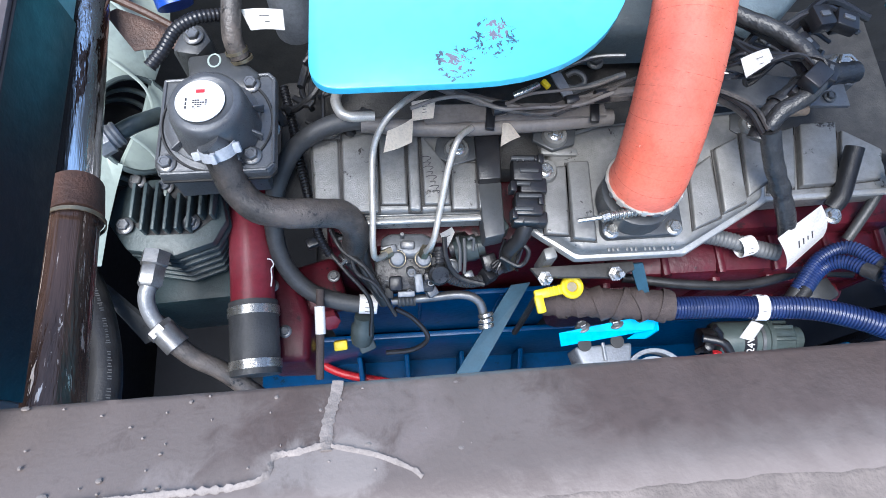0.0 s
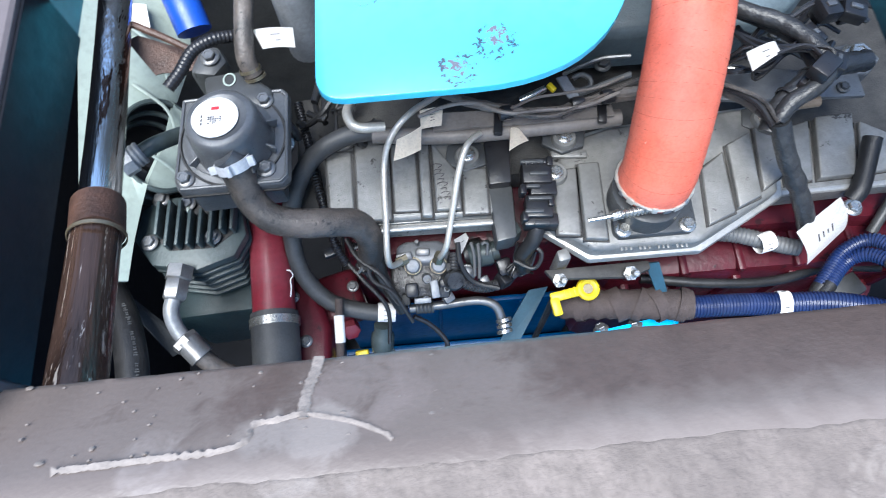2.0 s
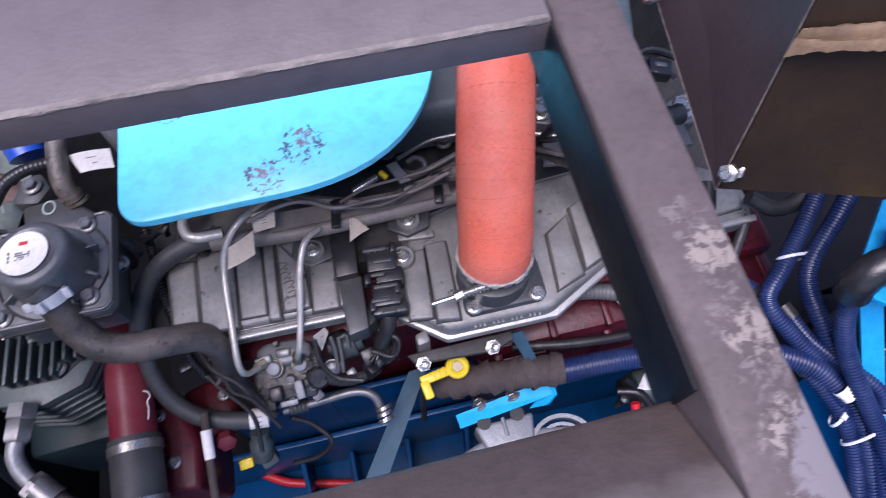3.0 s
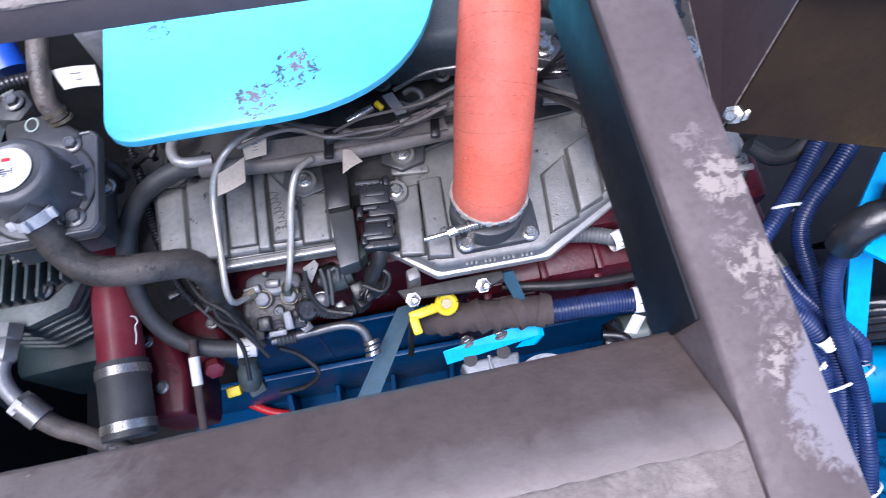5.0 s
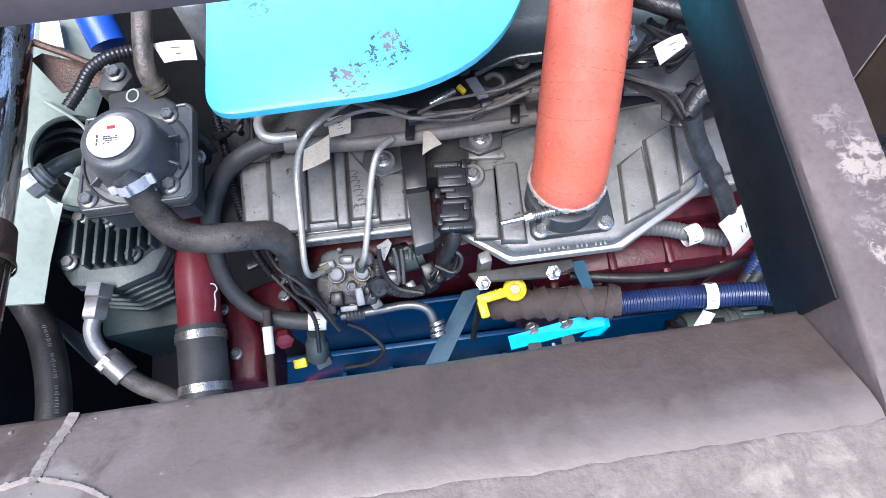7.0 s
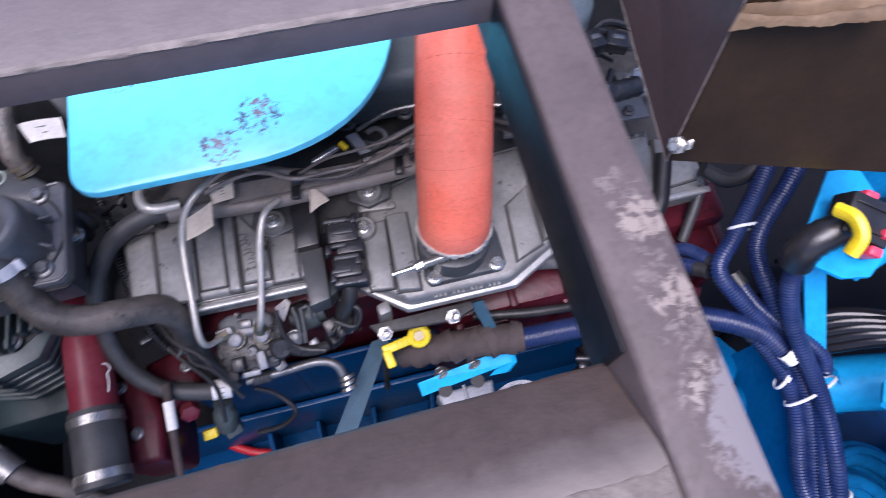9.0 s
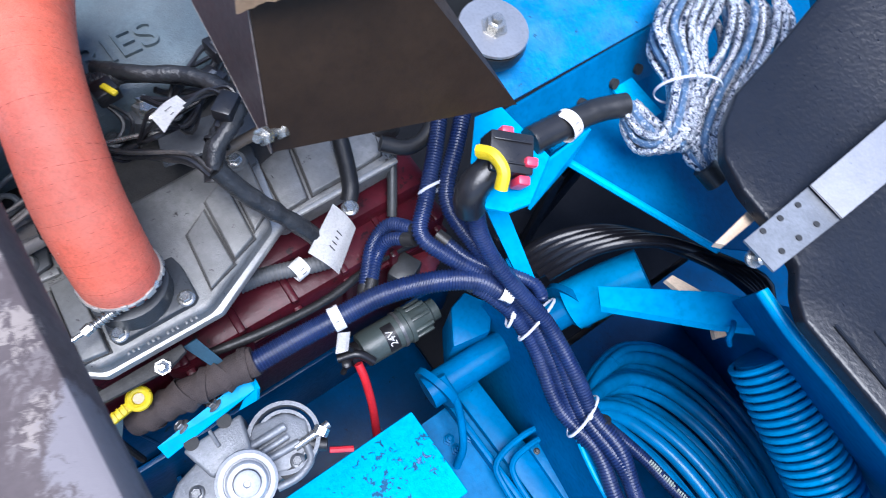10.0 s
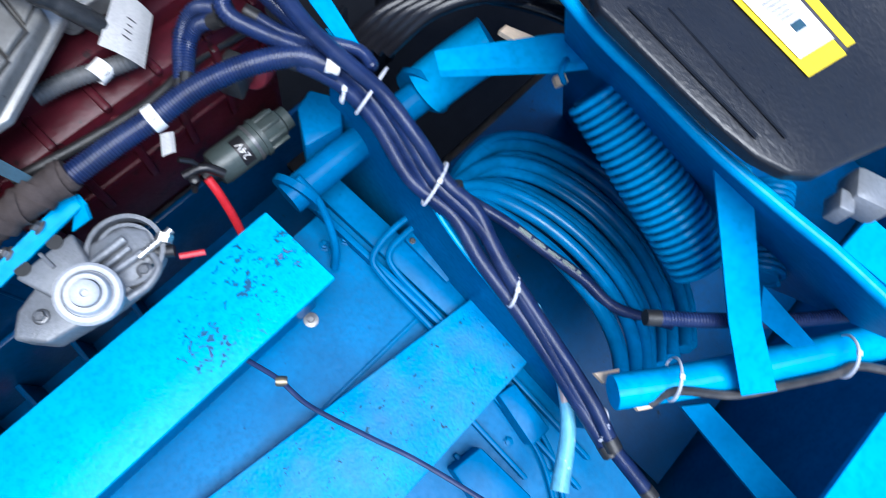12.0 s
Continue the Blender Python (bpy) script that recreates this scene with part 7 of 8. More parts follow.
plane_sheet(bm, [ra, rb, rb + V(0.05, -0.05, -0.10), ra + V(0.05, -0.05, -0.10)], -0.006)
part("web", bm, M_BLUE, rl)
bm = bmesh.new()
plane_sheet(bm, [(0.896, 0.226, 1.020), (1.278, 0.237, 1.020), (1.273, 0.202, 1.015), (0.898, 0.199, 1.015)], 0.006)
part("bottom_flange", bm, M_PEEL, rl)
for k, (px, mm) in enumerate(((0.12, 0), (0.3, 0), (0.48, 0), (0.62, 0), (0.78, 0))):
    bm = bmesh.new()
    c0 = ra.lerp(rb, px) + V(0.024, -0.024, -0.048)
    nrm = (rb - ra).cross(V(0.05, -0.05, -0.1)).normalized()
    if nrm.z < 0:
        nrm = -nrm
    lathe(bm, [(0.008, -0.008), (0.008, 0.0068), (0.0005, 0.0068)], c0, nrm, 14)
    part("slot", bm, M_GASKETGAP, rl, "black disc that paints a shaded punched slot")
bw = thing("mounting_washer", "large zinc disc washer with a hex bolt", "washer", (0.830, 0.308, 1.200))
wc = V((0.851, 0.329, 1.170))
bm = bmesh.new()
lathe(bm, [(0.045, -0.006), (0.047, -0.003), (0.046, 0.0), (0.012, 0.001)], wc, (0.0, -0.1, 1), 32)
part("disc", bm, M_STAINLESS, bw)
bm = bmesh.new()
lathe(bm, [(0.047, -0.03), (0.049, -0.02), (0.047, -0.007)], wc, (0.0, -0.1, 1), 28)
part("rubber_mount", bm, M_RUBBER, bw)
bm = bmesh.new()
lathe(bm, [(0.018, 0.0), (0.018, 0.003), (0.0125, 0.003), (0.0125, 0.012), (0.007, 0.013), (0.007, 0.02)], wc, (0.0, -0.1, 1), 6)
part("bolt", bm, M_STEEL, bw)
bm = bmesh.new()
tube(bm, [(0.915, 0.483, 1.120), (0.921, 0.404, 1.120)], 0.022, 16, 0.01)
single("blue_stub_pipe", bm, M_BLUE, "short cyan painted pipe stub above the rail", "pipe")

# rear blue panel and edges
bp = thing("rear_panel", "blue painted sloping steel panel with a bright folded edge", "panel", (1.0, 0.1, 0.8))
bm = bmesh.new()
plane_sheet(bm, [(0.896, 0.177, 1.030), (1.113, 0.250, 1.030), (1.581, 0.237, 0.980), (1.274, -0.186, 0.900), (1.048, -0.048, 0.960)], 0.005)
part("panel", bm, M_BLUE, bp)
bm = bmesh.new()
tube(bm, [(0.893, 0.173, 1.035), (0.963, 0.071, 1.000), (1.042, -0.050, 0.965)], 0.006, 8, 0.03)
part("folded_edge", bm, M_PEEL, bp)
bm = bmesh.new()
plane_sheet(bm, [(1.034, 0.237, 1.040), (1.076, 0.242, 1.040), (1.082, 0.161, 1.030), (1.037, 0.158, 1.030)], 0.004)
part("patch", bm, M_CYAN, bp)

# black hoses under the panel
for k in range(5):
    o = k * 13
    bm = bmesh.new()
    tube(bm, [V(0.816, 0.130, 0.840) + V(0.01 * k, -0.012 * k, 0), V(0.880, 0.119, 0.880) + V(0.012 * k, -0.014 * k, 0.004 * k), V(0.952, 0.083, 0.900) + V(0.013 * k, -0.016 * k, 0.004 * k), V(1.024, 0.012, 0.900) + V(0.012 * k, -0.014 * k, 0), V(1.079, -0.078, 0.900) + V(0.01 * k, -0.012 * k, 0), (1.114, -0.163, 0.880)], 0.0115, 12, 0.015)
    single("hydraulic_hose", bm, M_GLOSS, "glossy black rubber hydraulic hose in a curved bundle", "hose", "black hoses")

# sloping bar with a hook
sb = thing("sloping_bar", "blue painted flat steel bar with a small wire hook", "bar", (0.95, -0.1, 0.9))
bm = bmesh.new()
plane_sheet(bm, [(0.884, 0.008, 0.885), (0.999, -0.107, 0.950), (1.048, -0.193, 1.000), (1.011, -0.208, 1.000), (0.954, -0.137, 0.950), (0.866, -0.019, 0.885)], 0.012)
part("bar", bm, M_BAR, sb)
bm = bmesh.new()
tube(bm, [(0.971, -0.143, 0.975), (0.951, -0.148, 0.990), (0.941, -0.154, 0.985), (0.945, -0.163, 0.970)], 0.004, 8, 0.004)
part("hook", bm, M_BLUE, sb)

# coil spring
def coil(name, a, b, r, wire, turns, material, label):
    a, b = V(a), V(b)
    rot = frame_to(b - a)
    n = int(turns * 18)
    pts = []
    for i in range(n + 1):
        t = i / n
        ang = 2 * math.pi * turns * t
        pts.append(a.lerp(b, t) + rot @ V(r * math.cos(ang), r * math.sin(ang), 0))
    bm = bmesh.new()
    tube(bm, pts, wire, 7, 0.012)
    t = thing(name, label, "hose", a, "coiled hoses")
    part("coil", bm, material, t)
    bm = bmesh.new()
    tube(bm, [a, b], r * 0.82, 20, 0.05)
    part("core", bm, M_BLUE, t)


coil("coiled_hose", (0.980, -0.201, 0.960), (0.949, -0.491, 0.870), 0.046, 0.0044, 24, M_BAR, "blue painted coiled hose standing beside the black moulding")
coil("coiled_hose", (1.142, -0.496, 0.860), (1.006, -0.569, 0.860), 0.032, 0.005, 16, M_BLUE, "smaller blue coiled hose behind the upright bar")

# bundle of thick hoses sweeping round behind the side plate
outer_line = [(0.830, -0.120, 0.668), (0.944, -0.087, 0.591), (1.062, -0.087, 0.513), (1.171, -0.150, 0.443), (1.235, -0.280, 0.407), (1.226, -0.422, 0.421), (1.162, -0.536, 0.469), (1.088, -0.605, 0.523), (0.992, -0.650, 0.588)]
inner_line = [(0.809, -0.129, 0.682), (0.851, -0.173, 0.657), (0.873, -0.226, 0.645), (0.887, -0.301, 0.640), (0.884, -0.378, 0.646), (0.868, -0.450, 0.660), (0.837, -0.503, 0.683), (0.802, -0.536, 0.707), (0.760, -0.559, 0.736)]
hax = V(0.534, 0.04, 0.844).normalized()
for k in range(15):
    rng = random.Random(300 + k)
    f = min(1.0, max(0.0, k / 14 + (rng.uniform(-0.012, 0.012))))
    pts = []
    for i, (p, q) in enumerate(zip(outer_line, inner_line)):
        pts.append(V(p).lerp(V(q), f) + hax * (0.016 * math.sin(k * 1.3) + 0.02 * (f - 0.3)) - V(0, 0, 0.004) * max(0, i - 6) ** 2)
    t = thing("hydraulic_hose", "thick rubber hose oversprayed blue, sweeping in a curved bundle", "hose", pts[0], "oversprayed hoses")
    bm = bmesh.new()
    tube(bm, pts, (0.0125, 0.0095, 0.0135, 0.0105)[k % 4], 12, 0.012)
    part("outer_sheath", bm, M_SPRAYED, t)
    if k in (4, 7):
        bm = bmesh.new()
        tube(bm, [p + hax * (0.0105 if k == 7 else 0.0122) for p in pts[1:8]], 0.0014, 6, 0.012)
        part("mould_line", bm, M_SPRAYED, t)
ph = thing("printed_hose", "navy blue hose with white printed marks by the oversprayed hoses", "hose", (0.877, -0.231, 0.660))
pline = [(0.833, -0.163, 0.700), (0.856, -0.240, 0.690), (0.868, -0.312, 0.685), (0.883, -0.397, 0.680), (0.889, -0.475, 0.675), (0.943, -0.568, 0.670)]
bm = bmesh.new()
ribbed(bm, pline, 0.011, 0.0046, 10)
part("sheath", bm, M_BLUECOND, ph)
bm = bmesh.new()
line = curve_points(pline, 0.0045)
rng = random.Random(5)
for i in range(22, 52):
    if i % 7 == 0:
        continue
    d = (line[i + 1] - line[i]).normalized()
    box(bm, line[i] + V(0, 0, 0.0112), (0.0026, rng.uniform(0.004, 0.008), 0.001), frame_to((0, 0, 1), d))
part("printed_marks", bm, M_FAN, ph, "faded white printed marks")

# torn cloth on the gusset
bm = bmesh.new()
folds = [[(0.509, 0.263), (0.540, 0.255), (0.572, 0.252), (0.605, 0.249), (0.640, 0.245)], [(0.518, 0.271), (0.552, 0.268), (0.580, 0.266), (0.613, 0.262), (0.650, 0.258)],
         [(0.530, 0.280), (0.563, 0.285), (0.590, 0.282), (0.622, 0.277), (0.660, 0.272)], [(0.537, 0.286), (0.566, 0.299), (0.597, 0.300), (0.634, 0.296), (0.675, 0.290)], [(0.545, 0.300), (0.572, 0.322), (0.605, 0.325), (0.645, 0.320), (0.690, 0.312)]]
nu, nv = 28, 40
grid = []
for i in range(nu + 1):
    a = i / nu * (len(folds) - 1)
    k = min(len(folds) - 2, int(a))
    row = []
    for j in range(nv + 1):
        b = j / nv * (len(folds[0]) - 1)
        m = min(len(folds[0]) - 2, int(b))
        p = V(*folds[k][m], 0).lerp(V(*folds[k][m + 1], 0), b - m).lerp(V(*folds[k + 1][m], 0).lerp(V(*folds[k + 1][m + 1], 0), b - m), a - k)
        crease = abs(math.sin(a * 3.4 + 0.5 * math.sin(b * 1.3))) * (1.0 - 0.75 * j / nv)
        p.y += 0.015 + (0.002 * noise.noise(V(b * 6, 2, 0)) if i == 0 else 0.0)
        row.append(bm.verts.new((p.x, p.y, 1.402 + 0.014 * crease + 0.003 * noise.noise(V(p.x * 90, p.y * 90, 1)))))
    grid.append(row)
fs = [bm.faces.new((r[k], r[k + 1], q[k + 1], q[k])) for r, q in zip(grid, grid[1:]) for k in range(nv)]
bmesh.ops.solidify(bm, geom=fs, thickness=0.0015)
single("torn_cloth", bm, M_CARD, "creased tan cloth lying over the brown gusset sheet", "cloth", angle=50)

# silver braided cable bundle
for k in range(17):
    rng = random.Random(20 + k)
    bm = bmesh.new()
    u, w = (k - 8) / 8.0, ((k * 7) % 17 - 8) / 8.0
    spread = (0.2, 0.6, 0.8, 0.6, 0.7, 1.2, 1.2, 1.5, 1.6, 1.5, 0.8, 0.2)
    ctr = [(0.982, 0.168, 1.11), (0.979, 0.146, 1.1), (0.98, 0.107, 1.1), (0.990, 0.094, 1.12), (1.06, 0.149, 1.13), (1.101, 0.215, 1.14), (1.223, 0.258, 1.14), (1.247, 0.191, 1.13), (1.192, 0.135, 1.12), (1.097, 0.096, 1.11), (1.034, 0.064, 1.1), (1.020, 0.039, 1.09)]
    pts = [V(p) + V(0.030 * u * s, 0.010 * w * s - 0.018 * u * s, 0.016 * w * s) for p, s in zip(ctr, spread)]
    tube(bm, pts, 0.0052, 8, 0.005, lambda i, n: 1 + 0.14 * (i % 2))
    single("braided_cable", bm, M_BRAIDBLUE if k % 6 == 1 else M_BRAID, "silver braided cable in a looped bundle", "cable", "braided cables")
zip_tie((1.052, 0.138, 1.128), (-0.49, -0.87, 0), 0.030, 1.6)
bm = bmesh.new()
tube(bm, [(1.017, 0.045, 1.090), (1.025, 0.019, 1.080)], 0.017, 12, 0.01)
single("cable_end_sleeve", bm, M_RUBBER, "black rubber sleeve at the end of the braided cable", "cable sleeve")

# black moulding with stainless hinge and sticker
fn = thing("black_moulding", "large grained black plastic moulding with stainless hinge and sticker", "moulding", (1.1, -0.2, 1.2))
cont = [(1.277, 0.139, 1.200), (1.124, 0.102, 1.200), (1.024, 0.080, 1.200), (0.976, 0.055, 1.200), (0.944, 0.024, 1.200), (0.929, -0.019, 1.200), (0.924, -0.072, 1.200), (0.912, -0.118, 1.200), (0.885, -0.140, 1.200), (0.869, -0.165, 1.200), (0.866, -0.220, 1.200), (0.863, -0.283, 1.200), (0.862, -0.334, 1.200), (0.865, -0.376, 1.200), (0.877, -0.412, 1.200), (0.900, -0.435, 1.200), (0.938, -0.448, 1.200), (0.986, -0.468, 1.200), (1.205, -0.560, 1.200), (1.465, -0.363, 1.200), (1.944, 0.051, 1.200)]
bm = bmesh.new()
slab(bm, [V(p) + V(0.006, 0, 0) for p in cont], 1.183, 1.20, 0.005, 3)
crown = max(bm.faces, key=lambda f: f.calc_area() * f.normal.z)
bmesh.ops.inset_region(bm, faces=[crown], thickness=0.045, depth=0.006)
for x in [0.95 + 0.04 * k for k in range(12)] + [1.5, 1.65, 1.8]:
    bmesh.ops.bisect_plane(bm, geom=bm.verts[:] + bm.edges[:] + bm.faces[:], plane_co=(x, 0, 0), plane_no=(1, 0, 0))
for v in bm.verts:
    run = max(0.0, v.co.x - 0.99)
    v.co.z += 0.85 * run * run if run < 0.25 else 0.0531 + 0.425 * (run - 0.25)
part("shell", bm, M_BLACKSHEET, fn)
bm = bmesh.new()
for a, b in (((0.896, -0.186, 1.204), (0.884, -0.364, 1.204)), ((0.926, -0.214, 1.206), (0.906, -0.385, 1.206))):
    tube(bm, [a, b], 0.0022, 6, 0.05)
part("moulded_rib", bm, M_BLACKSHEET, fn)
bm = bmesh.new()
plane_sheet(bm, [(0.980, -0.060, 1.226), (0.979, -0.107, 1.226), (1.235, -0.100, 1.276), (1.242, -0.044, 1.276)], -0.003)
hinge = part("hinge_strap", bm, M_STAINLESS, fn, "polished stainless strap")
bm = bmesh.new()
plane_sheet(bm, [(0.868, -0.065, 1.222), (0.982, -0.060, 1.222), (0.981, -0.107, 1.222), (0.869, -0.107, 1.222)], -0.003)
leaf = part("hinge_leaf", bm, M_PUMP, fn, "dull drilled hinge leaf")
# black discs painted as the shaded holes of the leaf
for x in (0.9530, 0.9225, 0.8938):
    for y in (-0.0688, -0.0960):
        bm = bmesh.new()
        lathe(bm, [(0.0036, 0), (0.0036, 0.0008)], (x, y, 1.2225), (0, 0, 1), 12)
        part("hole", bm, M_GASKETGAP, leaf)
bm = bmesh.new()
lathe(bm, [(0.010, 0), (0.010, 0.004), (0.006, 0.004), (0.005, 0.016), (0.001, 0.018)], (0.875, -0.085, 1.205), (-0.3, -0.5, 1), 12)
part("hinge_bolt", bm, M_STEEL, fn)
def on_sticker(u, v, lift=0.0):
    a, b, c, d = V(0.990, -0.216, 1.2085), V(1.052, -0.226, 1.2115), V(1.031, -0.375, 1.2105), V(0.978, -0.362, 1.2080)
    return a.lerp(b, u).lerp(d.lerp(c, u), v) + V(0, 0, lift)


def sticker_patch(name, u0, u1, v0, v1, lift, material, parent, label=""):
    bm = bmesh.new()
    plane_sheet(bm, [on_sticker(u, v, lift) for u, v in ((u0, v0), (u1, v0), (u1, v1), (u0, v1))], -0.0008)
    return part(name, bm, material, parent, label)


stk = sticker_patch("warning_sticker", 0, 1, 0, 1, 0.0, M_YELLOW, fn, "yellow-bordered warning sticker")
sticker_patch("sticker_field", 0.10, 0.99, 0.20, 0.86, 0.002, M_WHITE, stk, "white printed field")
sticker_patch("sticker_line", 1.01, 1.10, 0.0, 0.98, 0.0, M_INK, stk)
sticker_patch("sticker_strip", 1.11, 1.34, 0.0, 0.96, 0.0, M_YELLOW, stk, "yellow margin strip")
sticker_patch("pictogram", 0.40, 0.62, 0.30, 0.36, 0.003, M_YELLOW, stk)
sticker_patch("pictogram", 0.45, 0.70, 0.62, 0.70, 0.003, M_TEAL, stk)
for k in range(5):
    sticker_patch("print", 0.30 + 0.02 * k, 0.72 - 0.05 * (k % 2), 0.40 + 0.04 * k, 0.415 + 0.04 * k, 0.003, M_INK, stk)

# folded blue edge below the moulding
be = thing("edge_panel", "blue painted panel under the moulding, its folded edge's highlight painted in", "panel", (1.0, -0.2, 0.9))
ed = [(0.900, -0.120, 1.150), (0.891, -0.179, 1.150), (0.889, -0.250, 1.150), (0.884, -0.353, 1.150), (0.888, -0.452, 1.150), (0.893, -0.525, 1.150), (0.890, -0.681, 1.150)]
# the fold's light-blue highlight is painted as a paler edge
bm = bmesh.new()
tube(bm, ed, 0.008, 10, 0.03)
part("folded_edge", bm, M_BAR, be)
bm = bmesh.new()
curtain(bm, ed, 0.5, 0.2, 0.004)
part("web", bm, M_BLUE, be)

# cream foam offcuts
def foam(cs, z=0):
    bm = bmesh.new()
    plane_sheet(bm, cs, 0.010)
    single("foam_strip", bm, M_CREAM, "cream foam packing strip wedged by the blue steel", "foam", "foam strips")


foam([(0.881, -0.048, 1.160), (0.951, -0.040, 1.160), (0.953, -0.053, 1.160), (0.889, -0.056, 1.160)])
foam([(0.955, -0.040, 0.930), (0.970, -0.040, 0.930), (0.996, -0.097, 0.930), (0.965, -0.081, 0.930)])
foam([(0.897, -0.258, 1.130), (0.911, -0.266, 1.130), (0.913, -0.335, 1.130), (0.900, -0.333, 1.130), (0.893, -0.275, 1.130)])
foam([(0.770, -0.094, 0.660), (0.790, -0.101, 0.660), (0.777, -0.140, 0.660), (0.768, -0.128, 0.660)])
foam([(0.757, -0.097, 0.680), (0.779, -0.103, 0.680), (0.770, -0.122, 0.680), (0.750, -0.118, 0.680)])
foam([(0.729, -0.487, 0.800), (0.762, -0.510, 0.800), (0.743, -0.518, 0.800), (0.728, -0.507, 0.800)])
foam([(0.738, -0.556, 0.800), (0.760, -0.576, 0.800), (0.754, -0.583, 0.800), (0.735, -0.570, 0.800)])
foam([(0.983, -0.137, 0.900), (1.001, -0.144, 0.900), (0.994, -0.157, 0.900), (0.975, -0.150, 0.900)])

# upright bar, cross bar and braces at the far end
ub = thing("upright_bar", "blue painted upright steel bar welded to the cross bar", "bar", (0.9, -0.45, 0.8))
bm = bmesh.new()
plane_sheet(bm, [(0.942, -0.352, 1.080), (0.959, -0.402, 1.080), (0.893, -0.567, 0.960), (0.870, -0.662, 0.900), (0.827, -0.628, 0.900), (0.860, -0.534, 0.960)], 0.012)
part("bar", bm, M_BAR, ub)
bm = bmesh.new()
plane_sheet(bm, [(0.925, -0.537, 0.970), (0.948, -0.660, 0.920), (0.920, -0.638, 0.920), (0.903, -0.571, 0.940)], 0.006)
part("gusset", bm, M_BLUE, ub)
xb = thing("cross_bar", "blue painted round cross bar with cable strapped below", "bar", (0.9, -0.55, 0.85))
bm = bmesh.new()
tube(bm, [(0.711, -0.510, 0.860), (0.820, -0.594, 0.870), (0.937, -0.674, 0.890), (1.095, -0.786, 0.910)], 0.025, 18, 0.03)
part("bar", bm, M_BAR, xb)
bm = bmesh.new()
tube(bm, [(0.733, -0.555, 0.870), (0.767, -0.567, 0.890), (0.821, -0.630, 0.890), (0.880, -0.673, 0.900), (0.942, -0.715, 0.910), (0.970, -0.728, 0.920), (1.018, -0.791, 0.910)], 0.0065, 8, 0.01)
part("strapped_cable", bm, M_GREYCOND, xb, "thin grey cable strapped under the bar")
for q in ((0.776, -0.553, 0.885), (0.969, -0.707, 0.915)):
    zip_tie(q, (0.55, -0.83, 0.05), 0.030, 1.0)
for cs in ([(0.828, -0.651, 0.700), (0.867, -0.684, 0.700), (0.871, -0.933, 0.660), (0.818, -0.879, 0.660)],
           [(0.940, -0.788, 0.920), (0.943, -0.866, 0.920), (0.799, -0.876, 0.920), (0.755, -0.780, 0.920)], [(1.030, -0.580, 0.990), (1.099, -0.585, 0.990), (1.103, -0.692, 0.990), (1.037, -0.693, 0.990)]):
    t = thing("brace_plate", "blue painted steel brace plate", "brace", cs[0], "brace plates")
    bm = bmesh.new()
    plane_sheet(bm, cs, 0.01)
    # higher braces get the lit blue tone, lower ones the shaded
    part("plate", bm, M_BAR if V(cs[0]).z > 0.9 else M_BLUE, t)
bm = bmesh.new()
box(bm, (1.019, -0.520, 1.100), (0.05, 0.05, 0.04), turn(0, 10, 20), 0.01)
box(bm, (0.984, -0.505, 1.100), (0.03, 0.02, 0.03), turn(0, 10, 20), 0.004)
single("valve_block", bm, M_PUMP, "grey cast valve block beside the black moulding", "valve")

# red cable lying along the chassis rail
bm = bmesh.new()
tube(bm, [(-0.216, 0.273, 0.185), (-0.146, 0.232, 0.182), (-0.048, 0.207, 0.180), (0.061, 0.183, 0.178), (0.171, 0.175, 0.178)], 0.010, 12, 0.012)
single("battery_cable", bm, M_REDCABLE, "red battery cable lying on the blue chassis rail", "cable")

# welded ribs and a pressed edge on the deck
for x0, y0, x1, y1 in ((0.585, -0.300, 0.575, -0.560), (0.640, -0.440, 0.628, -0.640), (0.690, -0.300, 0.676, -0.620), (0.520, -0.445, 0.500, -0.660)):
    bm = bmesh.new()
    d = V(x1 - x0, y1 - y0, 0)
    box(bm, ((x0 + x1) / 2, (y0 + y1) / 2, 0.609), (0.008, d.length, 0.020), frame_to((0, 0, 1), V(d.y, -d.x, 0)), 0.002)
    part("deck_rib", bm, M_BLUE, deck)
for q in ((0.600, -0.50), (0.655, -0.52), (0.610, -0.59)):
    bm = bmesh.new()
    lathe(bm, [(0.010, 0), (0.010, 0.002), (0.0065, 0.003), (0.0065, 0.008), (0.003, 0.009)], (q[0], q[1], 0.600), (0, 0, 1), 6)
    single("deck_bolt", bm, M_BLUE, "blue painted hex bolt in the deck", "bolt", "deck bolts")
for k in range(2):
    bm = bmesh.new()
    tube(bm, [(0.660 - 0.022 * k, -0.350, 0.615), (0.655 - 0.022 * k, -0.480, 0.615), (0.640 - 0.022 * k, -0.560, 0.612), (0.590 - 0.02 * k, -0.640, 0.612)], 0.0045, 8, 0.01)
    single("brake_pipe", bm, M_BLUE, "thin bent blue painted brake pipe on the deck", "pipe", "brake pipes")

# raised plate and bolts on the deck
dp = thing("deck_cover", "small blue painted raised cover plate on the deck", "cover plate", (0.737, -0.178, 0.6))
bm = bmesh.new()
slab(bm, [(0.719, -0.124), (0.755, -0.119), (0.757, -0.231), (0.717, -0.233)], 0.6, 0.632, 0.004)
part("plate", bm, M_BLUE, dp)
for q in ((0.727, -0.136), (0.746, -0.220)):
    bolt((q[0], q[1], 0.633), dp, me=BOLT_DARK, size=0.6)
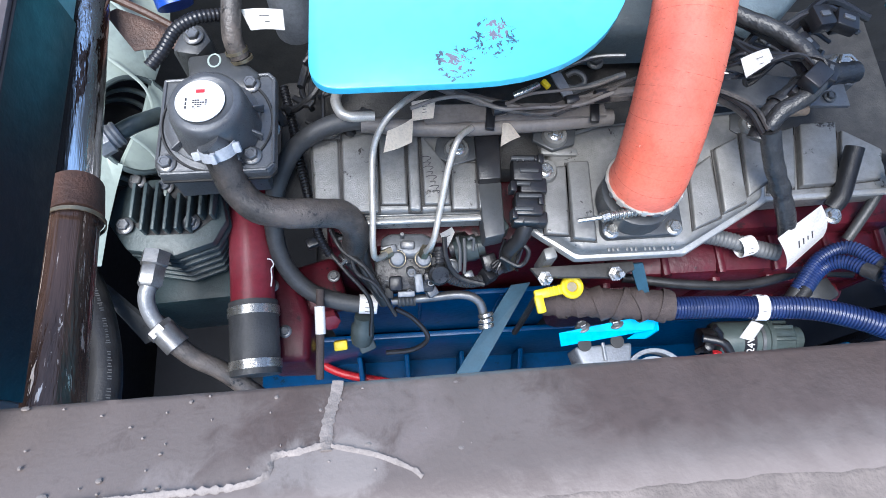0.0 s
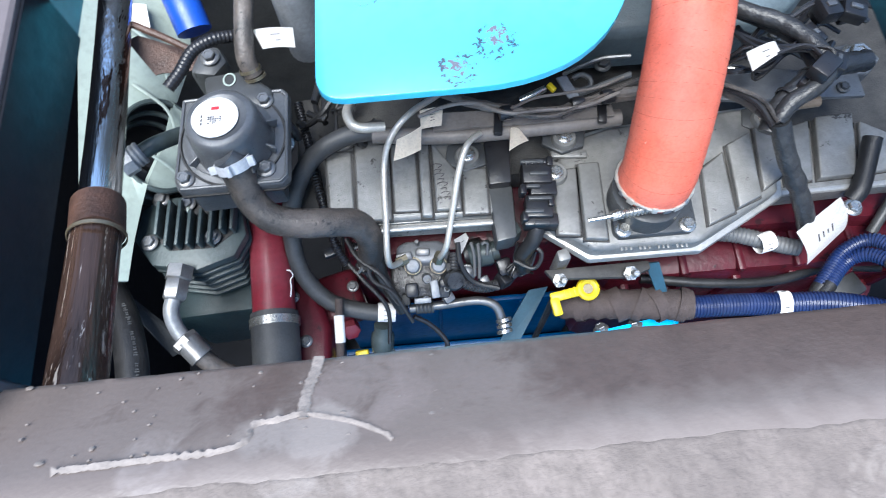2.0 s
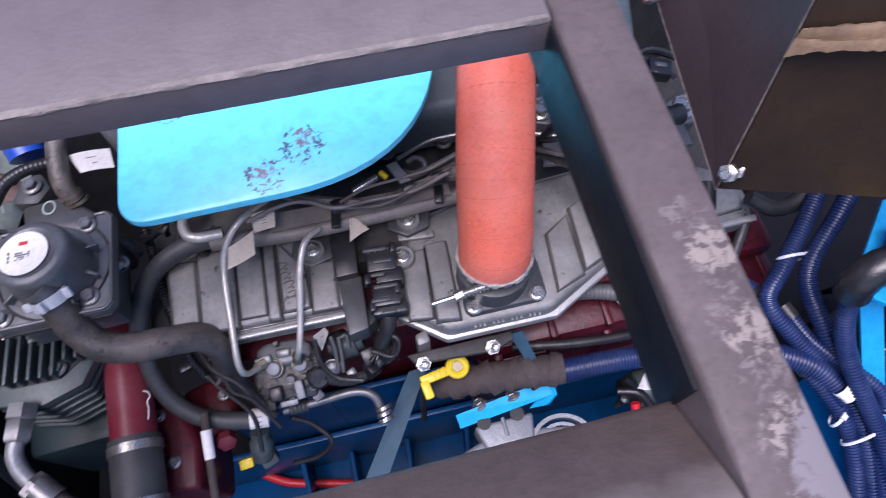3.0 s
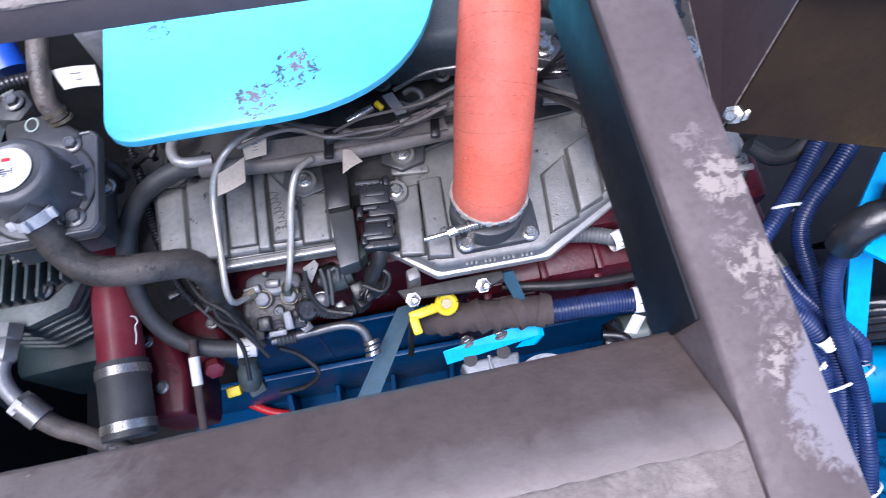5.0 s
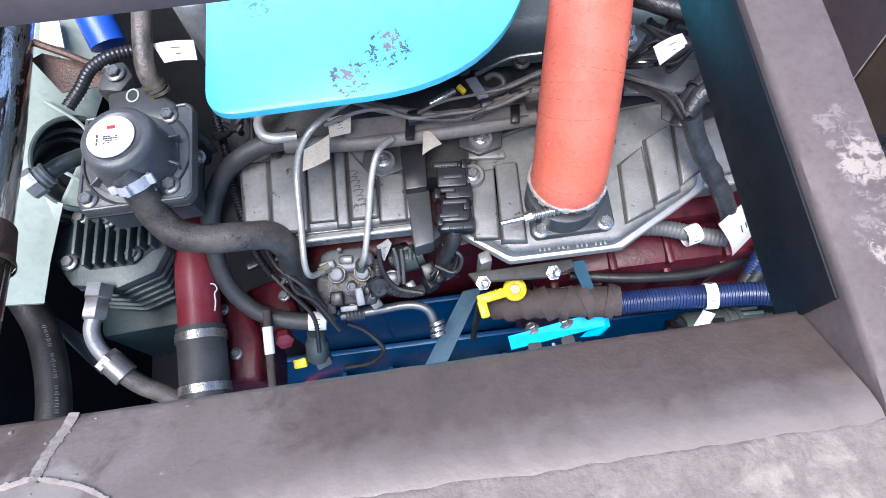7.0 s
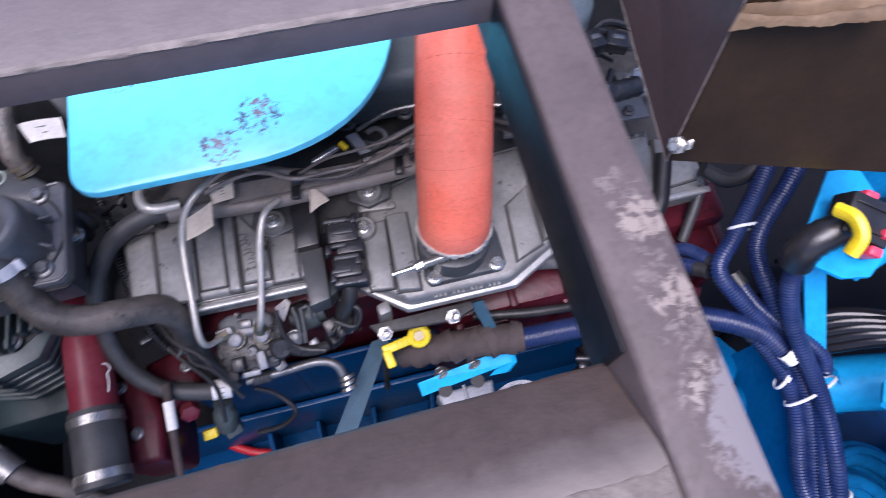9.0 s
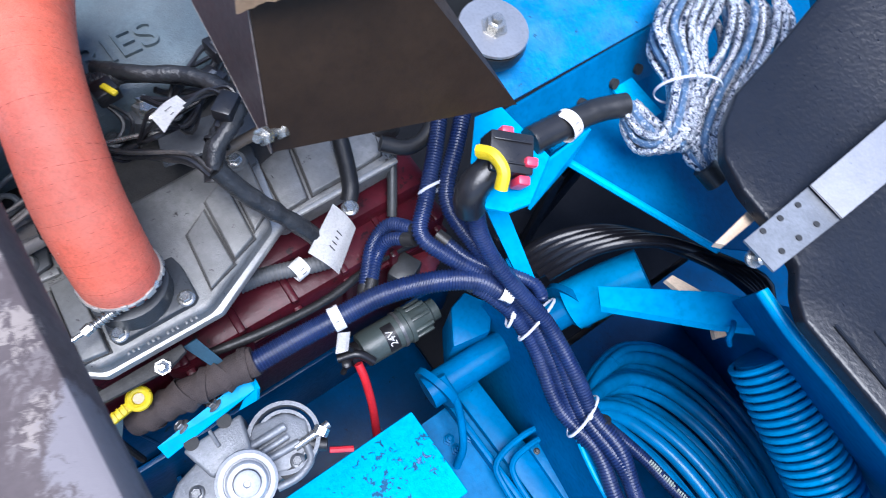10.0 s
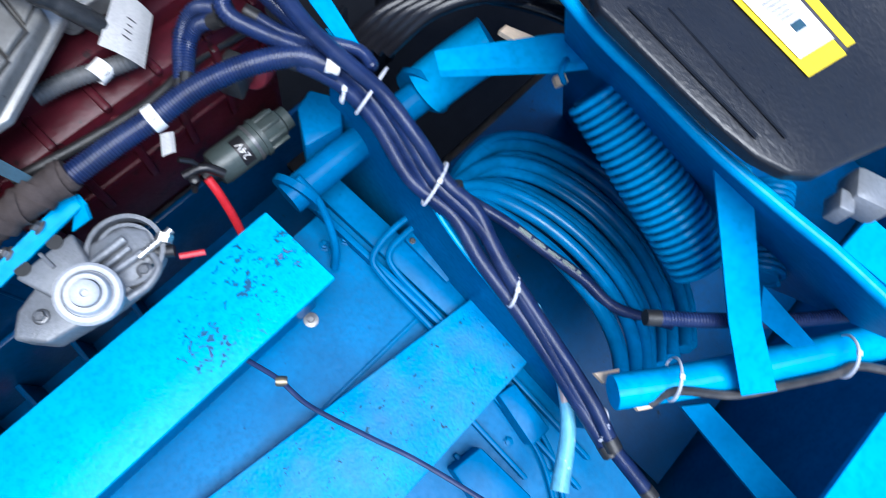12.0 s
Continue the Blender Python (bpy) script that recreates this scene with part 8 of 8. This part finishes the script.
for q in ((0.615, -0.030), (0.617, -0.052), (0.649, -0.047)):
    bm = bmesh.new()
    lathe(bm, [(0.011, 0), (0.011, 0.003), (0.0075, 0.004), (0.0075, 0.012), (0.004, 0.013), (0.004, 0.02)], (q[0], q[1], 0.600), (0, 0, 1), 6)
    single("deck_bolt", bm, M_BLUE, "blue painted hex bolt in the deck", "bolt", "deck bolts")

# thin pipes, eye bolt and cable on the deck
bm = bmesh.new()
tube(bm, [(0.795, -0.111, 0.660), (0.715, -0.100, 0.650), (0.656, -0.109, 0.640), (0.644, -0.144, 0.630), (0.642, -0.242, 0.625), (0.642, -0.312, 0.620)], 0.0058, 8, 0.008)
single("brake_pipe", bm, M_BLUE, "thin bent blue painted brake pipe on the deck", "pipe", "brake pipes")
bm = bmesh.new()
tube(bm, [(0.767, -0.125, 0.650), (0.720, -0.120, 0.645), (0.679, -0.125, 0.640), (0.667, -0.156, 0.630), (0.666, -0.246, 0.625), (0.663, -0.305, 0.620)], 0.0058, 8, 0.008)
single("brake_pipe", bm, M_BLUE, "thin bent blue painted brake pipe on the deck", "pipe", "brake pipes")
bm = bmesh.new()
lathe(bm, [(0.013, 0), (0.013, 0.003), (0.006, 0.004), (0.005, 0.012)], (0.507, -0.111, 0.600), (0, 0, 1), 16)
single("deck_fastener", bm, M_NUT, "small grey steel fastener on the blue deck", "fastener")
cbl = thing("deck_cable", "thin navy cable hanging over the blue deck", "cable", (0.431, -0.262, 0.800))
bm = bmesh.new()
tube(bm, [(0.390, -0.106, 0.740), (0.404, -0.163, 0.750), (0.409, -0.222, 0.750), (0.438, -0.314, 0.760), (0.464, -0.391, 0.760), (0.496, -0.519, 0.760)], 0.0038, 8, 0.01)
part("sheath", bm, M_BLUECOND, cbl)
bm = bmesh.new()
lathe(bm, [(0.007, -0.008), (0.008, 0), (0.007, 0.008)], (0.405, -0.168, 0.750), (0.7, -0.7, 0), 10)
part("ferrule", bm, M_BRASS, cbl)
lev = thing("hand_lever", "blue lever with worn pink-grey metal patch", "lever", (0.621, -0.539, 0.720))
bm = bmesh.new()
tube(bm, [(0.774, -0.366, 0.715), (0.729, -0.450, 0.72), (0.669, -0.527, 0.72), (0.583, -0.583, 0.72)], 0.011, 12, 0.01, lambda i, n: 0.6 + 0.8 * i / n)
part("arm", bm, M_LEVER, lev)
bm = bmesh.new()
tube(bm, [(0.716, -0.468, 0.7265), (0.690, -0.503, 0.7265)], 0.0088, 10, 0.006, flat=0.6)
part("worn_patch", bm, M_PINKMETAL, lev, "bare pinkish worn metal")
for cs, z in (([(0.495, -0.451, 0.630), (0.553, -0.461, 0.630), (0.555, -0.576, 0.630), (0.478, -0.558, 0.630)], 0.63), ([(0.636, -0.427, 0.620), (0.671, -0.435, 0.620), (0.658, -0.529, 0.620), (0.616, -0.526, 0.620)], 0.62)):
    t = thing("deck_bracket", "small blue painted bracket on the chassis deck", "bracket", cs[0], "deck brackets")
    bm = bmesh.new()
    slab(bm, cs, 0.6, z + 0.03, 0.004)
    part("block", bm, M_BLUE, t)

# ---- front left corner ----
fan = thing("fan_shroud", "greenish white plastic fan shroud with a round opening", "fan shroud", (-0.345, 0.45, 0.6))
hub, hub_axis = V(-0.3376, 0.4767, 0.9690), V(0.62, 0, 0.78)
bm = bmesh.new()
loops = ([V(p) for p in [(-0.446, 0.708, 1.041), (-0.324, 0.784, 0.947), (-0.318, 0.638, 0.941), (-0.332, 0.558, 0.952), (-0.339, 0.495, 0.959), (-0.355, 0.424, 0.971), (-0.359, 0.379, 0.975), (-0.361, 0.327, 0.976), (-0.363, 0.270, 0.978), (-0.406, 0.263, 1.012)]], [hub + frame_to(hub_axis) @ V(0.058 * math.cos(2 * math.pi * k / 40), 0.072 * math.sin(2 * math.pi * k / 40), 0) for k in range(40)])
edges = []
for loop in loops:
    vs = [bm.verts.new(p) for p in loop]
    edges += [bm.edges.new((vs[k], vs[(k + 1) % len(vs)])) for k in range(len(vs))]
sheet = bmesh.ops.triangle_fill(bm, use_beauty=True, use_dissolve=False, edges=edges)
bmesh.ops.solidify(bm, geom=[g for g in sheet["geom"] if isinstance(g, bmesh.types.BMFace)], thickness=0.005)
part("panel", bm, M_FAN, fan)
bm = bmesh.new()
rot = frame_to(hub_axis)
for sx, sz in ((1.0, 0.002), (0.97, -0.03), (0.93, -0.055)):
    tube(bm, [hub + rot @ V(0.058 * sx * math.cos(2 * math.pi * k / 30), 0.072 * sx * math.sin(2 * math.pi * k / 30), sz) for k in range(31)], 0.004, 8, 0.01)
part("opening_lip", bm, M_GREENGREY, fan, "dark green lip of the opening")
for k in range(3):
    bm = bmesh.new()
    u = V(-0.385 + 0.016 * k, 0.66 - 0.10 * k, 1.018 - 0.012 * k)
    tube(bm, [u, u + V(0.040, -0.030, -0.030), u + V(0.055, -0.085, -0.040)], 0.0024, 6, 0.01, flat=0.4)
    part("moulded_line", bm, M_FAN, fan)
pul = thing("belt_pulley", "black fan belt pulley behind the opening of the shroud", "pulley", hub - hub_axis * 0.07)
bm = bmesh.new()
lathe(bm, [(0.062, -0.075), (0.062, -0.065), (0.04, -0.060), (0.02, -0.050), (0.018, -0.040)], hub, hub_axis, 40)
part("disc", bm, M_RUBBER, pul)
bm = bmesh.new()
tube(bm, [hub + rot @ V(0.045, -0.03, -0.05), hub + rot @ V(0.03, 0.01, -0.045), hub + rot @ V(0.035, 0.05, -0.05)], 0.006, 8, 0.01)
part("belt", bm, M_HOSE, pul, "worn black belt")
lh2 = thing("return_hose", "thick black rubber hose with pale printed lettering beside the strut", "hose", (-0.370, 0.181, 0.950))
bm = bmesh.new()
hl = [(-0.430, 0.303, 0.920), (-0.402, 0.258, 0.920), (-0.377, 0.200, 0.930), (-0.362, 0.140, 0.940), (-0.357, 0.070, 0.950)]
tube(bm, hl, 0.021, 18, 0.01)
part("hose", bm, M_RUBBER, lh2)
bm = bmesh.new()
line = curve_points(hl, 0.0075)
rng = random.Random(8)
for i in range(8, len(line) - 3):
    if i % 6 == 2:
        continue
    d = (line[i + 1] - line[i]).normalized()
    out = V(0.62, -0.1, 0.77)
    out = (out - d * out.dot(d)).normalized()
    for s in (-1, 1):
        box(bm, line[i] + out * 0.0212 + d * 0.0016 * s, (0.0012, rng.uniform(0.003, 0.006), 0.0006), frame_to(out, d))
part("printed_marks", bm, M_GREYHOSE, lh2, "pale printed marks")
bm = bmesh.new()
plane_sheet(bm, [(-0.430, 0.295, 0.880), (-0.398, 0.277, 0.880), (-0.324, 0.209, 0.850), (-0.347, 0.198, 0.850)], 0.006)
single("brace_strip", bm, M_DARKGREY, "dark flat steel brace strip", "brace")
uh = thing("union_hose", "black rubber hose with a grey union fitting by the fan", "hose", (-0.316, 0.428, 1.050))
bm = bmesh.new()
tube(bm, [(-0.322, 0.411, 1.060), (-0.301, 0.424, 1.060), (-0.279, 0.448, 1.040)], 0.0105, 12, 0.008)
part("hose", bm, M_GREENGREY, uh)
bm = bmesh.new()
tube(bm, [(-0.344, 0.397, 1.060), (-0.330, 0.406, 1.060)], 0.0185, 8, 0.01)
tube(bm, [(-0.333, 0.403, 1.060), (-0.318, 0.414, 1.060)], 0.016, 12, 0.003, lambda i, n: 1 if i % 2 else 0.9)
part("union", bm, M_PUMP, uh)
bk = thing("fan_bracket", "rust-brown steel bracket above the fan", "bracket", (-0.310, 0.546, 1.080))
bm = bmesh.new()
plane_sheet(bm, [(-0.342, 0.571, 1.080), (-0.328, 0.579, 1.080), (-0.255, 0.565, 1.050), (-0.262, 0.539, 1.050), (-0.300, 0.531, 1.060), (-0.310, 0.529, 1.060)], 0.004)
part("plate", bm, M_RUST, bk)
bm = bmesh.new()
tube(bm, [(-0.327, 0.581, 1.100), (-0.286, 0.563, 1.090), (-0.251, 0.546, 1.080)], 0.005, 8, 0.01)
part("wire_edge", bm, M_RUST, bk)
bm = bmesh.new()
tube(bm, [(-0.325, 0.745, 1.020), (-0.301, 0.688, 1.020), (-0.287, 0.648, 1.000)], 0.026, 16, 0.01)
M_BLUEHOSE = mat("royal_blue_hose", (0.01, 0.06, 0.36), 0.4, var=0.12, scale=30, bump=0.1)
single("blue_hose", bm, M_BLUEHOSE, "royal blue silicone hose behind the bracket", "hose")
bm = bmesh.new()
plane_sheet(bm, [(-0.411, 0.712, 1.000), (-0.363, 0.704, 1.000), (-0.351, 0.652, 1.000), (-0.391, 0.666, 1.000)], 0.003)
single("white_plate", bm, M_WHITE, "small white plate behind the fan bracket", "plate")
bm = bmesh.new()
ribbed(bm, [(-0.264, 0.463, 1.120), (-0.249, 0.481, 1.125), (-0.233, 0.507, 1.130), (-0.210, 0.522, 1.130), (-0.183, 0.534, 1.120)], 0.0080, 0.005, 12, 0.1)
single("wiring_conduit", bm, M_PLASTIC, "black corrugated conduit stub curving over the fan bracket", "conduit")
vh = thing("vertical_hose", "dusty brown rubber hose with a wire clip", "hose", (-0.175, 0.508, 1.120))
bm = bmesh.new()
tube(bm, [(-0.167, 0.608, 1.150), (-0.169, 0.540, 1.140), (-0.172, 0.502, 1.120), (-0.167, 0.488, 1.100)], 0.0118, 14, 0.008)
part("hose", bm, M_DUSTYRUB, vh)
bm = bmesh.new()
for k in range(2):
    band(bm, V((-0.170, 0.493, 1.105)) + V(0.004 * k, -0.006 * k, -0.008 * k), (0.2, -0.5, -0.8), 0.0128, 0.004)
part("wire_clip", bm, M_BRASS, vh)
tag("hose_tag", [(-0.161, 0.532, 1.130), (-0.111, 0.531, 1.130), (-0.110, 0.509, 1.120), (-0.150, 0.510, 1.120)], "crumpled white paper tag on the wiring by the hose", 2, 0.006)
gb = thing("thermostat_housing", "dark grey cast thermostat housing with a chalk mark", "housing", (-0.240, 0.542, 1.050))
bm = bmesh.new()
slab(bm, [(-0.231, 0.492, 1.100), (-0.180, 0.498, 1.100), (-0.142, 0.465, 1.100), (-0.145, 0.441, 1.100), (-0.225, 0.448, 1.100)], 0.98, 1.10, 0.006)
part("box", bm, M_DARKGREY, gb)
bm = bmesh.new()
slab(bm, [(-0.259, 0.514, 1.080), (-0.247, 0.551, 1.080), (-0.223, 0.557, 1.080), (-0.207, 0.529, 1.080), (-0.224, 0.506, 1.080)], 0.98, 1.08, 0.008)
part("lug", bm, M_DARKGREY, gb)
bolt((-0.230, 0.533, 1.082), gb, me=BOLT_GREY, size=1.2)
bm = bmesh.new()
tube(bm, ring_path((-0.197, 0.483, 1.101), (0, 0, 1), 0.009, 20, 0.8), 0.0012, 6, 0.004, flat=0.5)
part("chalk_mark", bm, M_FAN, gb)
# dark wiring clutter behind the separator
for k in range(9):
    rng = random.Random(50 + k)
    bm = bmesh.new()
    a = V(-0.135 + 0.008 * k, 0.455 + 0.018 * (k % 4), 1.0)
    pts = [a]
    for j in range(4):
        a = a + V(rng.uniform(-0.02, 0.025), rng.uniform(-0.02, 0.04), rng.uniform(-0.015, 0.02))
        pts.append(a)
    tube(bm, pts, rng.uniform(0.003, 0.006), 8, 0.006)
    single("loose_lead", bm, M_RUBBER if k % 3 else M_GREYCOND, "black wiring lead tangled behind the separator", "wiring", "wiring leads")
# cover darkened in colour for the deep gap under the leads
bm = bmesh.new()
box(bm, (-0.09, 0.46, 0.90), (0.12, 0.20, 0.08), bevel=0.01)
single("front_cover", bm, M_GRIMESHADE, "dark grey front engine cover under the leads", "cover")
bm = bmesh.new()
lathe(bm, [(0.012, 0), (0.012, 0.002), (0.009, 0.003), (0.006, 0.012)], (-0.141, 0.420, 1.040), (0, 0, 1), 12)
single("cover_bolt", bm, M_STEEL, "steel bolt with washer in the front cover", "bolt")
bm = bmesh.new()
lathe(bm, [(0.03, -0.1), (0.03, 0.02), (0.026, 0.03)], (-0.116, 0.607, 1.100), (0, 0, 1), 20)
single("expansion_neck", bm, M_PUMP, "pale grey round neck beside the cyan lid", "neck")

# wiring above the right of the engine
for k in range(4):
    rng = random.Random(80 + k)
    bm = bmesh.new()
    a = V((0.454, 0.436, 1.080)) + V(rng.uniform(0, 0.02), rng.uniform(-0.02, 0.1), 0)
    pts = [a]
    for j in range(4):
        a = a + V(rng.uniform(0.01, 0.06), rng.uniform(-0.03, 0.04), rng.uniform(-0.012, 0.016))
        pts.append(a)
    tube(bm, pts, rng.uniform(0.0025, 0.006), 8, 0.006)
    single("loose_lead", bm, M_PLASTIC, "black wiring lead lying over the rear of the engine", "wiring", "wiring leads")
bm = bmesh.new()
box(bm, (0.569, 0.517, 1.100), (0.03, 0.022, 0.02), turn(0, 0, 10), 0.003)
box(bm, (0.594, 0.512, 1.100), (0.022, 0.02, 0.018), turn(0, 0, 10), 0.003)
single("plug_connector", bm, M_PLASTIC, "black multi-pin plug on the engine loom", "connector")

# ---- walls added round the bay to keep sky light out ----
bd = thing("light_blocking_wall", "added walls round the engine bay that block sky light", "bodywork", (0.2, 1.0, 0.2), kind="structure")
bm = bmesh.new()
box(bm, (0.65, 1.04, 0.74), (2.6, 0.02, 1.48))
part("rear_wall", bm, M_DARKGREY, bd)
bm = bmesh.new()
box(bm, (-0.64, 0.06, 0.74), (0.02, 1.94, 1.48))
part("front_wall", bm, M_SATIN, bd)
bm = bmesh.new()
box(bm, (0.65, -0.93, 0.45), (2.6, 0.02, 0.90))
part("outer_blocker", bm, M_BLUE, bd, "added blue wall that blocks light from the outer side")
bm = bmesh.new()
box(bm, (1.96, 0.06, 0.45), (0.02, 1.94, 0.90))
part("end_blocker", bm, M_BLUE, bd, "added blue wall that blocks light from the far end")
# Black sheets added in place of the shaded depth under the bay.
bm = bmesh.new()
box(bm, (-0.41, 0.35, 0.12), (0.40, 1.3, 0.02))
part("void_backing", bm, M_SATIN, bd)
bm = bmesh.new()
box(bm, (1.35, 0.52, 0.24), (1.2, 1.02, 0.02))
part("void_backing", bm, M_SATIN, bd)
for k in range(4):
    bm = bmesh.new()
    box(bm, (0.86 + 0.13 * k, 0.16 + 0.05 * k, 0.55), (0.05, 0.012, 0.5), turn(6 * k - 8, 4, 20 - 9 * k), 0.003)
    part("stay", bm, M_SATIN, bd, "black painted steel stay")
bm = bmesh.new()
box(bm, (-0.21, -0.065, 1.035), (0.03, 0.03, 0.87))
part("post", bm, M_BEAM, bd, "brown steel post carrying the hatch frame")
bm = bmesh.new()
box(bm, (0.45, 0.457, 1.50), (0.30, 0.03, 0.05))
part("cross_rail", bm, M_BEAM, bd)
